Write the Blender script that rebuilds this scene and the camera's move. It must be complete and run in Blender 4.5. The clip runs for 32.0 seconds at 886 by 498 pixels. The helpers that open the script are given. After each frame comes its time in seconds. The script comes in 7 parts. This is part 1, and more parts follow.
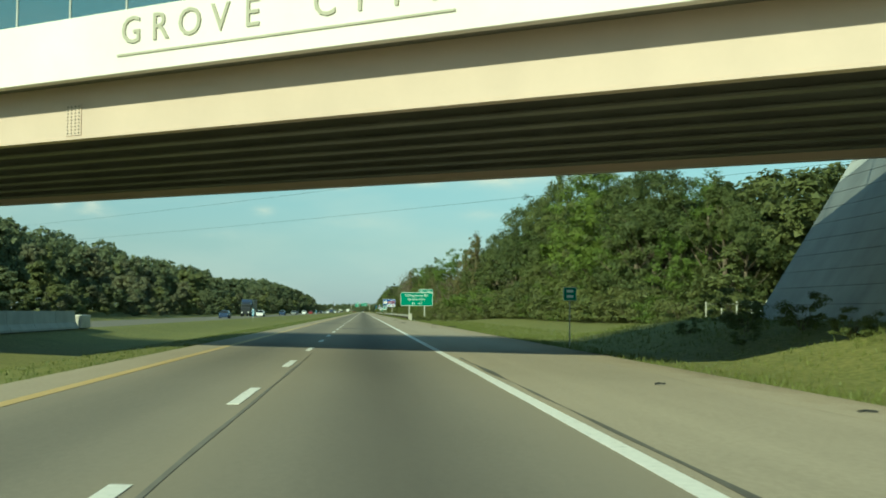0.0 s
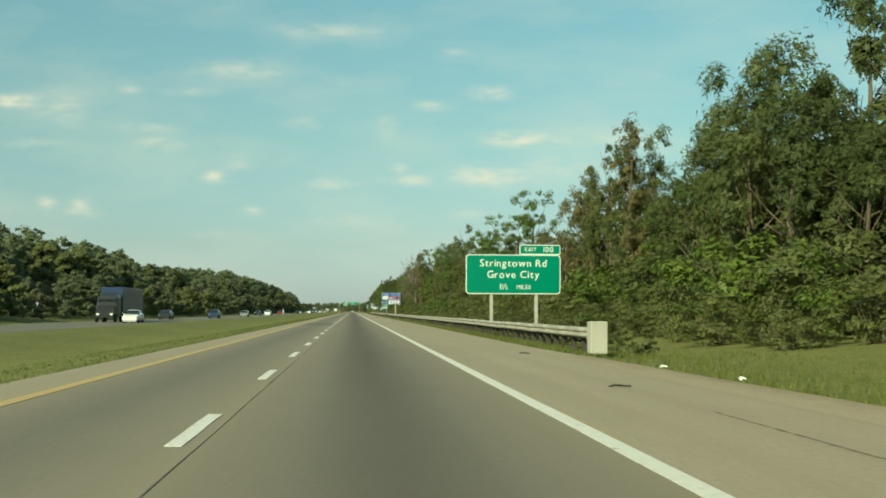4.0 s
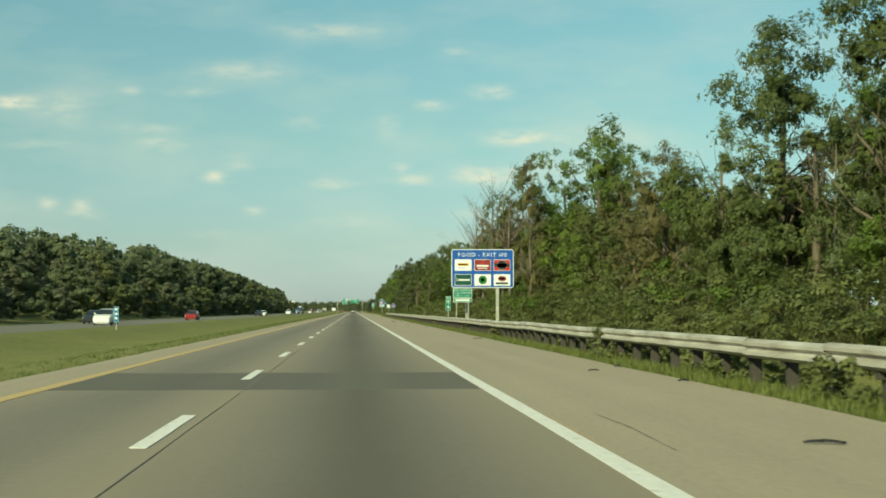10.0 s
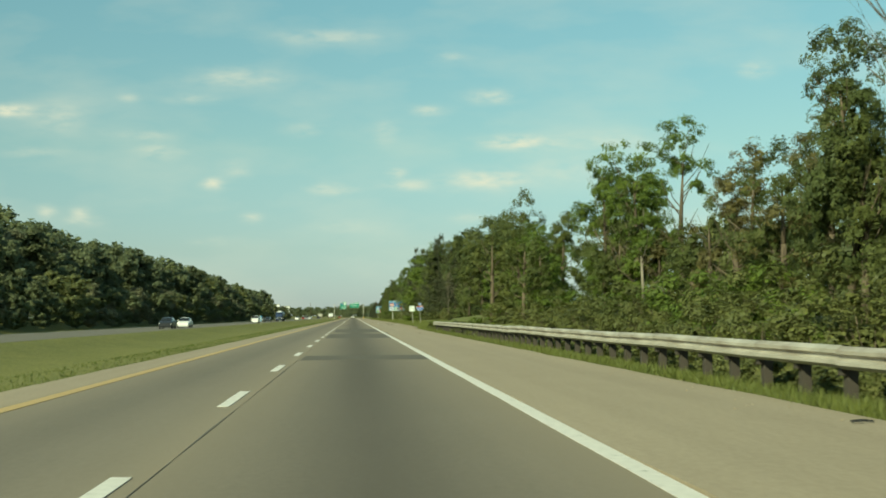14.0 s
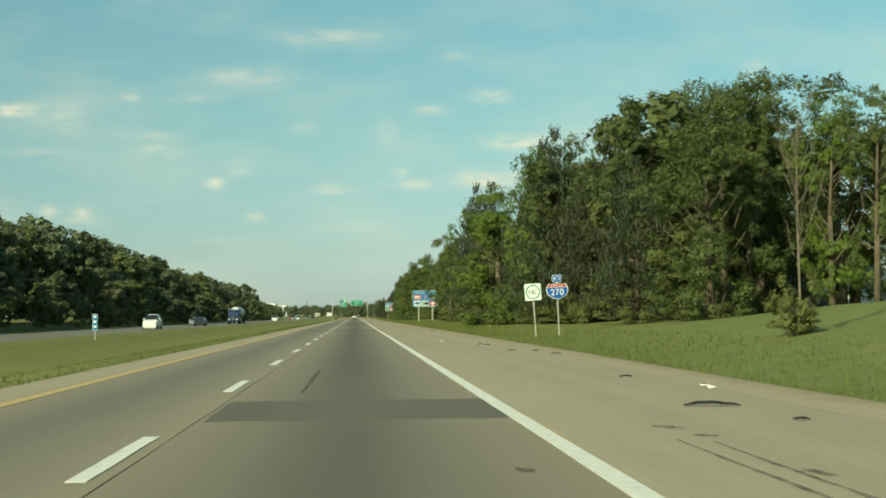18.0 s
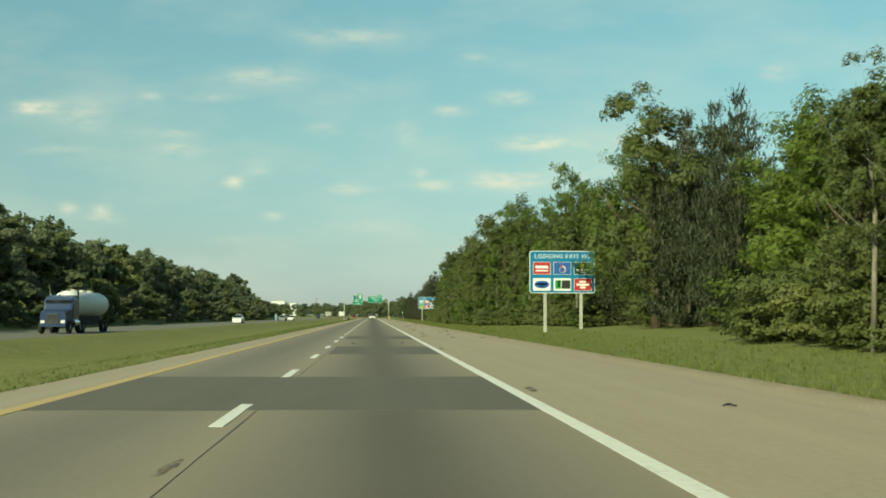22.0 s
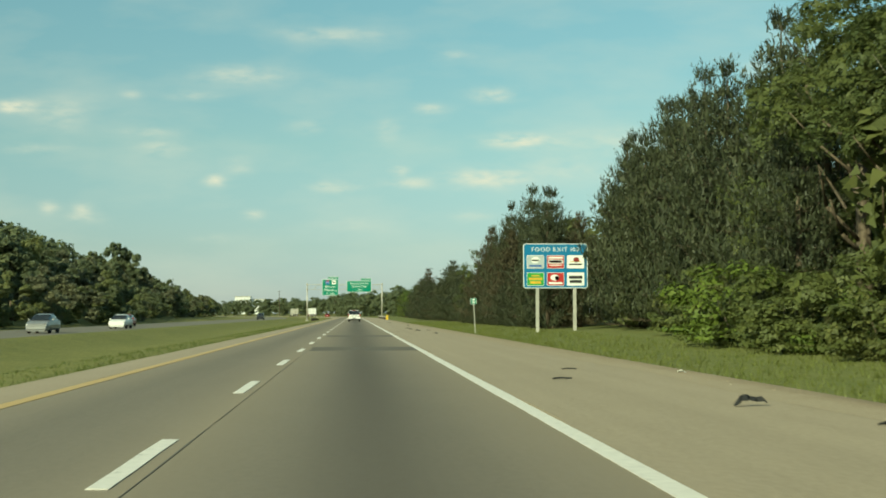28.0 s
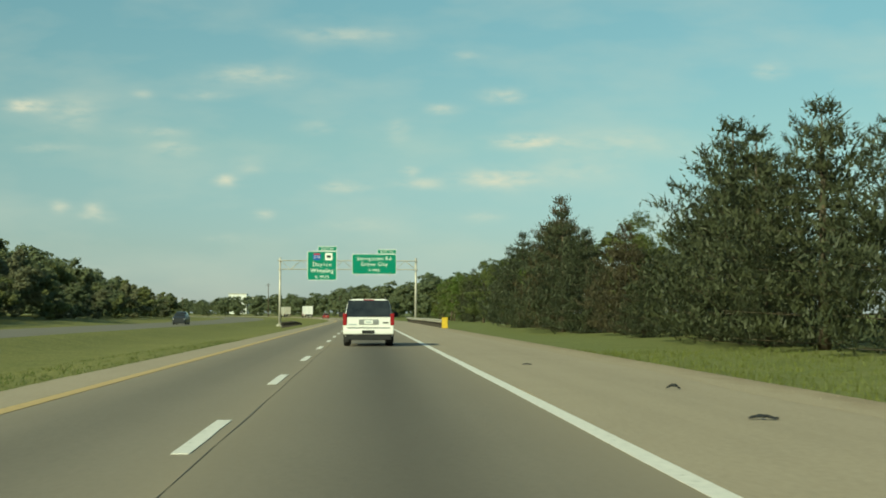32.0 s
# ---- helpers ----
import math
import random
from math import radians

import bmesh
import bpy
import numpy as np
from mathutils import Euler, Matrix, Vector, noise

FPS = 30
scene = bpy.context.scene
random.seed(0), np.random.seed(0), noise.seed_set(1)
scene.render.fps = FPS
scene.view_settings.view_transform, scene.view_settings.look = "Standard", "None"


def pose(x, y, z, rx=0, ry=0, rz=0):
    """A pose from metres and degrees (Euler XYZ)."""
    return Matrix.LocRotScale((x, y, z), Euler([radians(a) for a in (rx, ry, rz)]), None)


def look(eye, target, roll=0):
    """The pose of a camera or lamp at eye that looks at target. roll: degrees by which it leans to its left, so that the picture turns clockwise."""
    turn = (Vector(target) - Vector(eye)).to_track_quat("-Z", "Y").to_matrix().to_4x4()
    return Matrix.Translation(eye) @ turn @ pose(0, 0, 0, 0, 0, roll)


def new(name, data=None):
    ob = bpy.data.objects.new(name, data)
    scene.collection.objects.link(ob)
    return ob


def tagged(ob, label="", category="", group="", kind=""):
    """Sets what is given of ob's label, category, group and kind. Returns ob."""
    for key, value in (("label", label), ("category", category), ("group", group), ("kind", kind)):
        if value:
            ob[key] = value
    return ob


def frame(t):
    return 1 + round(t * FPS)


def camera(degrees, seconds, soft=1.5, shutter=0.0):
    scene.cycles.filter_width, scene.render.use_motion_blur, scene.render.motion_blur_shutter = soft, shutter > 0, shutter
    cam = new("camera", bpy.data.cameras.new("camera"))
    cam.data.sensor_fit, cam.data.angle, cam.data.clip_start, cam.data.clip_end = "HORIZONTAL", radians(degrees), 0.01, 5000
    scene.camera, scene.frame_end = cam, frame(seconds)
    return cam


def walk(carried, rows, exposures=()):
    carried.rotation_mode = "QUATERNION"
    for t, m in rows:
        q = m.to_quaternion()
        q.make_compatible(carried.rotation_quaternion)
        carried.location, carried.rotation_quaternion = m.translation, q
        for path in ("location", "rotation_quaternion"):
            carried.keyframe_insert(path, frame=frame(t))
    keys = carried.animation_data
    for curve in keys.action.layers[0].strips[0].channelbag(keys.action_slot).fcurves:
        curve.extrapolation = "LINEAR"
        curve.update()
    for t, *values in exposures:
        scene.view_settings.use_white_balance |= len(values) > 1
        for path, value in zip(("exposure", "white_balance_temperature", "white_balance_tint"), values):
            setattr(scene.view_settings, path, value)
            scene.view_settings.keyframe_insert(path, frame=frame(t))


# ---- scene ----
cam = camera(37.65, 32.0, soft=1.8, shutter=0.07)
PATH = [
    (0.0, pose(1.630, 0.000, 1.193, 92.771, -0.442, -3.531)),
    (0.5, pose(1.631, 18.602, 1.193, 92.673, -0.521, -3.497)),
    (1.0, pose(1.626, 37.243, 1.193, 92.627, -0.586, -3.480)),
    (1.5, pose(1.598, 55.947, 1.193, 92.674, -0.558, -3.581)),
    (2.0, pose(1.569, 74.689, 1.193, 92.741, -0.407, -3.707)),
    (2.5, pose(1.558, 93.478, 1.193, 92.760, -0.238, -3.860)),
    (3.0, pose(1.552, 112.402, 1.193, 92.784, -0.160, -3.940)),
    (3.5, pose(1.551, 131.481, 1.193, 92.762, -0.182, -4.010)),
    (4.0, pose(1.551, 150.593, 1.193, 92.744, -0.251, -4.007)),
    (4.5, pose(1.551, 169.611, 1.193, 92.735, -0.316, -3.901)),
    (6.5, pose(1.518, 243.897, 1.193, 92.742, -0.295, -3.588)),
    (7.0, pose(1.533, 262.696, 1.193, 92.760, -0.222, -3.725)),
    (7.5, pose(1.591, 281.455, 1.193, 92.763, -0.108, -3.868)),
    (8.0, pose(1.657, 300.087, 1.193, 92.755, -0.001, -3.989)),
    (8.5, pose(1.703, 318.596, 1.193, 92.741, 0.062, -4.027)),
    (9.0, pose(1.747, 337.158, 1.193, 92.747, 0.080, -4.045)),
    (9.5, pose(1.806, 355.937, 1.193, 92.747, 0.053, -4.033)),
    (10.0, pose(1.853, 374.893, 1.193, 92.713, -0.015, -3.947)),
    (10.5, pose(1.841, 393.876, 1.193, 92.688, -0.078, -3.753)),
    (11.0, pose(1.804, 412.792, 1.193, 92.669, -0.079, -3.580)),
    (11.5, pose(1.743, 431.639, 1.193, 92.686, 0.022, -3.482)),
    (12.0, pose(1.689, 450.467, 1.193, 92.735, 0.212, -3.409)),
    (12.5, pose(1.689, 469.329, 1.193, 92.808, 0.408, -3.509)),
    (13.0, pose(1.702, 488.238, 1.193, 92.886, 0.515, -3.773)),
    (13.5, pose(1.705, 507.188, 1.193, 92.932, 0.532, -3.941)),
    (15.5, pose(1.850, 583.911, 1.193, 92.929, 0.246, -3.871)),
    (16.0, pose(1.856, 602.983, 1.193, 92.930, 0.229, -3.835)),
    (16.5, pose(1.880, 622.106, 1.193, 92.938, 0.240, -3.808)),
    (17.0, pose(1.916, 641.304, 1.193, 92.917, 0.285, -3.826)),
    (17.5, pose(1.974, 660.554, 1.193, 92.912, 0.370, -3.833)),
    (18.0, pose(2.032, 679.770, 1.193, 92.912, 0.480, -3.863)),
    (18.5, pose(2.069, 698.890, 1.193, 92.884, 0.571, -3.867)),
    (19.0, pose(2.096, 717.951, 1.193, 92.907, 0.603, -3.854)),
    (19.5, pose(2.112, 737.015, 1.193, 92.924, 0.568, -3.754)),
    (20.0, pose(2.100, 756.073, 1.193, 92.929, 0.447, -3.599)),
    (20.5, pose(2.005, 775.053, 1.193, 92.927, 0.250, -3.453)),
    (21.0, pose(1.886, 793.890, 1.193, 92.957, 0.060, -3.251)),
    (21.5, pose(1.767, 812.629, 1.193, 92.949, -0.053, -3.107)),
    (22.0, pose(1.666, 831.454, 1.193, 92.949, -0.127, -3.122)),
    (22.5, pose(1.623, 850.519, 1.193, 92.959, -0.215, -3.263)),
    (23.0, pose(1.606, 869.791, 1.193, 92.957, -0.326, -3.441)),
    (23.5, pose(1.625, 889.115, 1.193, 92.926, -0.427, -3.630)),
    (24.0, pose(1.658, 908.357, 1.193, 92.886, -0.461, -3.833)),
    (24.5, pose(1.708, 927.483, 1.193, 92.857, -0.436, -3.788)),
    (25.0, pose(1.752, 946.556, 1.193, 92.860, -0.412, -3.765)),
    (25.5, pose(1.764, 965.651, 1.193, 92.869, -0.411, -3.823)),
    (27.5, pose(1.743, 1043.596, 1.193, 92.897, 0.191, -3.876)),
    (28.0, pose(1.750, 1062.621, 1.193, 92.848, 0.181, -3.896)),
    (28.5, pose(1.777, 1081.569, 1.193, 92.803, 0.178, -3.890)),
    (29.0, pose(1.790, 1100.497, 1.193, 92.770, 0.176, -3.768)),
    (29.5, pose(1.741, 1119.451, 1.193, 92.765, 0.138, -3.569)),
    (30.0, pose(1.688, 1138.428, 1.193, 92.807, 0.050, -3.458)),
    (30.5, pose(1.682, 1157.447, 1.193, 92.848, -0.055, -3.488)),
    (31.0, pose(1.675, 1176.612, 1.193, 92.861, -0.117, -3.547)),
    (31.5, pose(1.617, 1195.963, 1.193, 92.868, -0.120, -3.518)),
    (32.0, pose(1.557, 1215.375, 1.193, 92.875, -0.102, -3.464)),
]
walk(cam, PATH, exposures=[(0.0, 0.30, 6350, -31), (1.0, 0.5, 6500, -29), (2.0, 0.30, 7050, -24), (4.0, 0.32, 7350, -22), (28.0, 0.32, 7350, -22), (32.0, 0.16, 7250, -22)])

# ---- sky, sun ----
SUN_WAY = Vector((1.2, 1.45, -1.0)).normalized()
sun_data = bpy.data.lights.new("sun", "SUN")
sun_data.energy, sun_data.angle, sun_data.color = 4.8, radians(0.5), (1.0, 0.91, 0.76)
sun = new("sun", sun_data)
sun.matrix_world = look((-60, -70, 60), Vector((-60, -70, 60)) + SUN_WAY)


def sky_world():
    world = bpy.data.worlds.new("sky")
    scene.world = world
    world.use_nodes = True
    nt = world.node_tree
    nt.nodes.clear()
    out = nt.nodes.new("ShaderNodeOutputWorld")
    bg = nt.nodes.new("ShaderNodeBackground")
    sky = nt.nodes.new("ShaderNodeTexSky")
    sky.sky_type, sky.sun_disc = "NISHITA", False
    sky.sun_elevation = math.asin(-SUN_WAY.z)
    sky.sun_rotation = math.atan2(-SUN_WAY.x, -SUN_WAY.y)
    sky.air_density, sky.dust_density, sky.ozone_density = 1.0, 0.25, 2.6
    bg.inputs["Strength"].default_value = 0.108
    # thin veil and small fair-weather clouds, by direction
    tc = nt.nodes.new("ShaderNodeTexCoord")
    sep = nt.nodes.new("ShaderNodeSeparateXYZ")
    nt.links.new(tc.outputs["Generated"], sep.inputs[0])

    def m(op, a, b=None):
        n = nt.nodes.new("ShaderNodeMath")
        n.operation = op
        for k, v in ((0, a), (1, b)):
            if v is None:
                continue
            if isinstance(v, (int, float)):
                n.inputs[k].default_value = v
            else:
                nt.links.new(v, n.inputs[k])
        return n.outputs[0]
    # azimuth-like and elevation-like coordinates of the half sky ahead
    u = m("DIVIDE", sep.outputs[0], m("MAXIMUM", sep.outputs[1], 0.05))
    v = m("DIVIDE", sep.outputs[2], m("MAXIMUM", sep.outputs[1], 0.05))
    comb = nt.nodes.new("ShaderNodeCombineXYZ")
    nt.links.new(m("MULTIPLY", u, 14.0), comb.inputs[0])
    nt.links.new(m("MULTIPLY", v, 40.0), comb.inputs[1])
    nz = nt.nodes.new("ShaderNodeTexNoise")
    nz.inputs["Scale"].default_value, nz.inputs["Detail"].default_value = 3.6, 9.0
    nt.links.new(comb.outputs[0], nz.inputs["Vector"])
    total = None
    for cu, cv, wu, wv, a in CLOUDS:
        du = m("DIVIDE", m("SUBTRACT", u, cu), wu * 1.25)
        dv = m("DIVIDE", m("SUBTRACT", v, cv), wv * 1.35)
        d = m("ADD", m("MULTIPLY", du, du), m("MULTIPLY", dv, dv))
        blob = m("MULTIPLY", m("POWER", 2.718, m("MULTIPLY", d, -1.0)), a)
        total = blob if total is None else m("ADD", total, blob)
    soft = nt.nodes.new("ShaderNodeMapRange")
    soft.inputs["From Min"].default_value, soft.inputs["From Max"].default_value = 0.25, 0.62
    nt.links.new(nz.outputs["Fac"], soft.inputs["Value"])
    cloud = m("MINIMUM", m("MULTIPLY", total, soft.outputs[0]), 0.9)
    # a faint high veil over the whole sky
    nz2 = nt.nodes.new("ShaderNodeTexNoise")
    nz2.inputs["Scale"].default_value, nz2.inputs["Detail"].default_value = 0.55, 5.0
    nt.links.new(comb.outputs[0], nz2.inputs["Vector"])
    veil = m("MULTIPLY", m("MAXIMUM", m("SUBTRACT", nz2.outputs["Fac"], 0.44), 0.0), 0.75)
    fac = m("MINIMUM", m("ADD", cloud, veil), 0.92)
    mix = nt.nodes.new("ShaderNodeMix")
    mix.data_type = "RGBA"
    nt.links.new(fac, mix.inputs["Factor"])
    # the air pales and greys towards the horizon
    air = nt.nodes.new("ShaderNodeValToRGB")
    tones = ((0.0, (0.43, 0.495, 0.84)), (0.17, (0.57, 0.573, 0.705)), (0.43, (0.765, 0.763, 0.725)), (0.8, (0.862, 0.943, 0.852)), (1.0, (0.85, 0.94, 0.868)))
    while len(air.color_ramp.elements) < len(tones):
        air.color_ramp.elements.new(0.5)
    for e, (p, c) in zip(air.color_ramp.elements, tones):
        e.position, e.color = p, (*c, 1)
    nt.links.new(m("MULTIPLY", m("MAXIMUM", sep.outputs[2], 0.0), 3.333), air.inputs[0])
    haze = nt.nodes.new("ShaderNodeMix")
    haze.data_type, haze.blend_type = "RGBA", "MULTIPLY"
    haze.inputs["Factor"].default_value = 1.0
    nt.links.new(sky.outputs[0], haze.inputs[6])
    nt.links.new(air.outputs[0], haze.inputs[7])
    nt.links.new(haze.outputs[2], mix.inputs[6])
    mix.inputs[7].default_value = (6.7, 5.9, 5.6, 1)
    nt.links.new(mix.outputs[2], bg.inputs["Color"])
    nt.links.new(bg.outputs[0], out.inputs[0])


# u, v, half width, half height, density of each small cloud
CLOUDS = [
    (0.128, 0.134, 0.021, 0.0038, 0.95), (0.101, 0.105, 0.023, 0.0052, 0.80), (-0.258, 0.158, 0.011, 0.0033, 1.00), (-0.223, 0.154, 0.015, 0.0088, 0.35), (-0.087, 0.184, 0.028, 0.0052, 0.40),
    (-0.017, 0.216, 0.031, 0.0041, 0.35), (0.078, 0.201, 0.009, 0.0023, 0.35), (0.108, 0.170, 0.014, 0.0038, 0.60), (0.059, 0.159, 0.009, 0.0026, 0.60), (-0.039, 0.144, 0.010, 0.0034, 0.35),
    (-0.106, 0.102, 0.006, 0.0030, 0.90), (-0.088, 0.113, 0.009, 0.0044, 0.30), (0.035, 0.110, 0.005, 0.0026, 0.70), (0.043, 0.101, 0.016, 0.0030, 0.55), (-0.015, 0.098, 0.013, 0.0030, 0.60),
    (-0.077, 0.076, 0.006, 0.0026, 0.50), (-0.231, 0.081, 0.006, 0.0033, 0.50), (-0.206, 0.081, 0.005, 0.0026, 0.60)]
CLOUDS += [
    (-0.204, 0.074, 0.009, 0.0029, 0.50), (-0.147, 0.127, 0.014, 0.0044, 0.35), (0.092, 0.076, 0.011, 0.0030, 0.35), (0.026, 0.142, 0.006, 0.0056, 0.35), (0.319, 0.192, 0.010, 0.0042, 0.50),
    (-0.157, 0.139, 0.018, 0.0026, 0.30), (-0.244, 0.126, 0.020, 0.0029, 0.25), (0.203, 0.133, 0.036, 0.0076, 0.28), (0.162, 0.112, 0.028, 0.0068, 0.25), (-0.108, 0.058, 0.010, 0.0022, 0.25),
    (-0.005, 0.069, 0.021, 0.0037, 0.20), (-0.170, 0.168, 0.006, 0.0022, 0.30), (-0.121, 0.167, 0.015, 0.0026, 0.30)]
sky_world()

# ---- materials ----


def shade(name, build, rough=0.7, metal=0.0, spec=0.4):
    """A node material: build(nt, geo) returns the colour socket and, if wanted, a height socket and its strength."""
    mat = bpy.data.materials.new(name)
    mat.use_nodes = True
    nt = mat.node_tree
    b = nt.nodes["Principled BSDF"]
    b.inputs["Roughness"].default_value, b.inputs["Metallic"].default_value = rough, metal
    b.inputs["Specular IOR Level"].default_value = spec
    got = build(nt)
    if isinstance(got, tuple):
        colour, height, strength = got
        bump = nt.nodes.new("ShaderNodeBump")
        bump.inputs["Strength"].default_value, bump.inputs["Distance"].default_value = strength, 0.02
        nt.links.new(height, bump.inputs["Height"])
        nt.links.new(bump.outputs[0], b.inputs["Normal"])
    else:
        colour = got
    nt.links.new(colour, b.inputs["Base Color"])
    return mat


def coords(nt, kind="Object", scale=(1, 1, 1)):
    tc = nt.nodes.new("ShaderNodeTexCoord")
    mp = nt.nodes.new("ShaderNodeMapping")
    mp.inputs["Scale"].default_value = scale
    nt.links.new(tc.outputs[kind], mp.inputs["Vector"])
    return mp.outputs[0]


def fuzz(nt, scale, detail=4.0, stretch=(1, 1, 1), kind="Object"):
    n = nt.nodes.new("ShaderNodeTexNoise")
    n.inputs["Scale"].default_value, n.inputs["Detail"].default_value = scale, detail
    nt.links.new(coords(nt, kind, stretch), n.inputs["Vector"])
    return n.outputs["Fac"]


def ramp(nt, fac, stops):
    r = nt.nodes.new("ShaderNodeValToRGB")
    while len(r.color_ramp.elements) < len(stops):
        r.color_ramp.elements.new(0.5)
    for e, (p, c) in zip(r.color_ramp.elements, stops):
        e.position, e.color = p, (*c, 1)
    nt.links.new(fac, r.inputs[0])
    return r.outputs[0]


def blend(nt, fac, a, b, mode="MIX"):
    n = nt.nodes.new("ShaderNodeMix")
    n.data_type, n.blend_type = "RGBA", mode
    for k, v in ((0, fac), (6, a), (7, b)):
        if isinstance(v, (int, float)):
            n.inputs[k].default_value = v
        elif isinstance(v, tuple):
            n.inputs[k].default_value = (*v, 1)
        else:
            nt.links.new(v, n.inputs[k])
    return n.outputs[2]


def plain(name, c, rough=0.6, metal=0.0, wear=0.25, scale=3.0, spec=0.4):
    """Paint or metal with soft dirt at two scales."""
    def build(nt):
        dark = tuple(v * (1 - wear) for v in c)
        light = tuple(min(1, v * (1 + 0.4 * wear)) for v in c)
        big = ramp(nt, fuzz(nt, scale, 6), [(0.3, dark), (0.7, light)])
        fine = fuzz(nt, scale * 14, 3)
        return blend(nt, 0.25, big, blend(nt, fine, dark, light)), fine, 0.08
    return shade(name, build, rough, metal, spec)


def road_material(name, base, joint=0.0, oil=1.0):
    """Worn asphalt or concrete: aggregate, lengthwise tyre streaks, oil band, faint cross joints."""
    def build(nt):
        streak = fuzz(nt, 1.0, 5, (1.6, 0.018, 1))
        cloud = fuzz(nt, 0.16, 5, (1, 0.4, 1))
        grain = fuzz(nt, 60, 3)
        speck = fuzz(nt, 13, 4, (1, 0.6, 1))
        blot = fuzz(nt, 0.9, 6, (1.2, 0.5, 1))
        dark = tuple(v * 0.8 for v in base)
        light = tuple(v * 1.16 for v in base)
        c = ramp(nt, streak, [(0.3, dark), (0.7, light)])
        c = blend(nt, 0.35, c, ramp(nt, cloud, [(0.3, dark), (0.7, light)]))
        c = blend(nt, 0.17, c, ramp(nt, blot, [(0.32, tuple(v * 0.72 for v in base)), (0.5, base), (0.68, tuple(v * 1.22 for v in base))]))
        c = blend(nt, 0.24, c, ramp(nt, speck, [(0.36, tuple(v * 0.66 for v in base)), (0.5, base), (0.66, tuple(v * 1.3 for v in base))]))
        c = blend(nt, 0.22, c, ramp(nt, grain, [(0.35, tuple(v * 0.6 for v in base)), (0.65, tuple(v * 1.35 for v in base))]))
        if joint:
            tc = nt.nodes.new("ShaderNodeTexCoord")
            sep = nt.nodes.new("ShaderNodeSeparateXYZ")
            nt.links.new(tc.outputs["Object"], sep.inputs[0])

            def math_(op, a, b):
                n = nt.nodes.new("ShaderNodeMath")
                n.operation = op
                for k, v in ((0, a), (1, b)):
                    if isinstance(v, (int, float)):
                        n.inputs[k].default_value = v
                    else:
                        nt.links.new(v, n.inputs[k])
                return n.outputs[0]
            # oil band down the middle of the running lane
            off = math_("DIVIDE", math_("SUBTRACT", sep.outputs[0], joint), 0.7)
            band = math_("POWER", 2.718, math_("MULTIPLY", math_("MULTIPLY", off, off), -1.0))
            band = math_("MULTIPLY", band, math_("ADD", 0.34 * oil, math_("MULTIPLY", fuzz(nt, 1.0, 4, (0.5, 0.03, 1)), 0.55 * oil)))
            wide = math_("DIVIDE", math_("SUBTRACT", sep.outputs[0], joint), 1.55)
            rim = math_("MINIMUM", math_("MULTIPLY", math_("MULTIPLY", wide, wide), 0.5), 0.7)
            c = blend(nt, rim, c, (base[0] * 1.5, base[1] * 1.42, base[2] * 1.28))
            c = blend(nt, band, c, tuple(v * 0.42 for v in base))
        return c, grain, 0.25
    return shade(name, build, 0.82, 0, 0.3)


M_LANE = road_material("worn_asphalt", (0.190, 0.165, 0.129), 1.95)
M_LEFT = road_material("worn_asphalt_left", (0.213, 0.184, 0.143), -1.45, 0.4)
M_SHOULDER = road_material("shoulder_asphalt", (0.345, 0.284, 0.204))
M_PATCH = road_material("patch_asphalt", (0.126, 0.113, 0.091))
M_FAR_ROAD = road_material("far_asphalt", (0.165, 0.15, 0.12))


def paint_material(name, c):
    def build(nt):
        worn = fuzz(nt, 9, 6)
        return ramp(nt, worn, [(0.22, (0.2, 0.19, 0.15)), (0.36, tuple(v * 0.85 for v in c)), (0.7, c)]), worn, 0.1
    return shade(name, build, 0.6)


M_WHITE = paint_material("white_road_paint", (0.78, 0.74, 0.67))
M_YELLOW = paint_material("yellow_road_paint", (0.55, 0.38, 0.155))


def grass_build(nt):
    big = fuzz(nt, 0.07, 5)
    mid = fuzz(nt, 0.6, 5)
    fine = fuzz(nt, 9, 4, (1, 0.35, 1))
    c = ramp(nt, big, [(0.3, (0.112, 0.118, 0.034)), (0.55, (0.170, 0.168, 0.050)), (0.75, (0.25, 0.225, 0.070))])
    c = blend(nt, 0.5, c, ramp(nt, mid, [(0.3, (0.08, 0.105, 0.024)), (0.7, (0.24, 0.215, 0.068))]))
    c = blend(nt, 0.5, c, ramp(nt, fine, [(0.3, (0.06, 0.078, 0.02)), (0.7, (0.27, 0.245, 0.085))]))
    tc = nt.nodes.new("ShaderNodeTexCoord")
    sep = nt.nodes.new("ShaderNodeSeparateXYZ")
    nt.links.new(tc.outputs["Object"], sep.inputs[0])
    lush = []
    for axis, lo, hi in ((0, 5.0, 9.0), (1, 600.0, 660.0)):
        r = nt.nodes.new("ShaderNodeMapRange")
        r.inputs["From Min"].default_value, r.inputs["From Max"].default_value = lo, hi
        nt.links.new(sep.outputs[axis], r.inputs["Value"])
        lush.append(r.outputs[0])
    both = nt.nodes.new("ShaderNodeMath")
    both.operation = "MULTIPLY"
    nt.links.new(lush[0], both.inputs[0])
    nt.links.new(lush[1], both.inputs[1])
    # the sown verge past the rail is a fresher green
    green = blend(nt, 0.5, ramp(nt, mid, [(0.3, (0.115, 0.138, 0.038)), (0.7, (0.195, 0.198, 0.066))]), ramp(nt, fine, [(0.3, (0.075, 0.09, 0.026)), (0.7, (0.21, 0.215, 0.08))]))
    c = blend(nt, both.outputs[0], c, green)
    return c, fine, 0.8


M_GRASS = shade("mown_grass", grass_build, 0.9, 0, 0.2)


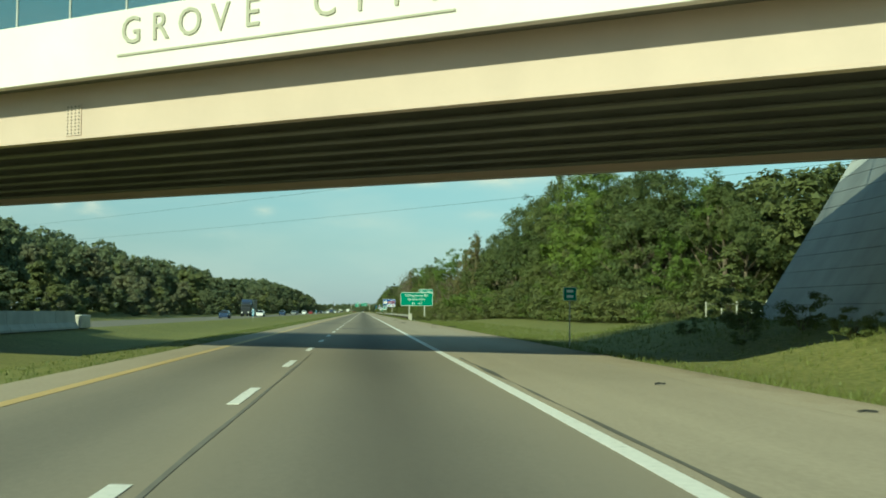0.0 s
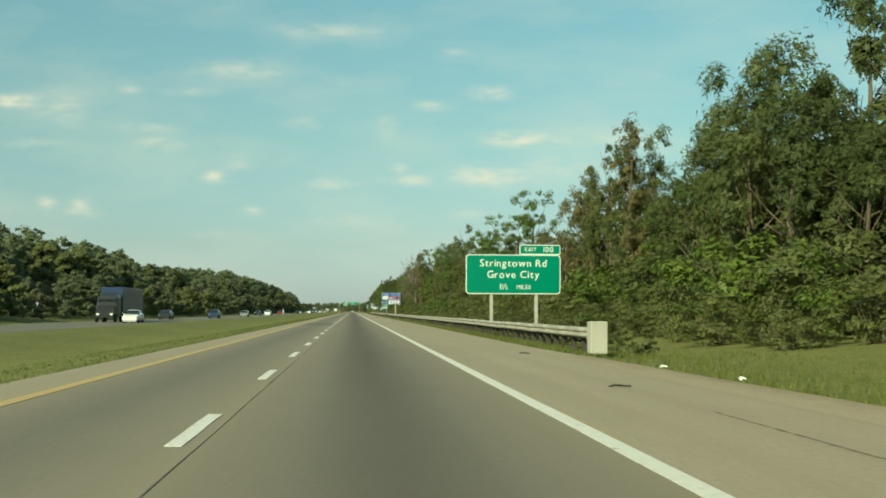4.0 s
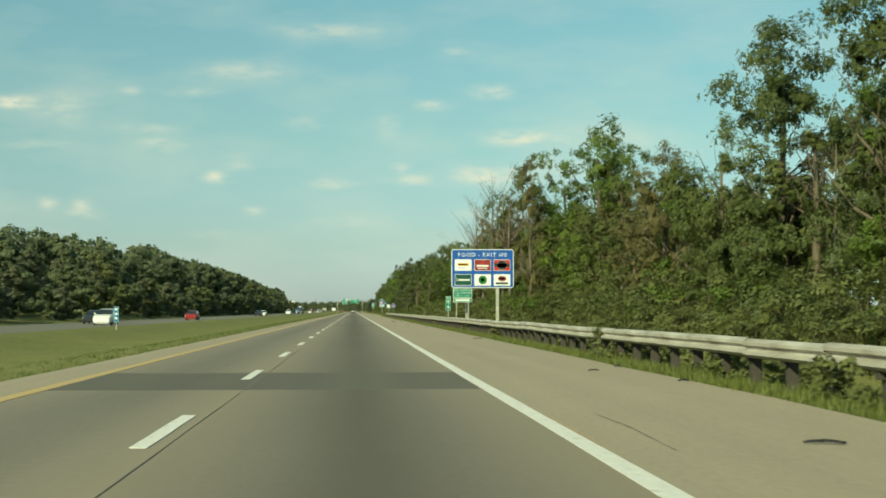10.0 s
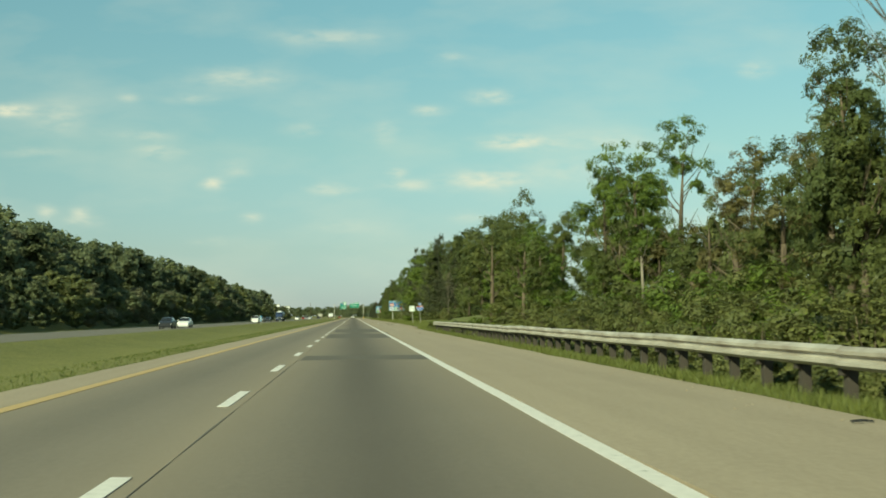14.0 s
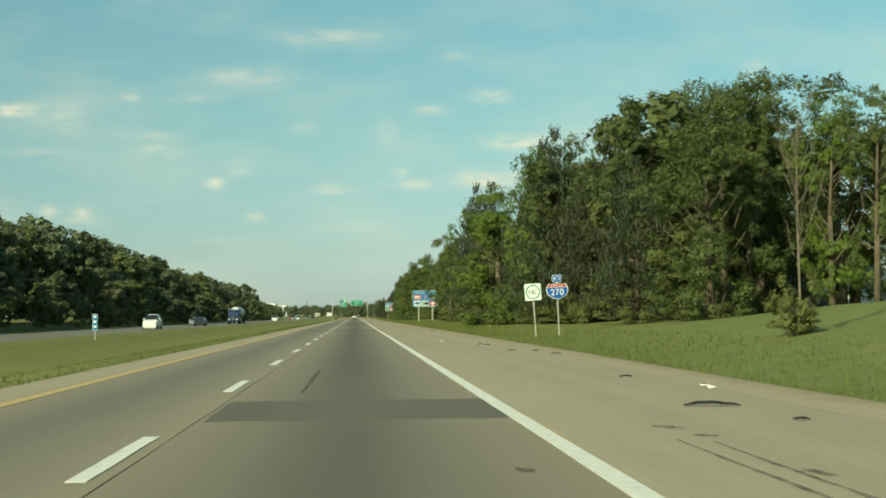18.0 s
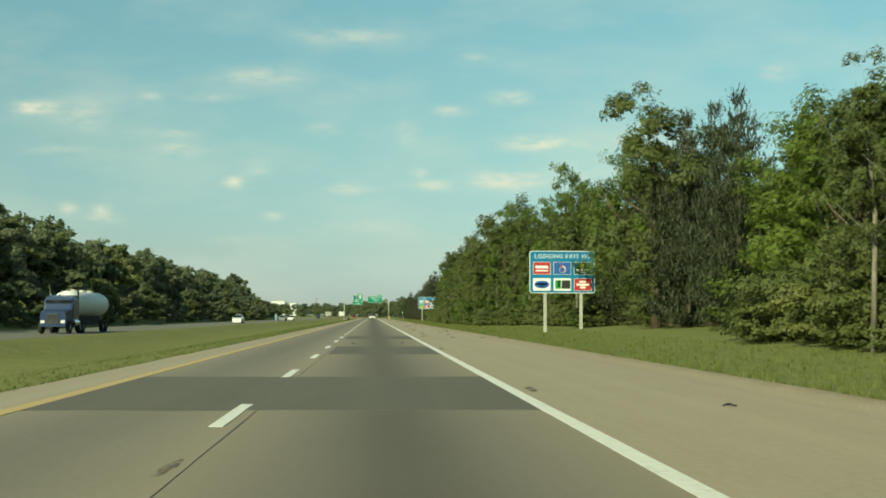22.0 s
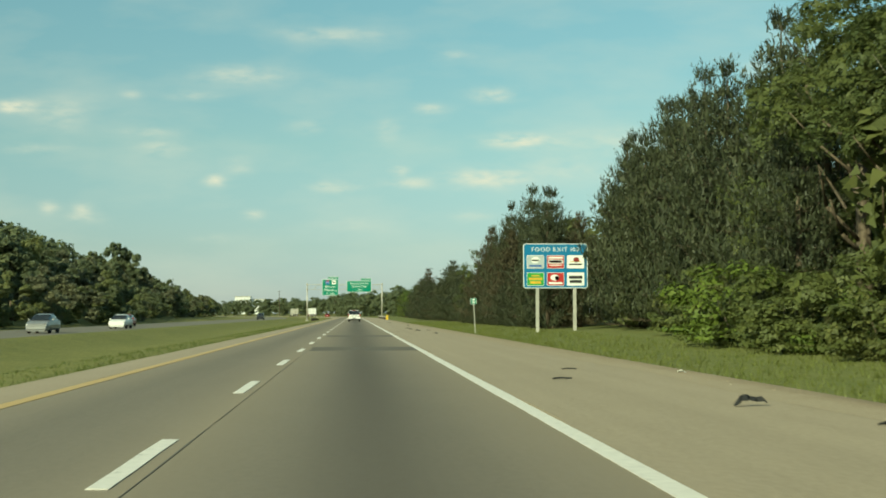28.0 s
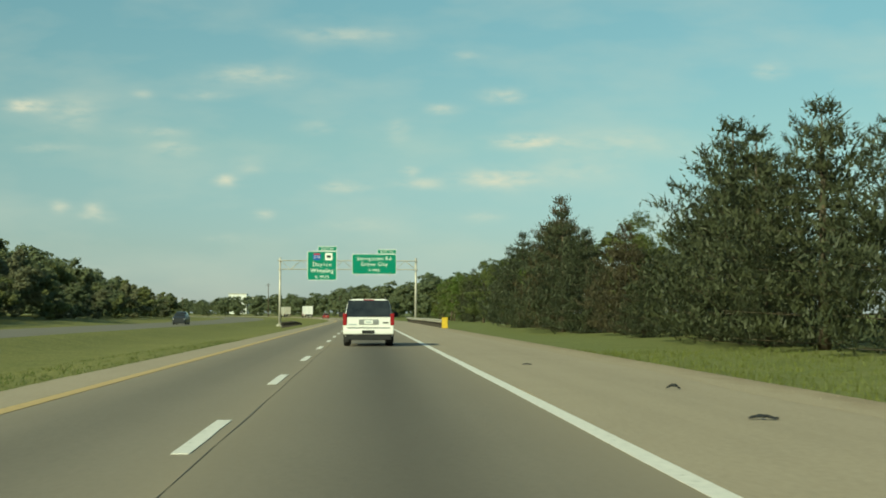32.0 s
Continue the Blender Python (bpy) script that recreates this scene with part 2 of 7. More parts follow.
def leaf_material(name, c, spread=0.25, glow=0.4, cut=0.0, calm=0.8):
    mat = bpy.data.materials.new(name)
    mat.use_nodes = True
    nt = mat.node_tree
    b = nt.nodes["Principled BSDF"]
    b.inputs["Roughness"].default_value, b.inputs["Specular IOR Level"].default_value = 0.55, 0.25
    oi = nt.nodes.new("ShaderNodeObjectInfo")
    ge = nt.nodes.new("ShaderNodeNewGeometry")
    dark = tuple(v * (1 - spread) for v in c)
    light = tuple(v * (1 + spread) for v in (c[0] * 1.15, c[1], c[2] * 0.8))
    col = ramp(nt, oi.outputs["Random"], [(0.0, dark), (0.5, c), (1.0, light)])
    col = blend(nt, 0.5, col, ramp(nt, ge.outputs["Random Per Island"], [(0.0, tuple(v * (1 - 0.42 * calm) for v in c)), (0.6, c), (1.0, tuple(v * (1 + 0.5 * calm) for v in light))]))
    col = blend(nt, 0.35, col, ramp(nt, fuzz(nt, 0.35, 3), [(0.3, dark), (0.7, light)]))
    nt.links.new(col, b.inputs["Base Color"])
    tr = nt.nodes.new("ShaderNodeBsdfTranslucent")
    nt.links.new(col, tr.inputs["Color"])
    mx = nt.nodes.new("ShaderNodeMixShader")
    mx.inputs[0].default_value = glow
    nt.links.new(b.outputs[0], mx.inputs[1])
    nt.links.new(tr.outputs[0], mx.inputs[2])
    surface = mx.outputs[0]
    if cut:
        # each spray is a cluster of small leaves with gaps between them
        vo = nt.nodes.new("ShaderNodeTexVoronoi")
        vo.inputs["Scale"].default_value = cut
        nt.links.new(coords(nt), vo.inputs["Vector"])
        gap = nt.nodes.new("ShaderNodeMath")
        gap.operation = "GREATER_THAN"
        gap.inputs[1].default_value = 0.54
        nt.links.new(vo.outputs["Distance"], gap.inputs[0])
        cl = nt.nodes.new("ShaderNodeBsdfTransparent")
        m2 = nt.nodes.new("ShaderNodeMixShader")
        nt.links.new(gap.outputs[0], m2.inputs[0])
        nt.links.new(surface, m2.inputs[1])
        nt.links.new(cl.outputs[0], m2.inputs[2])
        surface = m2.outputs[0]
    nt.links.new(surface, nt.nodes["Material Output"].inputs["Surface"])
    return mat


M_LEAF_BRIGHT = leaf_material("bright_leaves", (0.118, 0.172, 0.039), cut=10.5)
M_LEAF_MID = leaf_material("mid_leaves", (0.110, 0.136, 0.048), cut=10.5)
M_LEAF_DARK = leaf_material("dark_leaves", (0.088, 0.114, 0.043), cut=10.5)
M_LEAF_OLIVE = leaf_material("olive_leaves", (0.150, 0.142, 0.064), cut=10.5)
# far woods: the lift of haze and glare is put into paler leaf colours
M_LEAF_FAR = leaf_material("haze_paled_far_leaves", (0.188, 0.226, 0.136), 0.2, 0.55, calm=0.4)
M_LEAF_FAR_GOLD = leaf_material("haze_paled_yellow_leaves", (0.200, 0.236, 0.118), 0.2, 0.55, calm=0.4)
M_LEAF_FAR_GREY = leaf_material("haze_paled_dull_leaves", (0.188, 0.210, 0.144), 0.2, 0.5, calm=0.4)
M_LEAF_BACK = leaf_material("inner_leaves", (0.116, 0.140, 0.056), 0.25, 0.42)
M_LEAF_BRUSH = leaf_material("brush_leaves", (0.122, 0.140, 0.052), 0.25, 0.34, cut=14)
M_NEEDLE = leaf_material("pine_needles", (0.055, 0.067, 0.037), 0.12, 0.2, calm=0.5)
M_NEEDLE_DRY = leaf_material("browned_needles", (0.074, 0.066, 0.038), 0.12, 0.2, calm=0.5)
M_BLADE_VERGE = leaf_material("verge_grass_blades", (0.128, 0.155, 0.046), 0.2, 0.3)
M_BLADE = leaf_material("grass_blades", (0.105, 0.135, 0.038), 0.2, 0.3)


def bark_build(nt):
    n = fuzz(nt, 6, 6, (1, 1, 0.15))
    return ramp(nt, n, [(0.3, (0.055, 0.042, 0.03)), (0.7, (0.17, 0.135, 0.095))]), n, 0.6


M_BARK = shade("bark", bark_build, 0.9, 0, 0.15)
M_PALEBARK = shade("pale_bark", lambda nt: ramp(nt, fuzz(nt, 5, 5, (1, 1, 0.2)), [(0.3, (0.10, 0.088, 0.066)), (0.7, (0.27, 0.24, 0.19))]), 0.9, 0, 0.15)
M_DEAD = shade("dead_wood", lambda nt: ramp(nt, fuzz(nt, 5, 5, (1, 1, 0.2)), [(0.3, (0.10, 0.08, 0.062)), (0.7, (0.23, 0.19, 0.15))]), 0.9, 0, 0.15)
M_STEEL = plain("galvanised_steel", (0.52, 0.49, 0.43), 0.5, 0.2, 0.35, 1.2)


def rail_build(nt):
    rust = fuzz(nt, 0.9, 7, (1, 0.45, 2.5))
    dirt = fuzz(nt, 5, 5, (1, 0.3, 1))
    c = ramp(nt, dirt, [(0.3, (0.33, 0.305, 0.255)), (0.7, (0.48, 0.45, 0.385))])
    return blend(nt, ramp(nt, rust, [(0.56, (0, 0, 0)), (0.7, (0.5, 0.5, 0.5))]), c, (0.17, 0.125, 0.09)), dirt, 0.15


M_RAIL = shade("weathered_rail_steel", rail_build, 0.6, 0.1)
M_POST = plain("weathered_post", (0.06, 0.05, 0.04), 0.85, 0, 0.4, 3)
M_SIGNPOST = plain("sign_post_steel", (0.46, 0.45, 0.40), 0.55, 0.2, 0.25, 2)
M_CONCRETE = plain("concrete", (0.42, 0.40, 0.34), 0.85, 0, 0.25, 0.7)
M_GREEN = plain("sign_green", (0.0, 0.19, 0.115), 0.5, 0, 0.12, 1)
M_BLUE = plain("sign_blue", (0.012, 0.085, 0.36), 0.5, 0, 0.12, 1)
M_BLUE2 = plain("sign_blue_faded", (0.01, 0.16, 0.33), 0.5, 0, 0.12, 1)
M_SIGNWHITE = plain("sign_white", (0.78, 0.79, 0.75), 0.5, 0, 0.06, 2)
M_SIGNBACK = plain("sign_back", (0.3, 0.3, 0.29), 0.5, 0.5, 0.2, 2)
M_SIGNRED = plain("sign_red", (0.42, 0.03, 0.03), 0.5, 0, 0.1, 2)
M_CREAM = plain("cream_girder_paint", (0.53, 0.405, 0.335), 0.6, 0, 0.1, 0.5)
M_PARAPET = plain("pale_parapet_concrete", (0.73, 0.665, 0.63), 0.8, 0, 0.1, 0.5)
# parapet relief, darkened in colour to stand in for its shadow lines
M_LETTER = plain("shadow_toned_relief", (0.38, 0.35, 0.28), 0.8, 0, 0.1, 1)
# under-deck shade is put into this dark girder and deck colour; bolts share it
M_BEAM = plain("shade_toned_beam", (0.175, 0.165, 0.145), 0.7, 0, 0.25, 0.6)
M_BLACK = plain("black_rubber", (0.02, 0.02, 0.02), 0.8, 0, 0.3, 6)
M_TAR = plain("tar_seal", (0.115, 0.103, 0.082), 0.75, 0, 0.3, 2)
M_JOINT = plain("dusty_joint", (0.165, 0.148, 0.12), 0.8, 0, 0.3, 1.5)

# ---- mesh helpers ----


def mesh_of(name, verts, faces, mats, slots=None, smooth=False):
    me = bpy.data.meshes.new(name)
    me.from_pydata([tuple(v) for v in verts], [], [tuple(f) for f in faces])
    for m in (mats if isinstance(mats, (list, tuple)) else [mats]):
        me.materials.append(m)
    if slots is not None:
        me.polygons.foreach_set("material_index", slots)
    if smooth:
        me.polygons.foreach_set("use_smooth", [True] * len(me.polygons))
    me.update()
    return me


def big_mesh(name, verts, quads, mat):
    """A mesh from arrays of points and faces of one size."""
    me = bpy.data.meshes.new(name)
    n, q, c = len(verts), len(quads), len(quads[0])
    me.vertices.add(n)
    me.vertices.foreach_set("co", np.asarray(verts, dtype=np.float32).ravel())
    me.loops.add(q * c)
    me.loops.foreach_set("vertex_index", np.asarray(quads, dtype=np.int32).ravel())
    me.polygons.add(q)
    me.polygons.foreach_set("loop_start", np.arange(0, q * c, c, dtype=np.int32))
    me.materials.append(mat)
    me.update(calc_edges=True)
    return me


def put(name, me, parent=None, label="", m=None):
    ob = new(name, me)
    if parent is not None:
        ob.parent = parent
    if m is not None:
        ob.matrix_basis = m
    if label:
        ob["label"] = label
    return ob


def part(name, bm, material, parent, label="", m=None, smooth=False):
    me = bpy.data.meshes.new(name)
    bm.normal_update()
    bm.to_mesh(me)
    bm.free()
    me.materials.append(material)
    if smooth:
        me.polygons.foreach_set("use_smooth", [True] * len(me.polygons))
    return put(name, me, parent, label, m)


def box(bm, x0, x1, y0, y1, z0, z1, bevel=0.0):
    made = bmesh.ops.create_cube(bm, size=1.0, matrix=Matrix.Translation(((x0 + x1) / 2, (y0 + y1) / 2, (z0 + z1) / 2)) @ Matrix.Diagonal((x1 - x0, y1 - y0, z1 - z0, 1)))
    if bevel:
        edges = {e for v in made["verts"] for e in v.link_edges}
        bmesh.ops.bevel(bm, geom=list(edges), offset=bevel, segments=2, affect="EDGES", profile=0.5)


def boxed(*a, bevel=0.0):
    bm = bmesh.new()
    box(bm, *a, bevel=bevel)
    return bm


def tube(bm, a, b, r0, r1=None, seg=8):
    a, b = Vector(a), Vector(b)
    d = b - a
    q = d.to_track_quat("Z", "Y").to_matrix().to_4x4()
    bmesh.ops.create_cone(bm, cap_ends=True, segments=seg, radius1=r0, radius2=r0 if r1 is None else r1, depth=d.length, matrix=Matrix.Translation((a + b) / 2) @ q)


def tubed(a, b, r0, r1=None, seg=8):
    bm = bmesh.new()
    tube(bm, a, b, r0, r1, seg)
    return bm


def thing(name, label, category, m=None, group=""):
    ob = new(name)
    ob.empty_display_size = 0.3
    if m is not None:
        ob.matrix_basis = m
    return tagged(ob, label, category, group)


def lettering(name, text, size, material, parent, m, label="", spacing=1.0, depth=0.004, align="CENTER"):
    cu = bpy.data.curves.new(name, "FONT")
    cu.body, cu.size, cu.align_x, cu.align_y, cu.extrude, cu.resolution_u = text, size, align, "CENTER", depth, 3
    cu.space_character = spacing
    tmp = bpy.data.objects.new("tmp", cu)
    scene.collection.objects.link(tmp)
    me = bpy.data.meshes.new_from_object(tmp.evaluated_get(bpy.context.evaluated_depsgraph_get()))
    bpy.data.objects.remove(tmp)
    me.materials.clear()
    me.materials.append(material)
    return put(name, me, parent, label, m)


GLYPHS = {}


def glyph(ch, material):
    """The mesh of one letter, one metre high, made once for each paint."""
    key = (ch, material.name)
    if key not in GLYPHS:
        ob = lettering("letter", ch, 1.0, material, None, None, "", 1.0, 0.006, "LEFT")
        GLYPHS[key] = ob.data
        bpy.data.objects.remove(ob)
    return GLYPHS[key]


for ch_ in sorted(set("Stringtown Rd Grove City 1½ MILES EXIT 100 FOOD - LODGING HC JCT 270 ADOPT A HIGHWAY LITTER CONTROL NEXT 2 MILES MILE 99 Dayton Wheeling WEST EAST Grove City") - {" "}):
    glyph(ch_, M_SIGNWHITE)

# ---- the ground ----
WHITE_X, YELLOW_X, EDGE_R, EDGE_L = 3.92, -2.84, 8.35, -4.05
CYCLE, DASH, FIRST = 11.2, 3.55, 9.02
ROAD_A, ROAD_B = -220.0, 3600.0


def bend(y):
    """How far the road has swung to the left at y."""
    return -((y - 1400.0) ** 2) / 3600.0 if y > 1400 else 0.0


def smooth(a, b, v):
    t = min(1.0, max(0.0, (v - a) / (b - a)))
    return t * t * (3 - 2 * t)


def line(pairs, v):
    if v <= pairs[0][0]:
        return pairs[0][1]
    for (a, p), (b, q) in zip(pairs, pairs[1:]):
        if v <= b:
            return p + (q - p) * (v - a) / (b - a)
    return pairs[-1][1]


def ground_z(x, y):
    x = x - bend(y)
    if x < 0:
        return line([(-400, 2.0), (-60, 0.8), (-40, 0.1), (-33, -0.35), (-31, -0.22), (-18.4, -0.22), (-17.7, -0.13), (-16.3, -0.02), (-13, -0.55), (-9, -0.6), (-5.5, -0.12), (-4.0, -0.06)], x)
    flat = [(8.3, -0.06), (10, -0.16), (13, -0.3), (17, 0.0), (25, 0.5), (60, 1.0), (400, 2.0)]
    bank = [(8.3, -0.06), (10, -0.4), (13, -0.7), (17, -0.35), (22, 0.25), (25, 0.45), (60, 1.0), (400, 2.0)]
    hill = [(8.3, -0.06), (10, -0.12), (13, 0.05), (17, 0.65), (20, 1.0), (25, 1.7), (33, 2.1), (60, 2.4), (400, 2.4)]
    low = 1 - smooth(1000, 1110, y)
    slope = [(8.3, -0.06), (10, -0.12), (13, -0.08 + 0.03 * low), (17, 0.05 + 0.3 * low), (25, 0.45 + 0.45 * low), (60, 1.0 + 0.2 * low), (400, 2.0)]
    wb = smooth(185, 215, y) * (1 - smooth(605, 640, y))
    wh = smooth(615, 660, y) * (1 - smooth(730, 780, y))
    ws = smooth(720, 770, y)
    a = line(flat, x)
    a += (line(bank, x) - a) * wb
    a += (1 - smooth(50, 80, y)) * smooth(10.5, 14.5, x) * (1 - smooth(60, 120, x)) * 1.15
    a += (line(hill, x) - a) * wh
    return a + (line(slope, x) - a) * ws * (1 - wh)


def build_ground():
    xs = [-2600, -900, -400, -160, -90, -60, -48, -40, -36, -33, -31, -24, -18.4, -17.7, -16.3, -14.8, -13, -11, -9, -7, -5.5, -4.6, -4.0,
          8.3, 9.1, 10, 11.5, 13, 15, 17, 20, 25, 33, 45, 60, 110, 400, 900, 2600]
    ys = [-1500, -600] + list(np.arange(-220, 1500, 8.0)) + list(np.arange(1500, 3700, 40.0)) + [4400, 5600]
    verts, faces = [], []
    for y in ys:
        for x in xs:
            wob = 0.0 if -4.1 <= x <= 8.4 or -31.1 <= x <= -17.6 else 0.05 * noise.noise((x * 0.2, y * 0.11, 3.0))
            verts.append((x + bend(y), y, ground_z(x + bend(y), y) + wob))
    w = len(xs)
    for j in range(len(ys) - 1):
        for i in range(w - 1):
            faces.append((j * w + i, j * w + i + 1, (j + 1) * w + i + 1, (j + 1) * w + i))
    g = new("ground", mesh_of("ground", verts, faces, M_GRASS, smooth=True))
    tagged(g, "mown green and straw-coloured roadside grass with a shallow median ditch", "grass", kind="structure")


def strip(name, x0, x1, z, material, label, category, y0=ROAD_A, y1=ROAD_B, thick=0.12, wander=0.0, step=20.0, kind="structure", seed=0):
    """A long slab that follows the road."""
    n = max(1, int((y1 - y0) / step))
    verts, faces = [], []
    for i in range(n + 1):
        y = y0 + (y1 - y0) * i / n
        o = bend(y)
        a = wander * noise.noise((y * 0.21, seed, 0.0))
        b = wander * noise.noise((y * 0.21, seed, 7.0))
        e = x1(y) if callable(x1) else x1
        verts += [(x0 + o + a, y, z - thick), (x0 + o + a, y, z), (e + o + b, y, z), (e + o + b, y, z - thick)]
    for i in range(n):
        k = i * 4
        for a in range(3):
            faces.append((k + a, k + a + 4, k + a + 5, k + a + 1))
    faces += [(0, 1, 2, 3), (n * 4 + 3, n * 4 + 2, n * 4 + 1, n * 4)]
    ob = new(name, mesh_of(name, verts, faces, material))
    return tagged(ob, label, category, kind=kind)


def edge_right(y):
    """Where the paved shoulder ends: nearer along the rail."""
    return line([(160, 8.45), (195, 7.6), (620, 7.6), (660, 8.6), (720, 9.0), (900, 8.9), (1100, 8.6), (1300, 8.6)], y)


build_ground()
strip("road_right_lane", 0.22, 4.03, 0.0, M_LANE, "worn grey asphalt running lane with a dark oil band", "road")
strip("road_left_lane", -3.0, 0.22, 0.0, M_LEFT, "worn grey asphalt passing lane", "road")
strip("shoulder_right", 4.03, edge_right, -0.004, M_SHOULDER, "pale tan paved shoulder with scattered grit", "road shoulder", wander=0.14, step=2.5)
strip("shoulder_left", EDGE_L, -3.0, -0.004, M_SHOULDER, "pale tan paved inner shoulder beside the median", "road shoulder", wander=0.08, step=4)
strip("road_opposite", -28.0, -17.8, -0.12, M_FAR_ROAD, "grey asphalt carriageway across the median", "road")
strip("trim_edge_line", WHITE_X - 0.1, WHITE_X + 0.1, 0.006, M_WHITE, "white painted edge line, slightly worn", "road marking", thick=0.004, wander=0.012, step=3)
strip("trim_yellow_line", YELLOW_X - 0.12, YELLOW_X + 0.12, 0.006, M_YELLOW, "yellow painted edge line beside the median", "road marking", thick=0.004, wander=0.012, step=3)
for k, (y0, y1, w) in enumerate(((-20, 34, 0.05), (34, 372, 0.008), (372, 415, 0.014), (415, 600, 0.006), (600, 645, 0.014), (645, 800, 0.007), (800, 832, 0.014), (832, 1300, 0.008))):
    strip("trim_joint_seal", 0.22 - w / 2, 0.22 + w / 2, 0.005, M_JOINT, "thin ragged dark tar seal along the lane joint", "road joint", y0=y0, y1=y1, thick=0.003, wander=0.03, step=0.5, seed=k + 60)


def dirt_build(nt):
    """Bare sand and gravel, thinning out over the paving."""
    big, fine = fuzz(nt, 0.8, 5, (1, 0.35, 1)), fuzz(nt, 22, 4)
    c = ramp(nt, big, [(0.3, (0.25, 0.195, 0.13)), (0.7, (0.37, 0.295, 0.2))])
    c = blend(nt, 0.4, c, ramp(nt, fine, [(0.3, (0.16, 0.125, 0.085)), (0.7, (0.44, 0.36, 0.26))]))
    uv = nt.nodes.new("ShaderNodeUVMap")
    sep = nt.nodes.new("ShaderNodeSeparateXYZ")
    nt.links.new(uv.outputs[0], sep.inputs[0])
    cover = blend(nt, 0.55, sep.outputs[0], fuzz(nt, 2.2, 6, (1, 0.4, 1)))
    paved = ramp(nt, fine, [(0.3, (0.29, 0.238, 0.17)), (0.7, (0.41, 0.34, 0.245))])
    return blend(nt, ramp(nt, cover, [(0.38, (0, 0, 0)), (0.6, (1, 1, 1))]), paved, c), fine, 0.5


M_DIRT = shade("sandy_dirt", dirt_build, 0.95, 0, 0.15)


def dirt_edge(y0, y1, seed):
    """Washed sand and gravel where the paving gives way to grass, ragged on both sides."""
    n = int((y1 - y0) / 0.7)
    verts, faces = [], []
    for i in range(n + 1):
        y = y0 + (y1 - y0) * i / n
        e = edge_right(y)
        a = e - 1.1 + 0.3 * noise.noise((y * 0.13, seed, 1.0))
        b = e + 0.25 + 0.3 * noise.noise((y * 0.17, seed, 9.0)) + 0.16 * noise.noise((y * 0.8, seed, 3.0))
        verts += [(a, y, -0.002), (e - 0.35, y, 0.006), (e - 0.02, y, 0.012), (b, y, ground_z(b, y) + 0.03)]
    for i in range(n):
        for k in (0, 1, 2):
            faces.append((i * 4 + k, i * 4 + k + 1, i * 4 + k + 5, i * 4 + k + 4))
    me = mesh_of("dirt_edge", verts, faces, M_DIRT, smooth=True)
    uv = me.uv_layers.new(name="across")
    for lp, d in zip(me.loops, uv.data):
        d.uv = ((0.0, 0.55, 0.8, 1.0)[lp.vertex_index % 4], 0.0)
    tagged(new("trim_dirt_edge", me), "washed brown sand and gravel along the ragged shoulder edge", "gravel", kind="structure")


dirt_edge(-10, 186, 4)
dirt_edge(642, 1330, 6)

# ---- trees ----
RNG = np.random.default_rng(11)


def leaf_tris(centres, normals, size, rng, droop=0.2, jitter=0.42):
    """Small three-cornered leaves about the given points, facing roughly along the normals."""
    n = len(centres)
    nrm = normals + rng.normal(0, jitter, (n, 3))
    nrm /= np.linalg.norm(nrm, axis=1, keepdims=True) + 1e-9
    a = np.cross(nrm, rng.normal(0, 1, (n, 3)))
    a /= np.linalg.norm(a, axis=1, keepdims=True) + 1e-9
    b = np.cross(nrm, a)
    s = (size if np.isscalar(size) else size[:, None]) * rng.uniform(0.6, 1.4, (n, 1))
    w = s * rng.uniform(0.5, 0.85, (n, 1))
    verts = np.stack([centres + b * w - a * s * 0.6, centres + a * s - nrm * s * droop, centres - b * w - a * s * 0.5], axis=1).reshape(-1, 3)
    return verts, np.arange(n * 3).reshape(-1, 3)


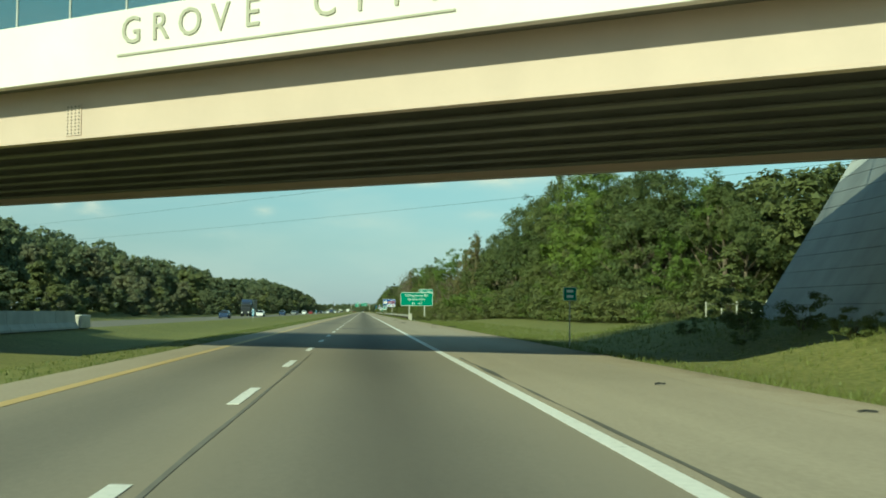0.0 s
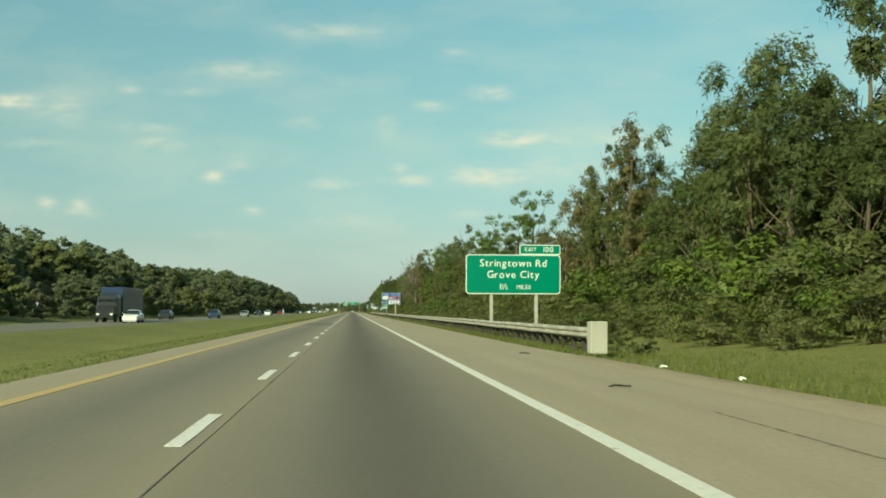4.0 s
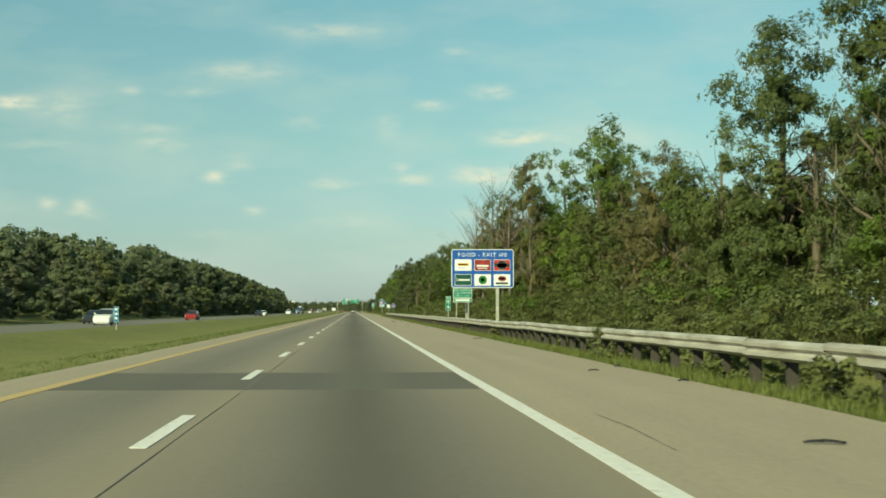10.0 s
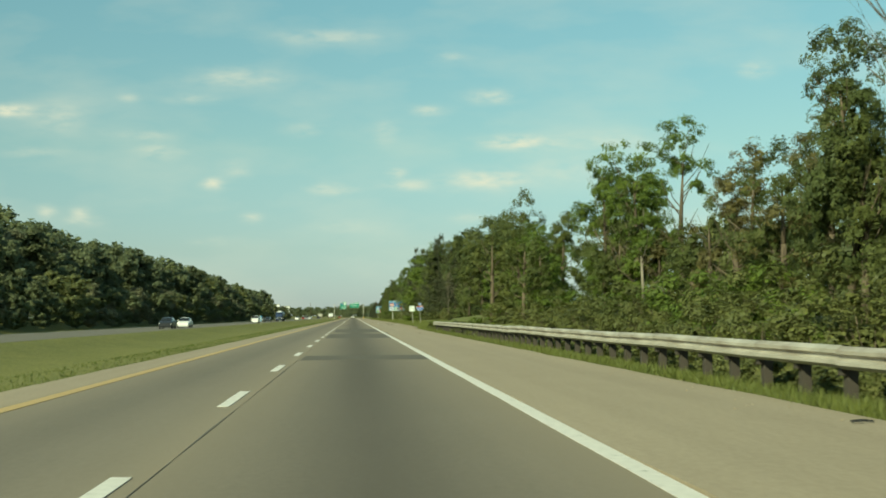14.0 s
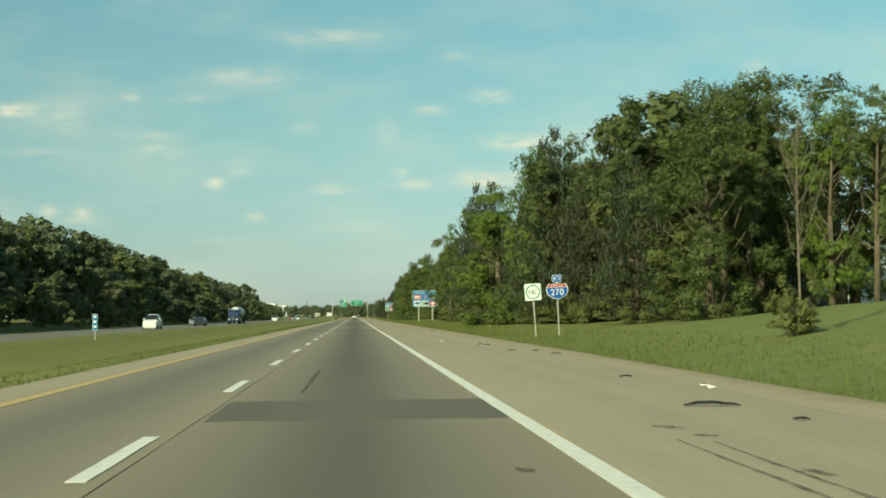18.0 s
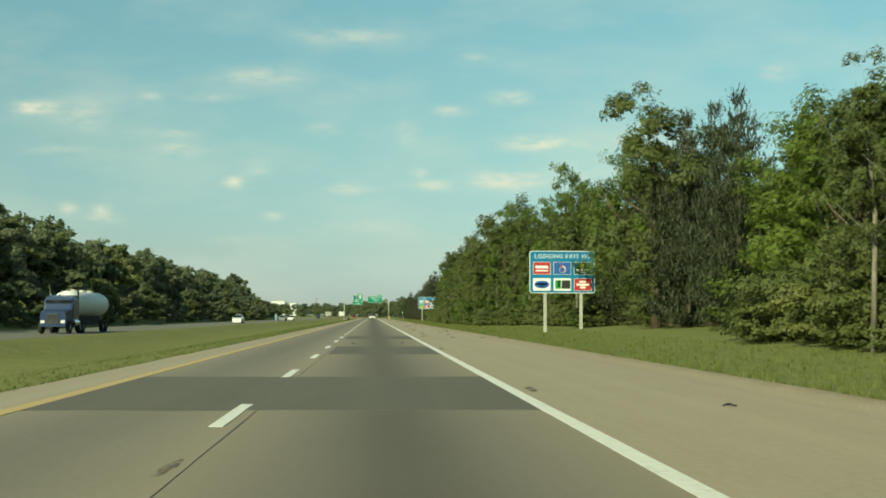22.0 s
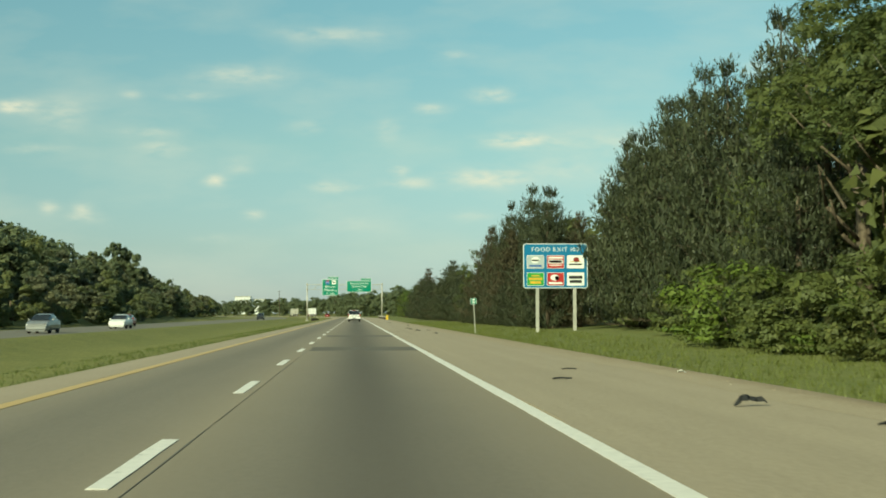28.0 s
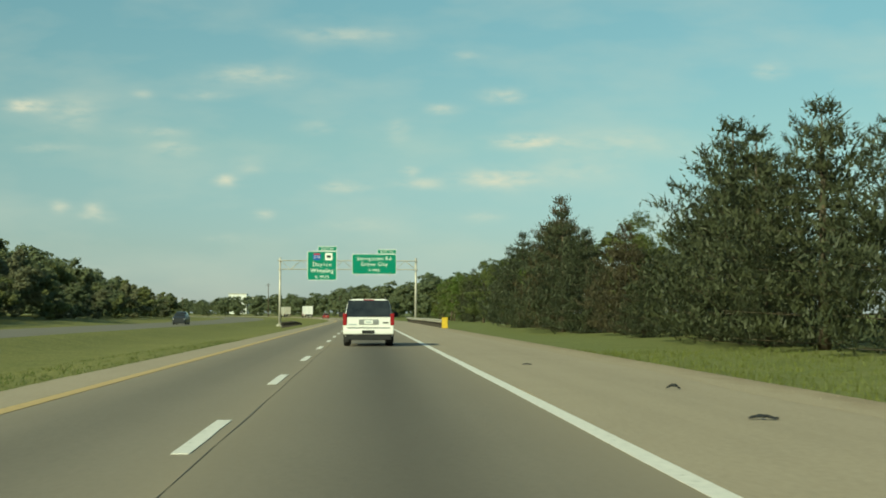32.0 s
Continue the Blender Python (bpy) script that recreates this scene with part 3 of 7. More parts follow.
def crown_points(rng, height, radius, base, clumps, leaves, shape="dome"):
    """Leaf points and normals: clumps gathered on a few large boughs under an uneven outline."""
    pts, nrms = [], []
    mid, half = (height + base) / 2, (height - base) / 2
    large = clumps > 60
    boughs = []
    for k in range(max(9, clumps // (8 if clumps > 80 else 5))):
        d = rng.normal(0, 1, 3)
        d /= np.linalg.norm(d)
        if k == 0:
            d = np.array([0.1, 0.0, 0.99])
        squash = 0.85 + 0.3 * math.sin(k * 1.7) if shape == "tall" else 1.0
        r = rng.uniform(0.58, 0.86)
        boughs.append((np.array([d[0] * radius * r * squash, d[1] * radius * r * squash, mid + d[2] * half * (r + 0.08)]), radius * rng.uniform(0.28, 0.44)))
    for k in range(clumps):
        d = rng.normal(0, 1, 3)
        d /= np.linalg.norm(d)
        if large:
            heart, br = boughs[k % len(boughs)]
            away = heart - np.array([0, 0, mid - half * 0.2])
            d = d + 0.7 * away / (np.linalg.norm(away) + 1e-9)
            d /= np.linalg.norm(d) + 1e-9
            c = heart + d * br * rng.uniform(0.55, 1.0)
            cr = radius * rng.uniform(0.11, 0.2)
        else:
            r = rng.uniform(0.45, 1.0) ** 0.5
            lump = 1 + 0.22 * math.sin(d[0] * 5 + k) * math.cos(d[1] * 4)
            heart = np.array([0, 0, mid - half * 0.3])
            c = np.array([d[0] * radius * r * lump, d[1] * radius * r * lump, mid + d[2] * half * r * 0.92])
            cr = radius * rng.uniform(0.19, 0.32)
        m = leaves // clumps
        e = rng.normal(0, 1, (m, 3))
        e /= np.linalg.norm(e, axis=1, keepdims=True)
        rr = rng.uniform(0.08, 1.0, (m, 1)) ** 0.5
        p = c + e * rr * np.array([cr, cr, cr * 0.72])
        out = p - heart
        out /= np.linalg.norm(out, axis=1, keepdims=True) + 1e-9
        pts.append(p)
        nrms.append((0.5 if large else 0.85) * e + (0.9 if large else 0.5) * out + np.array([0, 0, 0.4]))
    p = np.concatenate(pts)
    q = np.concatenate(nrms)
    if large:
        # the crown fills just the asked height and breadth
        p[:, 2] = base + (p[:, 2] - base) * (height - base) / (np.quantile(p[:, 2], 0.998) - base)
        p[:, :2] *= 1.04 * radius / np.quantile(np.hypot(p[:, 0], p[:, 1]), 0.97)
    keep = p[:, 2] > base * 0.4
    return p[keep], q[keep]


def finish(name, bm, material):
    me = bpy.data.meshes.new(name)
    bm.normal_update()
    bm.to_mesh(me)
    bm.free()
    me.materials.append(material)
    me.polygons.foreach_set("use_smooth", [True] * len(me.polygons))
    return me


def trunk_mesh(name, rng, height, r, limbs, material, spread=0.25, base=0.25, twigs=0, apart=False):
    bm = bmesh.new()
    branches = []
    top = Vector((rng.uniform(-.3, .3), rng.uniform(-.3, .3), height * 0.78))
    mid = Vector((rng.uniform(-.25, .25), rng.uniform(-.25, .25), height * 0.45))
    tube(bm, (0, 0, -0.3), mid, r, r * 0.68, 8)
    tube(bm, mid, top, r * 0.68, r * 0.15, 7)
    stem = bm
    for k in range(limbs):
        if apart:
            bm = bmesh.new()
        t = rng.uniform(base, 0.9)
        start = (Vector((0, 0, 0)).lerp(mid, t / 0.52)) if t < 0.52 else mid.lerp(top, (t - 0.52) / 0.4 if t < 0.9 else 0.95)
        ang = k * 2.4 + rng.uniform(-.4, .4)
        ln = height * spread * rng.uniform(0.6, 1.1) * (1.15 - t * 0.6)
        knee = start + Vector((math.cos(ang) * ln * 0.55, math.sin(ang) * ln * 0.55, ln * rng.uniform(0.2, 0.65)))
        bent = ang + rng.uniform(-0.7, 0.7)
        end = knee + Vector((math.cos(bent) * ln * 0.4, math.sin(bent) * ln * 0.4, ln * rng.uniform(0.35, 0.75)))
        tube(bm, start, knee, r * 0.3 * (1.2 - t), r * 0.2 * (1.2 - t), 5)
        tube(bm, knee, end, r * 0.2 * (1.2 - t), r * 0.05, 5)
        for w in range(twigs):
            s = knee.lerp(end, rng.uniform(0, 1)) if w % 2 else start.lerp(knee, rng.uniform(0.3, 1))
            a2 = ang + rng.uniform(-1.2, 1.2)
            l2 = ln * rng.uniform(0.25, 0.5)
            e2 = s + Vector((math.cos(a2) * l2 * 0.6, math.sin(a2) * l2 * 0.6, l2 * 0.8))
            tube(bm, s, e2, r * 0.07, r * 0.025, 4)
            for _ in range(2):
                s3 = s.lerp(e2, rng.uniform(0.4, 1))
                a3 = a2 + rng.uniform(-1, 1)
                e3 = s3 + Vector((math.cos(a3) * l2 * 0.3, math.sin(a3) * l2 * 0.3, l2 * 0.35))
                tube(bm, s3, e3, r * 0.035, r * 0.012, 3)
        if apart:
            branches.append(finish("branch", bm, material))
    me = finish(name, stem, material)
    return (me, branches) if apart else me


def leafy_tree(seed, material, height=14.0, radius=4.6, base=0.3, clumps=125, leaves=6600, size=0.2, shape="dome", limbs=12, bark=None, jitter=0.42):
    rng = np.random.default_rng(seed)
    p, n = crown_points(rng, height, radius, base, clumps, leaves, shape)
    sizes = np.full(len(p), size)
    # larger leaves deep inside close the crown
    inner = int(len(p) * 0.28)
    pick = rng.integers(0, len(p), inner)
    mid = np.array([0, 0, (height + base) / 2])
    p[pick] = mid + (p[pick] - mid) * 0.62
    sizes[pick] = size * 1.75
    v, q = leaf_tris(p, n, sizes, rng, 0.2, jitter)
    return trunk_mesh("trunk", rng, height, (0.011 if bark else 0.022) * height, limbs, bark or M_BARK), big_mesh("crown", v, q, material)


def pine(seed, material, height=11.0, radius=4.2, shoots=900, needles=9):
    """Whorls of boughs set with upright bottle-brush shoots, dense dark needles further in."""
    rng = np.random.default_rng(seed)
    bm = bmesh.new()
    tube(bm, (0, 0, -0.3), (0, 0, height * 0.97), 0.02 * height, 0.02, 7)
    foot, axis, deep = [], [], []
    whorls = 12
    for k in range(whorls):
        t = (k / (whorls - 1)) ** 0.86
        z = height * (0.015 + 0.925 * t) + rng.uniform(-0.2, 0.2)
        reach = radius * max(0.03, 1 - t ** 1.5) ** 0.9 * rng.uniform(0.8, 1.12) + 0.1
        n = 7 if t < 0.8 else 5
        for j in range(n):
            ang = j * 2 * math.pi / n + k * 0.9 + rng.uniform(-.3, .3)
            ln = reach * rng.uniform(0.72, 1.12)
            way = np.array([math.cos(ang), math.sin(ang), 0.0])
            a = np.array([0, 0, z])
            b = a + way * ln * 0.65 + np.array([0, 0, ln * 0.08 - 0.1])
            c = a + way * ln + np.array([0, 0, ln * rng.uniform(0.3, 0.55)])
            tube(bm, a, b, 0.02 * (1.3 - t), 0.008, 4)
            tube(bm, b, c, 0.008, 0.003, 4)
            m = max(2, int(round(shoots / (whorls * 6.6) * (0.4 + 1.2 * (1 - t)))))
            for i in range(m):
                s = rng.uniform(0.35, 1.0) ** 0.6
                p = a + (b - a) * (s / 0.65) if s < 0.65 else b + (c - b) * ((s - 0.65) / 0.35)
                side = np.array([-way[1], way[0], 0]) * rng.normal(0, 0.3) * (0.4 + 0.6 * ln / radius)
                foot.append(p + side + np.array([0, 0, rng.normal(0.02, 0.12)]))
                axis.append(way * 0.35 + np.array([0, 0, 1.0]) + rng.normal(0, 0.22, 3))
            for i in range(int(m * 9 * min(1.0, 0.15 + ln / 2.2))):
                s = rng.uniform(0.08, 0.95)
                deep.append(a + (c - a) * s + rng.normal(0, 1, 3) * np.array([0.24, 0.24, 0.15]) + np.array([0, 0, -0.06]))
    foot.append(np.array([0, 0, height * 0.94]))
    axis.append(np.array([0, 0, 1.0]))
    foot, axis, deep = np.array(foot), np.array(axis), np.array(deep)
    axis /= np.linalg.norm(axis, axis=1, keepdims=True)
    k = len(foot)
    ln = rng.uniform(0.3, 0.62, (k, 1, 1))
    s = rng.uniform(0.0, 1.0, (k, needles, 1))
    radial = rng.normal(0, 1, (k, needles, 3))
    radial -= np.sum(radial * axis[:, None], axis=2, keepdims=True) * axis[:, None]
    radial /= np.linalg.norm(radial, axis=2, keepdims=True) + 1e-9
    root = foot[:, None] + axis[:, None] * ln * s
    tip = root + (radial * 0.75 * (1.1 - 0.55 * s) + axis[:, None] * 0.7) * 0.27 * rng.uniform(0.7, 1.2, (k, needles, 1))
    wide = np.cross(radial, np.broadcast_to(axis[:, None], radial.shape)) * 0.024
    v = np.stack([root + wide, tip, root - wide], axis=2).reshape(-1, 3)
    # inner needles, upright and narrow
    up = np.array([0, 0, 0.85]) + rng.normal(0, 0.42, deep.shape)
    across = np.cross(up, rng.normal(0, 1, deep.shape))
    across *= 0.045 / (np.linalg.norm(across, axis=1, keepdims=True) + 1e-9)
    d = np.stack([deep + across, deep + up * rng.uniform(0.2, 0.4, (len(deep), 1)), deep - across], axis=1).reshape(-1, 3)
    v = np.concatenate([v, d])
    return finish("trunk", bm, M_BARK), big_mesh("crown", v, np.arange(len(v)).reshape(-1, 3), material)


def dead_tree(seed, height=13.0):
    rng = np.random.default_rng(seed)
    return trunk_mesh("trunk", rng, height, 0.011 * height, 22, M_DEAD, 0.27, 0.22, twigs=7, apart=True)


def bush(seed, material, leaves=2100, size=0.085):
    rng = np.random.default_rng(seed)
    p, n = crown_points(rng, 2.2, 1.5, 0.12, 15, leaves)
    skirt = p[:: 3] * np.array([0.95, 0.95, 0.34])
    p, n = np.concatenate([p, skirt]), np.concatenate([n, n[:: 3]])
    v, q = leaf_tris(p, n, size, rng, 0.2, 0.28)
    bm = bmesh.new()
    for k in range(7):
        a = k * 0.9
        tube(bm, (0.1 * math.cos(a), 0.1 * math.sin(a), -0.15), (math.cos(a) * 0.55, math.sin(a) * 0.55, 1.2), 0.02, 0.006, 4)
    me = bpy.data.meshes.new("stem")
    bm.to_mesh(me)
    bm.free()
    me.materials.append(M_BARK)
    return me, big_mesh("foliage", v, q, material)


KINDS = {
    "bright": [leafy_tree(1, M_LEAF_BRIGHT), leafy_tree(2, M_LEAF_BRIGHT, radius=5.0, shape="tall")],
    "mid": [leafy_tree(3, M_LEAF_MID), leafy_tree(4, M_LEAF_MID, radius=4.2, shape="tall"), leafy_tree(5, M_LEAF_MID, radius=4.8)],
    "dark": [leafy_tree(6, M_LEAF_DARK, radius=5.0), leafy_tree(7, M_LEAF_DARK, radius=4.2)],
    "olive": [leafy_tree(8, M_LEAF_OLIVE, leaves=5600, radius=4.0, limbs=16), leafy_tree(9, M_LEAF_OLIVE, leaves=4800, radius=3.6, limbs=16)],
    "airy": [leafy_tree(10, M_LEAF_MID, leaves=3900, clumps=75, radius=3.8, limbs=18), leafy_tree(12, M_LEAF_BRIGHT, leaves=3900, clumps=70, radius=3.6, limbs=18)],
    "slim": [leafy_tree(13, M_LEAF_MID, leaves=2400, clumps=34, radius=2.0, base=4.2, limbs=6, bark=M_PALEBARK), leafy_tree(14, M_LEAF_BRIGHT, leaves=2400, clumps=30, radius=2.3, base=5.0, limbs=6, bark=M_PALEBARK)],
    "pine": [pine(20, M_NEEDLE), pine(21, M_NEEDLE, radius=4.5), pine(22, M_NEEDLE, radius=3.8)],
    "dry_pine": [pine(23, M_NEEDLE_DRY, radius=4.0)],
    "dead": [dead_tree(30), dead_tree(31), dead_tree(32)],
    "shrub": [bush(43, M_LEAF_MID, 750, 0.17), bush(44, M_LEAF_BRIGHT, 750, 0.17), bush(45, M_LEAF_MID, 750, 0.17)],
    "bush": [bush(40, M_LEAF_MID), bush(41, M_LEAF_BRUSH), bush(42, M_LEAF_BRIGHT), bush(46, M_LEAF_BRUSH)],
    "back": [leafy_tree(60, M_LEAF_MID, jitter=0.6, leaves=2600, size=0.44, base=0.1, clumps=100, radius=5.4, limbs=3), leafy_tree(61, M_LEAF_MID, jitter=0.6, leaves=2600, size=0.44, base=0.1, clumps=100, radius=5.0, shape="tall", limbs=3)],
    "behind": [leafy_tree(63, M_LEAF_MID, leaves=2100, size=0.33, base=0.1, clumps=84, radius=5.4, limbs=3), leafy_tree(64, M_LEAF_MID, leaves=2100, size=0.33, base=0.1, clumps=84, radius=5.0, shape="tall", limbs=3)],
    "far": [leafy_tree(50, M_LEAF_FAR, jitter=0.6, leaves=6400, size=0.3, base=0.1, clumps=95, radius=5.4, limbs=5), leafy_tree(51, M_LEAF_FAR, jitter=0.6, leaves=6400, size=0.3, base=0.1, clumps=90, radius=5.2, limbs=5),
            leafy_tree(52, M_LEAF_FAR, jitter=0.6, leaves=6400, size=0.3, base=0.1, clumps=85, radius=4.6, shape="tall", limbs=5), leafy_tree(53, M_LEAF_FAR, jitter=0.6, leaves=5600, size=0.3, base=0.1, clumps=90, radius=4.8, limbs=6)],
}
TREE_LABELS = {
    "bright": ("tree", "broad leafy tree with sunlit yellow-green foliage"), "mid": ("tree", "full leafy tree with mid-green foliage"),
    "dark": ("tree", "dense dark green leafy tree"), "olive": ("tree", "thin olive-brown tree with sparse young leaves"),
    "airy": ("tree", "slender open-crowned tree with gaps between leaves"), "slim": ("tree", "slim pale-trunked tree with a light high crown"), "pine": ("pine_tree", "dark green pine with upturned needle tufts"),
    "dry_pine": ("pine_tree", "pine with browned dry needles"), "dead": ("bare_tree", "bare dead tree with brown twigs"),
    "bush": ("bush", "rounded roadside bush with small leaves"), "far": ("tree", "leafy tree at the edge of the far woods"),
}
BASE_H = {"pine": 11.0, "dry_pine": 11.0, "dead": 13.0, "bush": 2.2, "shrub": 2.2}


def plant(kind, x, y, height, wide=1.0, k=None):
    """One tree with its foot on the ground."""
    forms = KINDS[kind]
    k = int(RNG.integers(len(forms))) if k is None else k % len(forms)
    key = (kind, k)
    s = height / BASE_H.get(kind, 14.0)
    w = s * wide * float(RNG.uniform(0.92, 1.1)) * (0.72 if "pine" in kind else 1.0)
    m = Matrix.Translation((x, y, ground_z(x, y) - 0.05)) @ pose(0, 0, 0, 0, 0, float(RNG.uniform(0, 360)))
    name, label = TREE_LABELS[kind]
    ob = new(name)
    tagged(ob, label, "bush" if kind == "bush" else "tree", {"far": "far woods across the road", "bush": "roadside bushes"}.get(kind, "roadside woods"))
    wood, crown = forms[k]
    put("stem" if kind == "bush" else "trunk", wood, ob)
    for me in crown if isinstance(crown, list) else [crown]:
        put("branch" if isinstance(crown, list) else "foliage" if kind == "bush" else "crown", me, ob)
    ob.matrix_basis = m @ Matrix.Diagonal((w, w, s, 1))
    return ob


BACK = {"near": [], "front": [], "front_gold": [], "front_grey": [], "weed": [], "far": [], "shrub": []}


def back_tree(side, x, y, height, wide=1.0):
    """A tree deep in the woods, joined with the others behind the front row."""
    BACK[side].append((x, y, height, wide))


def join_back(side, forms, material, label, name="woods", tall=14.0):
    vs = []
    rng = np.random.default_rng(61)
    for x, y, height, wide in BACK[side]:
        me = forms[int(rng.integers(len(forms)))]
        co = np.empty(len(me.vertices) * 3, dtype=np.float32)
        me.vertices.foreach_get("co", co)
        co = co.reshape(-1, 3)
        s, a = height / tall, rng.uniform(0, 6.28)
        rot = np.array([[math.cos(a), -math.sin(a), 0], [math.sin(a), math.cos(a), 0], [0, 0, 1]])
        vs.append((co * np.array([s * wide, s * wide, s])) @ rot.T + np.array([x, y, ground_z(x, y)]))
    v = np.concatenate(vs)
    ob = new(name, big_mesh(name, v, np.arange(len(v)).reshape(-1, 3), material))
    tagged(ob, label, "trees", kind="stuff")


def between(table, y):
    return [line([(r[0], r[k]) for r in table], y) for k in (1, 2)]


# y along the road: front of the trees (x), height of the trees
RIGHT_EDGE = [(84, 24, 11), (110, 23.5, 13.5), (140, 23, 13.5), (165, 23.5, 14.5), (190, 23, 14), (215, 22.5, 14), (240, 21.5, 13.5), (262, 21, 12.5), (300, 20.5, 12), (340, 20, 11), (365, 20, 11), (400, 20.5, 12),
              (430, 21, 12.5), (460, 21, 11), (490, 21.5, 12.5), (520, 20, 13.5), (545, 19, 13), (575, 19, 11), (605, 20.5, 9.5), (640, 22, 9.5)]
MIX_A = ["dark", "mid", "dark", "bright", "mid", "dark"]
MIX_B = ["olive", "airy", "mid", "olive", "dead", "olive", "mid"]
MIX_C = ["mid", "bright", "dark", "mid", "pine"]


def right_woods():
    y = 86.0
    while y < 645:
        x, hgt = between(RIGHT_EDGE, y)
        mix = MIX_A if y < 265 else MIX_B
        plant(mix[int(RNG.integers(len(mix)))], x + RNG.uniform(2.6, 4.4), y + RNG.uniform(-1.5, 1.5), hgt * RNG.uniform(0.7, 1.04), 1.0)
        back_tree("near", x + RNG.uniform(8, 11), y + 3 + RNG.uniform(-2, 2), hgt * RNG.uniform(0.75, 0.95), 1.2)
        if y < 262:
            back_tree("near", x + RNG.uniform(14, 18), y + RNG.uniform(-2, 2), hgt * 0.98, 1.2)
            plant("bush", x + RNG.uniform(-0.3, 0.6), y + RNG.uniform(-1, 1), RNG.uniform(1.8, 5.4), 1.25)
            plant("bush", x + RNG.uniform(-0.3, 0.6), y + 3 + RNG.uniform(-1, 1), RNG.uniform(2.0, 3.4), 1.5)
        y += 5.6
    # brush behind the rail
    y = 196.0
    while y < 640:
        x, _ = between(RIGHT_EDGE, y)
        front = max(11.6, min(x - 4, 16)) if y > 236 else x - 4 - (236 - y) * 0.05
        plant("bush", front + RNG.uniform(0, 1.5), y + RNG.uniform(-.8, .8), RNG.uniform(1.6, 2.7), 1.3, 3 if y % 2 < 1 else 1)
        plant("bush", front + RNG.uniform(2.5, 4.5), y + RNG.uniform(-.8, .8), RNG.uniform(2.4, 4.0), 1.15)
        y += 4.6
    # trees that stand out of the skyline
    for kind, x, y, hgt, wide in TALL_A + TALL_B + TALL_C:
        plant(kind, x, y, hgt, wide)


TALL_A = [("bright", 26.5, 133, 17.2, 1.1), ("mid", 26.5, 118, 14.2, 1.0), ("mid", 25.5, 106, 11.2, 1.0), ("bright", 27, 94, 11.4, 1.1), ("mid", 29, 150, 17.0, 1.0), ("mid", 28.6, 167, 19.0, 1.0), ("mid", 27.5, 180, 18.4, 0.9), ("dark", 33.3, 209, 23.6, 0.5),
          ("mid", 31.5, 194, 20.6, 0.9), ("dark", 31, 219, 20.6, 0.9), ("mid", 34.5, 232, 22.4, 0.8), ("mid", 33.5, 249, 22.0, 0.85), ("mid", 29, 236, 18.6, 0.9), ("olive", 23.5, 252, 16.6, 0.7), ("airy", 24, 262, 15.4, 0.7), ("olive", 24.2, 275, 14.8, 0.7), ("dark", 30, 205, 18.5, 0.9), ("mid", 27, 258, 16.5, 0.8)]
TALL_B = [("airy", 24.2, 314, 16.2, 0.75), ("airy", 23.5, 333, 14.6, 0.95), ("dead", 22, 342, 11.5, 0.8), ("dead", 21.5, 300, 11, 0.9), ("slim", 23, 349, 14.0, 1.0), ("airy", 23.4, 365, 14.0, 0.8), ("mid", 22.4, 386, 13.8, 0.85), ("mid", 24, 394, 14.4, 0.8), ("airy", 24, 400, 17.6, 0.7), ("dark", 24, 427, 16.2, 0.75),
          ("dark", 24.2, 441, 16.4, 0.8), ("mid", 24, 451, 12.6, 0.8), ("olive", 23.5, 464, 12.6, 0.8), ("bright", 24.3, 492, 18.8, 0.9), ("airy", 24.8, 513, 18.2, 0.8), ("airy", 25.5, 487, 15.5, 0.8), ("olive", 20.5, 510, 17.6, 0.6), ("airy", 22, 518, 18.4, 0.65), ("dead", 20, 524, 17.5, 0.9)]
TALL_C = [("dead", 19.6, 530, 19.0, 1.0), ("dead", 20, 541, 22.0, 1.0), ("dead", 19.2, 548, 16.0, 0.9), ("dead", 19.2, 557, 18.6, 1.1), ("dead", 20, 561, 17.0, 1.0), ("olive", 21, 538, 16.0, 0.8), ("mid", 22, 530, 18.0, 0.75), ("olive", 20, 558, 14.6, 0.8), ("mid", 22, 545, 14.5, 0.8), ("dark", 22, 578, 13.0, 0.8),
          ("airy", 22.6, 620, 13.6, 0.8), ("airy", 29, 632, 16.4, 0.8), ("mid", 26, 640, 13.0, 1.0), ("airy", 23.5, 638, 14.2, 0.7)]


RIGHT_EDGE_2 = [(770, 20, 18), (795, 18, 15.5), (815, 15.8, 14.5), (835, 17.8, 14.5), (860, 17.8, 12.5), (882, 17.5, 11.5), (898, 19.3, 12.5), (926, 19.3, 11.4), (955, 18.6, 12.4), (980, 16, 12.5), (1030, 15.5, 12.6),
                (1070, 16, 13.4), (1105, 16.5, 13), (1130, 17.5, 12.0), (1160, 16.8, 10.6), (1180, 16, 11.5), (1200, 15.6, 12.2), (1216, 15.8, 9.4), (1228, 16.2, 8.0), (1250, 16.2, 7.2), (1320, 16, 8.5), (1400, 16, 9.5), (1560, 16, 10)]


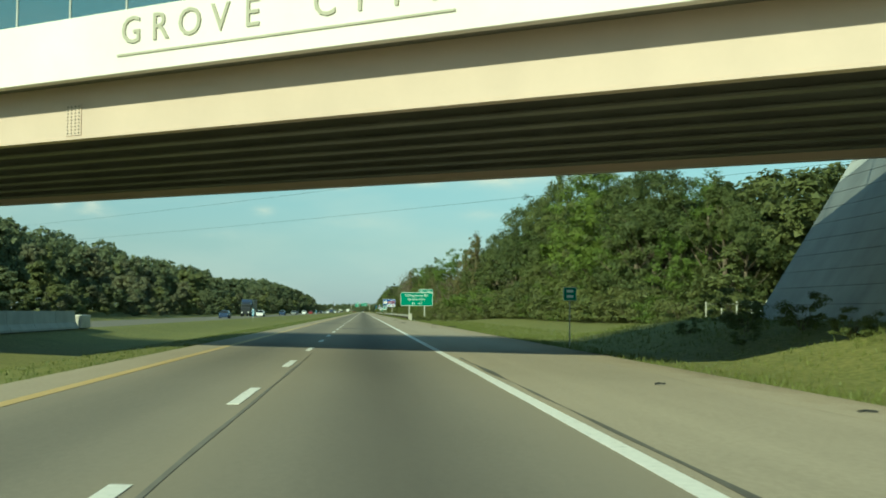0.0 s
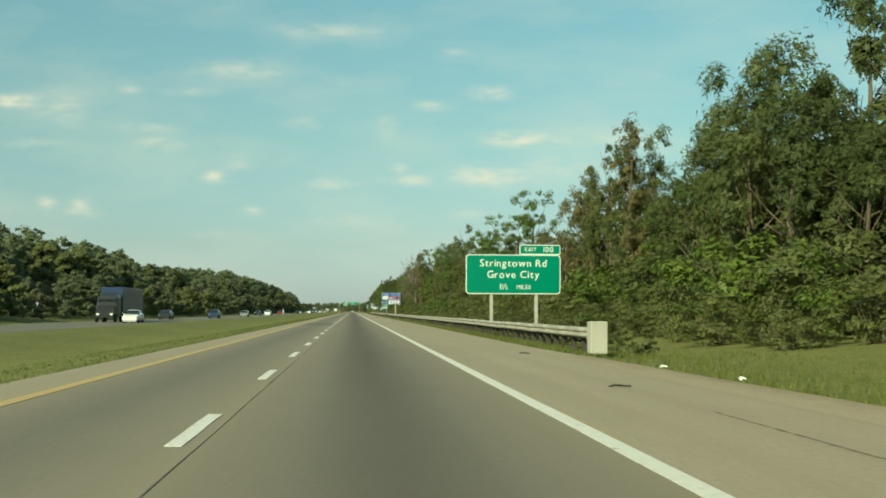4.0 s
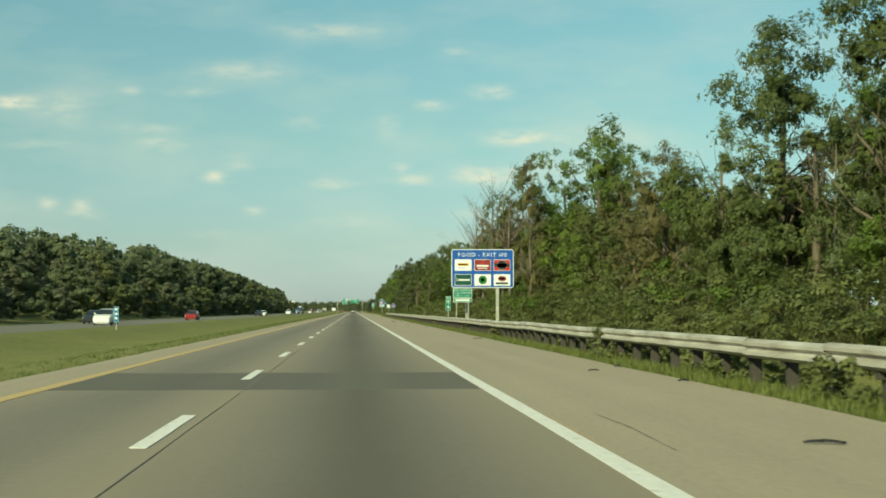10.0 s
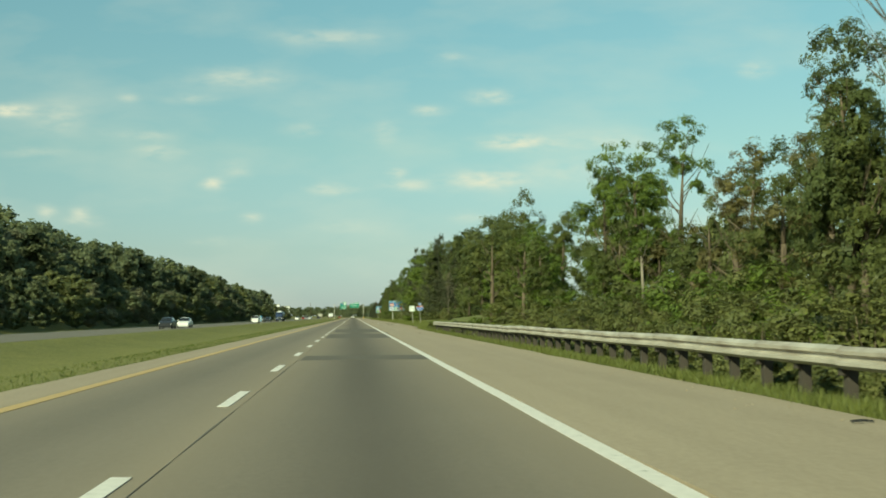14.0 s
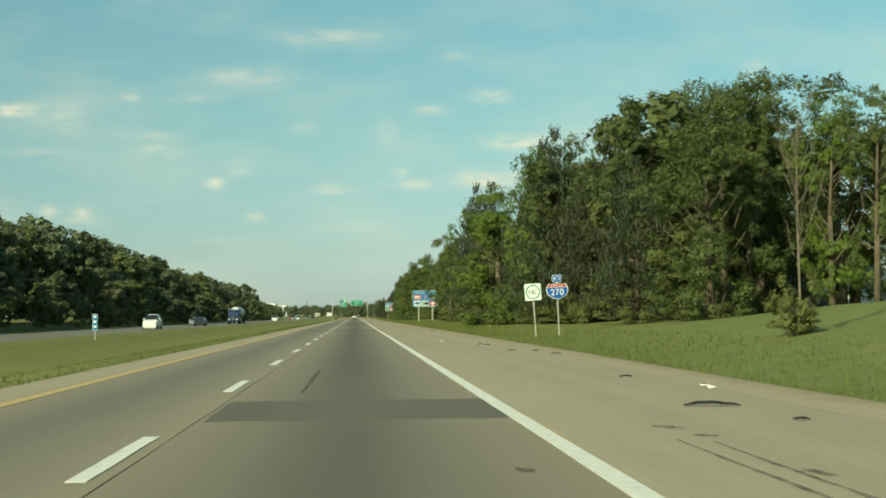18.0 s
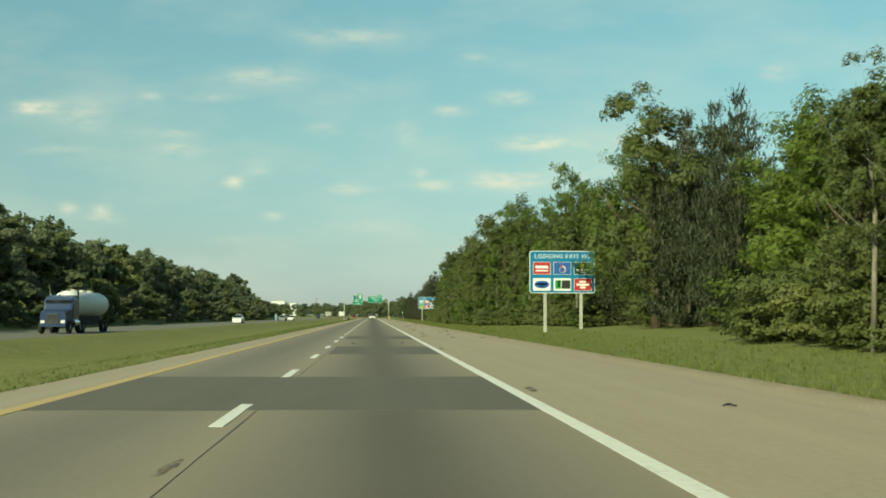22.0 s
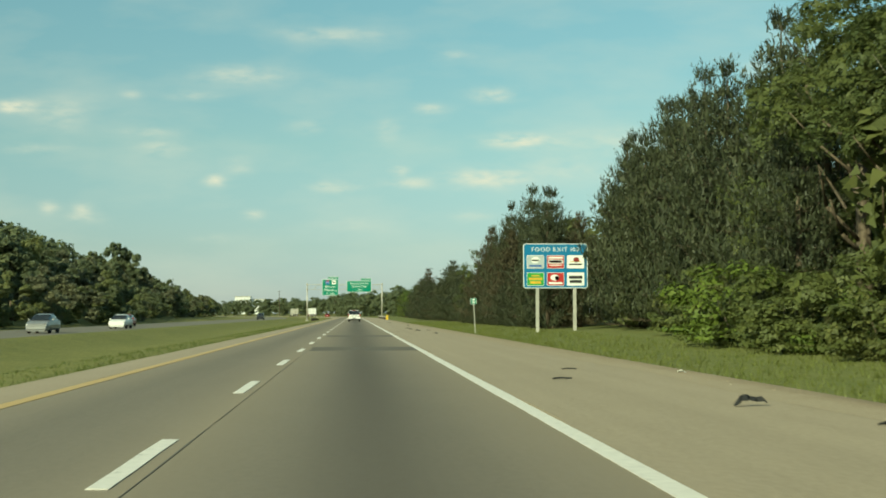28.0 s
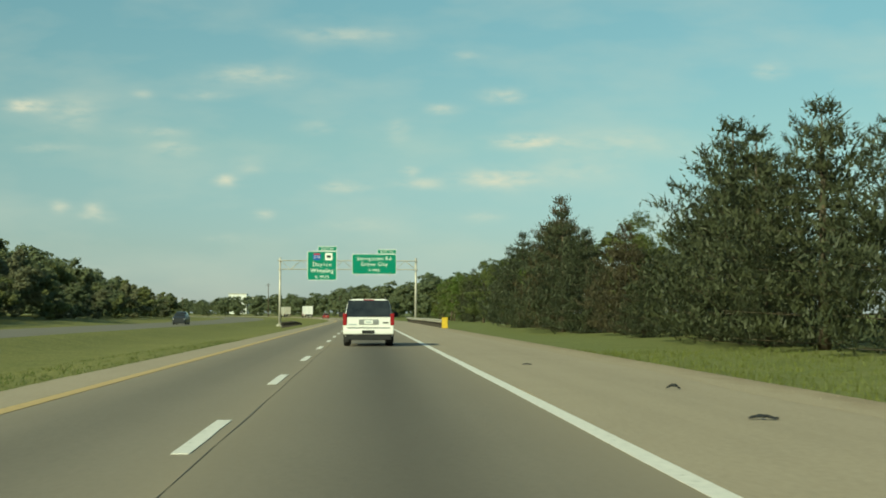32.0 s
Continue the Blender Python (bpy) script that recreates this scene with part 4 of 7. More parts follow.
# a stand of broad pines at the end of the drive
PINES = [("pine", 18.8, 1186, 13.2, 1.1), ("pine", 18.0, 1196, 12.5, 1.1), ("dry_pine", 18.6, 1204, 11.4, 1.15), ("pine", 17.6, 1210, 11, 0.95), ("pine", 16.3, 1160, 10.6, 1.2), ("pine", 17.8, 1167, 11.2, 1.2), ("pine", 23.6, 1163, 15, 0.8), ("pine", 25.4, 1157, 16.4, 0.9), ("mid", 17.3, 1225.5, 9.2, 0.95), ("pine", 17.6, 1271, 9.6, 1.6), ("pine", 16.8, 1265, 8.4, 1.5), ("pine", 18.6, 1277, 7.8, 1.35), ("pine", 16.9, 1258, 8.4, 1.5), ("pine", 17.8, 1252, 8.0, 1.4), ("pine", 19.5, 1284, 6.8, 1.45),
         ("dry_pine", 15.8, 1309, 9.8, 1.3), ("pine", 15.0, 1303, 8.2, 1.35), ("pine", 16.2, 1316, 8.4, 1.4), ("mid", 18.5, 1294, 7.0, 1.1), ("pine", 15.6, 1297, 6.6, 1.5), ("mid", 20, 1302, 8.0, 1.2), ("dry_pine", 16.5, 1289, 6.4, 1.4),
         ("pine", 15.6, 1330, 8.4, 1.4), ("pine", 16.6, 1341, 7.6, 1.4)]


# young pines whose boughs sweep the grass
YOUNG_PINES = [(15.9, 1221, 4.6), (15.7, 1215, 4.4), (15.6, 1209, 4.8), (15.7, 1203, 4.4), (15.9, 1197, 4.6), (15.9, 1190, 4.2), (16.0, 1183, 4.4), (16.2, 1176, 4.2), (16.4, 1168, 4.6), (16.3, 1228, 3.8), (16.2, 1262, 3.6), (15.8, 1281, 3.4)]


def right_woods_2():
    y = 772.0
    while y < 1500:
        x, hgt = between(RIGHT_EDGE_2, y)
        if 878 < y < 908:
            x += 4.0
        if 1112 < y < 1153:
            x, hgt = x + 2.6, hgt * 1.1
        if 796 < y < 856:
            kind = None
        elif 1108 < y < 1300:
            kind = "pine" if RNG.random() < 0.82 else ("dry_pine" if RNG.random() < 0.6 else "mid")
        elif 885 < y < 925 or 772 <= y < 806:
            kind = ["pine", "mid", "bright", "dark"][int(RNG.integers(4))]
        else:
            kind = MIX_C[int(RNG.integers(len(MIX_C)))]
        if kind == "mid" and 1138 < y < 1185:
            kind = "pine"
        if kind:
            plant(kind, x + RNG.uniform(0.6, 2.2), y + RNG.uniform(-1, 1), hgt * (RNG.uniform(0.66, 1.04) if y < 1110 else RNG.uniform(0.95, 1.12) if y < 1153 else RNG.uniform(0.62, 0.9)), 1.0 if "pine" not in kind else 1.42)
        back_tree("near", x + RNG.uniform(5, 8) + (0 if kind else 6), y + 2 + RNG.uniform(-2, 2), hgt * RNG.uniform(0.75, 0.95), 1.2)
        if 774 < y < 1125 and not 905 < y < 924:
            plant("bush", x - RNG.uniform(0.2, 1.4), y + RNG.uniform(-1, 1), RNG.uniform(2.0, 3.6), 1.2)
            back_tree("shrub", x + RNG.uniform(0.2, 1.2), y + 2.2, RNG.uniform(2.4, 4.2), 1.2)
            for q in (0.4, 2.0, 3.6):
                back_tree("shrub", x - RNG.uniform(0.3, 1.5), y + q, RNG.uniform(0.9, 2.0), 1.5)
        y += 4.8 if y < 1150 else 8.5
        if 1250 < y < 1322:
            y = 1322
    for kind, x, y, hgt, wide in PINES:
        plant(kind, x, y, hgt, wide * (1.3 if y > 1245 else 1.1))
    for x, y, hgt in YOUNG_PINES:
        plant("pine", x, y, hgt, 1.9)


def left_woods():
    y = 60.0
    while y < 1630:
        edge = line([(0, -52), (400, -46), (900, -44), (1280, -44), (1380, -53), (1500, -57), (1630, -66)], y)
        hgt = line([(0, 16), (300, 14.6), (470, 13.8), (540, 12.8), (600, 14.4), (720, 17.2), (900, 18), (1000, 17), (1100, 16), (1250, 14.5), (1340, 15), (1500, 13.5), (1630, 10)], y)
        spot = (edge - RNG.uniform(0, 4), y + RNG.uniform(-2, 2), hgt * RNG.uniform(0.62, 0.9), 1.05)
        if 1180 < y < 1260:
            plant("far", *spot)
        else:
            back_tree(("front", "front_gold", "front", "front_grey", "front")[int(RNG.integers(5))], *spot)
        back_tree("far", edge - RNG.uniform(8, 13), y + 4 + RNG.uniform(-2, 2), hgt * RNG.uniform(0.85, 1.08), 1.15)
        y += 8.0
    for x, y, hgt in ((-57, 1392, 18.5), (-62, 1388, 16)):
        plant("far", x, y, hgt, 0.8, 1)


right_woods()
right_woods_2()
for x, y, hgt in ((18.4, 938, 9.5), (18.0, 950, 8.6), (17.6, 962, 10.5), (15.6, 977, 9.4), (14.4, 990, 10.8), (14.6, 1008, 9.0), (15.4, 862, 8.4), (15.6, 867, 9), (17.3, 930, 9), (14.9, 1040, 9.5), (15.2, 1066, 10), (15.8, 1092, 9.6), (21.5, 346, 11), (21.5, 412, 13), (21.2, 612, 11)):
    plant("slim", x, y, hgt)
left_woods()
for y in np.arange(90, 640, 9.0):
    x, hgt = between(RIGHT_EDGE, y)
    back_tree("near", x + 14 + RNG.uniform(0, 5), y, hgt * RNG.uniform(0.7, 0.9), 1.4)
for y in np.arange(762, 1300, 9.0):
    x, hgt = between(RIGHT_EDGE_2, y)
    if y < 815:
        plant("mid", x + 12 + RNG.uniform(0, 6), y, hgt * RNG.uniform(0.7, 0.9), 1.2)
    else:
        back_tree("near", x + 12 + RNG.uniform(0, 6), y, hgt * RNG.uniform(0.7, 0.9), 1.4)
for y in np.arange(786, 850, 9.0):
    plant("dark", 36 + RNG.uniform(0, 8), y, 11 * RNG.uniform(0.8, 1.0), 1.4)
# low growth that closes the foot of the woods
for y in np.arange(86, 262, 3.5):
    x, _ = between(RIGHT_EDGE, y)
    back_tree("near", x + RNG.uniform(2.0, 3.5), y, RNG.uniform(3.0, 5.5), 1.5)
for y in np.arange(60, 1630, 5.5):
    edge = line([(0, -52), (400, -46), (900, -44), (1280, -44), (1380, -53), (1500, -57), (1630, -68)], y)
    back_tree(("front", "front_gold", "front_grey")[int(RNG.integers(3))], min(edge + 10, -34.5) - RNG.uniform(0, 3.0), y, RNG.uniform(2.6, 7.6), 1.25)
join_back("near", [f[1] for f in KINDS["behind"]], M_LEAF_BACK, "dense green woods behind the first trees")
for y in np.arange(762, 1150, 5.0):
    x, _ = between(RIGHT_EDGE_2, y)
    back_tree("shrub", x + RNG.uniform(3.5, 7.0), y, RNG.uniform(3.0, 5.0), 1.5)
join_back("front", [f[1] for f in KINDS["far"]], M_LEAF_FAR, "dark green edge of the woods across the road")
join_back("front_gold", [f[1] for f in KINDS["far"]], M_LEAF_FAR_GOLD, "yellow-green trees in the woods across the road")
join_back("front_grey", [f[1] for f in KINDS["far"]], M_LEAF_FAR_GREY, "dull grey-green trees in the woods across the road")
for y in np.arange(192, 640, 1.5):
    back_tree("weed", RNG.uniform(8.7, 11.4), y, RNG.uniform(0.45, 1.05), 1.3)
join_back("weed", [f[1] for f in KINDS["shrub"]], M_LEAF_BRUSH, "leafy weeds behind the posts of the guard rail", "weeds", 2.2)
join_back("shrub", [f[1] for f in KINDS["shrub"]], M_LEAF_MID, "low leafy shrubs along the foot of the trees", "undergrowth", 2.2)
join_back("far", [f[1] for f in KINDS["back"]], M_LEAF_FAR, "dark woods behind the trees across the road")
TALL_D = [("bright", 26, 642, 13, 1), ("airy", 17.5, 646, 9, 1), ("bright", 20, 651, 8.8, 1), ("mid", 27, 655, 12, 1), ("mid", 15.6, 655, 10.6, 0.95), ("bright", 19, 660, 9.5, 1), ("mid", 24, 663, 10.6, 1), ("mid", 21.5, 668, 10, 0.9), ("bright", 22, 676, 9, 1), ("bright", 24, 681, 11, 0.95), ("mid", 23.4, 690, 15.7, 1.05), ("mid", 22.5, 687, 9, 0.9), ("bright", 23.6, 708, 9.6, 1.25), ("airy", 27.2, 741, 10.6, 0.7), ("dead", 16.0, 719.8, 9.2, 0.42), ("dark", 27.5, 760, 15, 0.95), ("dark", 28.5, 764, 16.5, 0.9), ("dark", 22, 752, 12, 0.9), ("airy", 29.5, 753, 12.4, 0.8), ("dark", 26, 757, 9.5, 0.9), ("mid", 25, 760, 14, 1)]
TALL_E = [("pine", 20.5, 764, 11, 1.2), ("dark", 27, 766, 13.5, 0.9), ("pine", 29, 771, 16.5, 1.2), ("dark", 24, 772, 10, 0.9), ("pine", 18.6, 786, 16, 1.0), ("dark", 33, 788, 19, 1), ("mid", 30, 790, 18, 0.9), ("pine", 19.2, 797, 15.6, 1.0), ("mid", 30, 800, 21, 1), ("pine", 20.2, 804, 16.6, 1.0), ("mid", 32, 809, 22, 0.9), ("dark", 35, 803, 23, 0.8), ("pine", 21, 809, 18, 1.15), ("bright", 17, 816, 14.4, 1.3), ("bright", 27, 820, 18, 1), ("mid", 17, 822, 9.5, 1), ("mid", 17.6, 828, 10, 0.9), ("pine", 19.5, 830, 12.5, 1.3), ("pine", 18.4, 834, 16.5, 1.1)]
TALL_F = [("bright", 17.5, 855, 16, 0.66), ("pine", 17.2, 841, 17, 1.0), ("dead", 17.4, 861, 12, 1), ("pine", 21, 899, 12.5, 1.1), ("pine", 20, 906, 12.5, 1.1), ("pine", 23.5, 913, 14, 1.1), ("dark", 21, 933, 11.5, 0.9), ("mid", 18.8, 909, 14.8, 1.05), ("airy", 22, 1076, 18.2, 0.7), ("airy", 16.5, 1074, 13.2, 0.6), ("dead", 16, 1008, 14, 0.7), ("bright", 19.2, 940, 12.2, 0.7), ("airy", 26, 993, 19.4, 0.85), ("mid", 16, 987, 13.2, 0.7), ("airy", 18.3, 962, 11.8, 0.75), ("bright", 20.4, 922, 14.2, 0.75), ("mid", 19.4, 983, 15, 1), ("bright", 18.6, 990, 14.5, 0.95), ("mid", 19, 998, 15.5, 1)]
for kind, x, y, hgt, w in TALL_D + TALL_E + TALL_F:
    plant(kind, x, y, hgt, w)


def far_treeline():
    """Woods along the bend and the horizon."""
    rng = np.random.default_rng(77)
    for y in np.arange(1500, 2300, 8.0):
        back_tree("bend", bend(y) + 18 + rng.uniform(0, 9), y, rng.uniform(8, 11.5), 1.3)
        if y > 1640:
            back_tree("bend", bend(y) - 52 - rng.uniform(0, 8), y, rng.uniform(6, 9), 1.3)
    for x in np.arange(-760, 420, 11.0):
        back_tree("bend", x, 2420 + rng.uniform(-40, 40), rng.uniform(10, 14.5), 1.6)
    for x in np.arange(-420, -70, 13.0):
        back_tree("bend", x + rng.uniform(-4, 4), 1900 + rng.uniform(-60, 60), rng.uniform(5, 8), 1.5)


for x, y, hgt in ((15.95, 719.6, 2.3), (16.25, 720.1, 1.8), (20.5, 926, 2.6), (22, 929, 3), (19, 929, 2.4), (23, 934, 3), (18.4, 927, 2.0), (24, 922, 2.8), (21.5, 918, 2.6), (20, 914, 2.2), (14.9, 653.5, 2.2), (16.8, 652.5, 2.6), (16.2, 657, 2.4), (24.5, 694, 2.6), (22.2, 707, 2.4), (24, 709, 2.6), (24, 690, 2.6), (22, 680, 2.8), (20, 672, 2.6), (18, 664, 2.4), (16.8, 656, 2.4), (16, 648, 2.2), (21, 748, 2.8), (22, 756, 3.2), (20, 762, 2.4)):
    plant("bush", x, y, hgt, 0.62 if 719 < y < 721 else 1.3)

BACK["bend"] = []
far_treeline()
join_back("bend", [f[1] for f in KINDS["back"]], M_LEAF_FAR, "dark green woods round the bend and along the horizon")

# ---- lane dashes and patches ----


# how far the broken line strays along the road from an even beat
BEAT = [(87, 0), (311, -0.35), (390, 0.1), (505, 0.85), (659, 0.55), (738, 1.1), (772, -0.1), (790, 0.2), (815, -0.15), (883, 0.35), (960, 0.3), (1010, 1.3), (1064, 2.4), (1118, 0.45), (1150, 0.0), (1197, 1.4), (1232, 0.1)]


def lane_dashes():
    holder = thing("lane_line", "broken white painted lane line, worn at the edges", "road marking")
    holder["kind"] = "structure"
    verts = []
    for i, (x, y) in enumerate([(-0.08, 0.02), (0.078, 0.0), (0.085, 1.2), (0.077, 2.4), (0.085, DASH - 0.03), (-0.076, DASH), (-0.085, 2.3), (-0.078, 1.1)]):
        verts.append((x, y, 0.0))
    low = [(x, y, -0.006) for x, y, z in verts]
    faces = [tuple(range(8))] + [(i, i + 8, (i + 1) % 8 + 8, (i + 1) % 8) for i in range(8)]
    me = mesh_of("dash", verts + low, faces, M_WHITE)
    for n in range(-8, 150):
        y = FIRST + n * CYCLE - DASH
        y += line(BEAT, y)
        put("dash", me, holder, m=Matrix.Translation((bend(y), y, 0.0075)) @ pose(0, 0, 0, 0, 0, math.degrees(-math.atan((bend(y + 1) - bend(y))) if y > 1430 else 0)))


lane_dashes()

# ---- the overpass ----
SKEW = radians(35.5)
BRIDGE = Matrix.Translation((1.6, 28.3, 0)) @ Matrix.Rotation(-SKEW, 4, "Z")


def overpass():
    b = thing("overpass", "highway overpass with cream girders and a pale lettered parapet", "bridge", BRIDGE)
    u0, u1, w = -60.0, 30.0, 13.6
    # edge girders: web with flanges
    for name, y in (("edge_girder", 0.0), ("edge_girder", w - 0.3)):
        bm = bmesh.new()
        box(bm, u0, u1, y, y + 0.3, 5.58, 6.92, 0.01)
        box(bm, u0, u1, y - 0.03, y + 0.34, 5.52, 5.578)
        part(name, bm, M_CREAM, b, "cream painted edge girder")
    # inner girders and deck: the shade beneath is put into their colour
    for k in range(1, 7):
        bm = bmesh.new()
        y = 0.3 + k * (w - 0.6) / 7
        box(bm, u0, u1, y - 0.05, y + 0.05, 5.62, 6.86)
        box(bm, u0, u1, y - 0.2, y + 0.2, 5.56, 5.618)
        part("girder", bm, M_BEAM, b, "steel girder under the deck, shade in its dark colour")
    part("deck", boxed(u0, u1, -1.0, w + 0.9, 6.922, 7.12, bevel=0.01), M_BEAM, b, "concrete deck slab, shade in its dark colour")
    for y0, y1 in ((-1.04, -0.72), (w + 0.62, w + 0.94)):
        part("parapet", boxed(u0, u1, y0, y1, 6.82, 8.34, bevel=0.015), M_PARAPET, b, "pale concrete parapet")
    for y in (-0.9, w + 0.78):
        for k in range(46):
            x = u0 + 1 + k * 1.95
            part("fence_post", tubed((x, y, 8.34), (x, y, 10.3), 0.035, seg=6), M_SIGNBACK, b)
        part("fence_rail", tubed((u0 + 1, y, 10.28), (u1 - 1, y, 10.28), 0.03, seg=6), M_SIGNBACK, b)
        part("fence_mesh", boxed(u0 + 1, u1 - 1, y - 0.006, y + 0.006, 8.345, 10.25), M_MESH, b, "fine blue-tinted fence mesh")
    # relief letters on the near parapet, with a rule under them, shadow put into their darker colour
    at, pitch = -6.02, 0.93
    for i, ch in enumerate("GROVE CITY"):
        if ch != " ":
            lettering("letter", ch, 0.93, M_LETTER, b, Matrix.Translation((at + i * pitch + (0.15 if i > 5 else 0), -1.05, 7.78)) @ pose(0, 0, 0, 90), "raised letter " + ch, depth=0.03)
    part("rule", boxed(-6.47, 2.99, -1.078, -1.042, 7.215, 7.265), M_LETTER, b, "raised rule under the letters")
    # bolted splice plate
    plate = part("splice_plate", boxed(-9.36, -8.8, -0.025, -0.002, 5.62, 6.42, bevel=0.004), M_CREAM, b, "bolted splice plate")
    bolt = None
    for i in range(4):
        for j in range(9):
            m = Matrix.Translation((-9.28 + i * 0.135, -0.034, 5.68 + j * 0.085))
            if bolt is None:
                bm = bmesh.new()
                bmesh.ops.create_cone(bm, cap_ends=True, segments=6, radius1=0.024, radius2=0.018, depth=0.02, matrix=pose(0, 0, 0, 90))
                bolt = part("bolt", bm, M_BEAM, plate, "", m).data
            else:
                put("bolt", bolt, plate, m=m)
    # a pier in the median carries the far span
    for y in (2.0, 6.8, 11.6):
        part("pier_column", tubed((-32, y, -1.2), (-32, y, 4.9), 0.5, seg=20), M_CONCRETE, b, "round concrete pier column", smooth=True)
    part("pier_cap", boxed(-32.6, -31.4, 0.3, w - 0.3, 4.88, 5.53, bevel=0.04), M_CONCRETE, b, "concrete pier cap")


def mesh_material():
    mat = bpy.data.materials.new("fence_mesh")
    mat.use_nodes = True
    nt = mat.node_tree
    t = nt.nodes.new("ShaderNodeBsdfTransparent")
    mx = nt.nodes.new("ShaderNodeMixShader")
    mx.inputs[0].default_value = 0.42
    bs = nt.nodes["Principled BSDF"]
    bs.inputs["Base Color"].default_value = (0.03, 0.08, 0.1, 1)
    nt.links.new(t.outputs[0], mx.inputs[1])
    nt.links.new(bs.outputs[0], mx.inputs[2])
    nt.links.new(mx.outputs[0], nt.nodes["Material Output"].inputs["Surface"])
    return mat


M_MESH = mesh_material()
M_SLOPE = plain("slope_paving", (0.36, 0.37, 0.36), 0.85, 0, 0.25, 0.8)
overpass()


def slope_wall():
    """Paved slope under the bridge end, in long courses, with earth behind it."""
    s = thing("slope_wall", "grey paved abutment slope in long horizontal courses", "retaining wall")
    y0, y1, n = 4.0, 44.5, 13
    lo, hi = Vector((14.9, 0, 0.4)), Vector((19.4, 0, 7.7))
    for k in range(n):
        a, c = lo.lerp(hi, k / n), lo.lerp(hi, (k + 0.965) / n)
        t = Vector((0.38, 0, -0.25))
        v = [(p.x, y, p.z) for y in (y0, y1) for p in (a, c, c + t, a + t)]
        f = [(0, 1, 2, 3), (7, 6, 5, 4), (0, 4, 5, 1), (1, 5, 6, 2), (2, 6, 7, 3), (3, 7, 4, 0)]
        put("course", mesh_of("course", v, f, M_SLOPE), s)
    v = [(x, y, z) for y in (y0 + 0.1, y1 - 0.15) for x, z in ((15.25, 0.2), (19.6, 7.3), (45, 7.3), (45, 0.2))]
    put("core", mesh_of("core", v, [(0, 1, 2, 3), (7, 6, 5, 4), (0, 4, 5, 1), (1, 5, 6, 2), (2, 6, 7, 3), (3, 7, 4, 0)], M_CONCRETE), s, "concrete end wall")


slope_wall()
for x, y, hgt in ((14.2, 43, 1.3), (13.6, 40, 0.9), (14.0, 36, 1.1), (13.5, 31, 0.8), (14.3, 28, 1.2), (13.0, 45, 0.7), (14.2, 24, 1.0), (12.6, 37, 0.6)):
    plant("bush", x, y, hgt, 1.3, 0)
for x, y, hgt in ((20.8, 66, 1.9), (22, 70, 1.6), (23, 74, 2.2)):
    plant("bush", x, y, hgt, 0.9, 1)
fence = thing("wire_fence", "low wire fence on short grey posts below the trees", "fence")
for k in range(16):
    x, y = 18.2 + k * 0.9, 62 + k * 0.5
    part("post", tubed((x, y, ground_z(x, y) - 0.2), (x, y, ground_z(x, y) + 0.95), 0.04, seg=6), M_CONCRETE, fence)
for z in (0.45, 0.85):
    part("wire", tubed((18.2, 62, ground_z(18.2, 62) + z), (31.7, 69.5, ground_z(31.7, 69.5) + z), 0.008, seg=4), M_STEEL, fence)


def median_barrier():
    b = thing("median_barrier", "pale concrete barrier round the median pier", "barrier", Matrix.Translation((-16.3, 58, ground_z(-16.3, 70))))
    prof = [(-0.38, 0), (-0.38, 0.12), (-0.17, 0.4), (-0.1, 1.1), (0.1, 1.1), (0.17, 0.4), (0.38, 0.12), (0.38, 0)]
    for k in range(5):
        y0, y1 = k * 5.2 - 2, k * 5.2 + 3.15
        v = [(x, y, z) for y in (y0, y1) for x, z in prof]
        f = [tuple(range(8)), tuple(range(15, 7, -1))] + [(i, i + 8, (i + 1) % 8 + 8, (i + 1) % 8) for i in range(8)]
        put("barrier_block", mesh_of("barrier_block", v, f, M_CONCRETE), b)
    part("end_cushion", boxed(-0.42, 0.42, 24.4, 27.2, 0.02, 0.86, bevel=0.06), M_STEEL, b, "grey metal crash cushion")


median_barrier()

# ---- wires past the overpass ----
for i, (dz, dy) in enumerate(((0, 0), (-2.2, 2.0))):
    w = thing("overhead_wire", "thin dark overhead wire crossing the road", "wire", group="overhead wires")
    bm = bmesh.new()
    a, c = Vector((-110, 96 + 1.49 * 120 + dy, 15 + dz)), Vector((70, 96 - 1.49 * 60 + dy, 13 + dz))
    pts = []
    for k in range(25):
        t = k / 24
        p = a.lerp(c, t)
        pts.append(p - Vector((0, 0, 4 * t * (1 - t) * 2.2)))
    rings = [[bm.verts.new((p.x + 0.009 * math.cos(i * 1.5708), p.y, p.z + 0.009 * math.sin(i * 1.5708))) for i in range(4)] for p in pts]
    for p, q in zip(rings, rings[1:]):
        for i in range(4):
            bm.faces.new((p[i], p[(i + 1) % 4], q[(i + 1) % 4], q[i]))
    part("cable", bm, M_BLACK, w)

# ---- road patches, seams, debris ----
PATCHES = [(88.0, 91.3, 0.24, 4.0), (122, 125.2, -2.9, 3.9), (261, 272.7, -2.8, 0.2), (303.7, 310, 0.3, 3.9), (370, 380.5, 0.3, 3.9), (394.6, 400, -2.8, 3.8),
           (477.3, 481.2, 0.3, 3.9), (491.3, 493.6, 0.3, 3.8), (509.2, 513.2, 0.1, 4.0), (525, 529, -2.6, 3.9), (562, 566, 0.3, 3.9), (598, 614, 0.24, 3.95), (624.5, 646, 0.3, 3.95), (694.8, 698.3, 0.3, 3.9),
           (784.6, 788.8, -2.7, 3.9), (848, 857, -2.8, 3.9), (872, 882, 0.3, 3.9), (898.6, 907.7, 0.3, 3.9), (1105, 1109.7, 0.3, 3.9), (1131, 1135, 0.3, 3.9)]


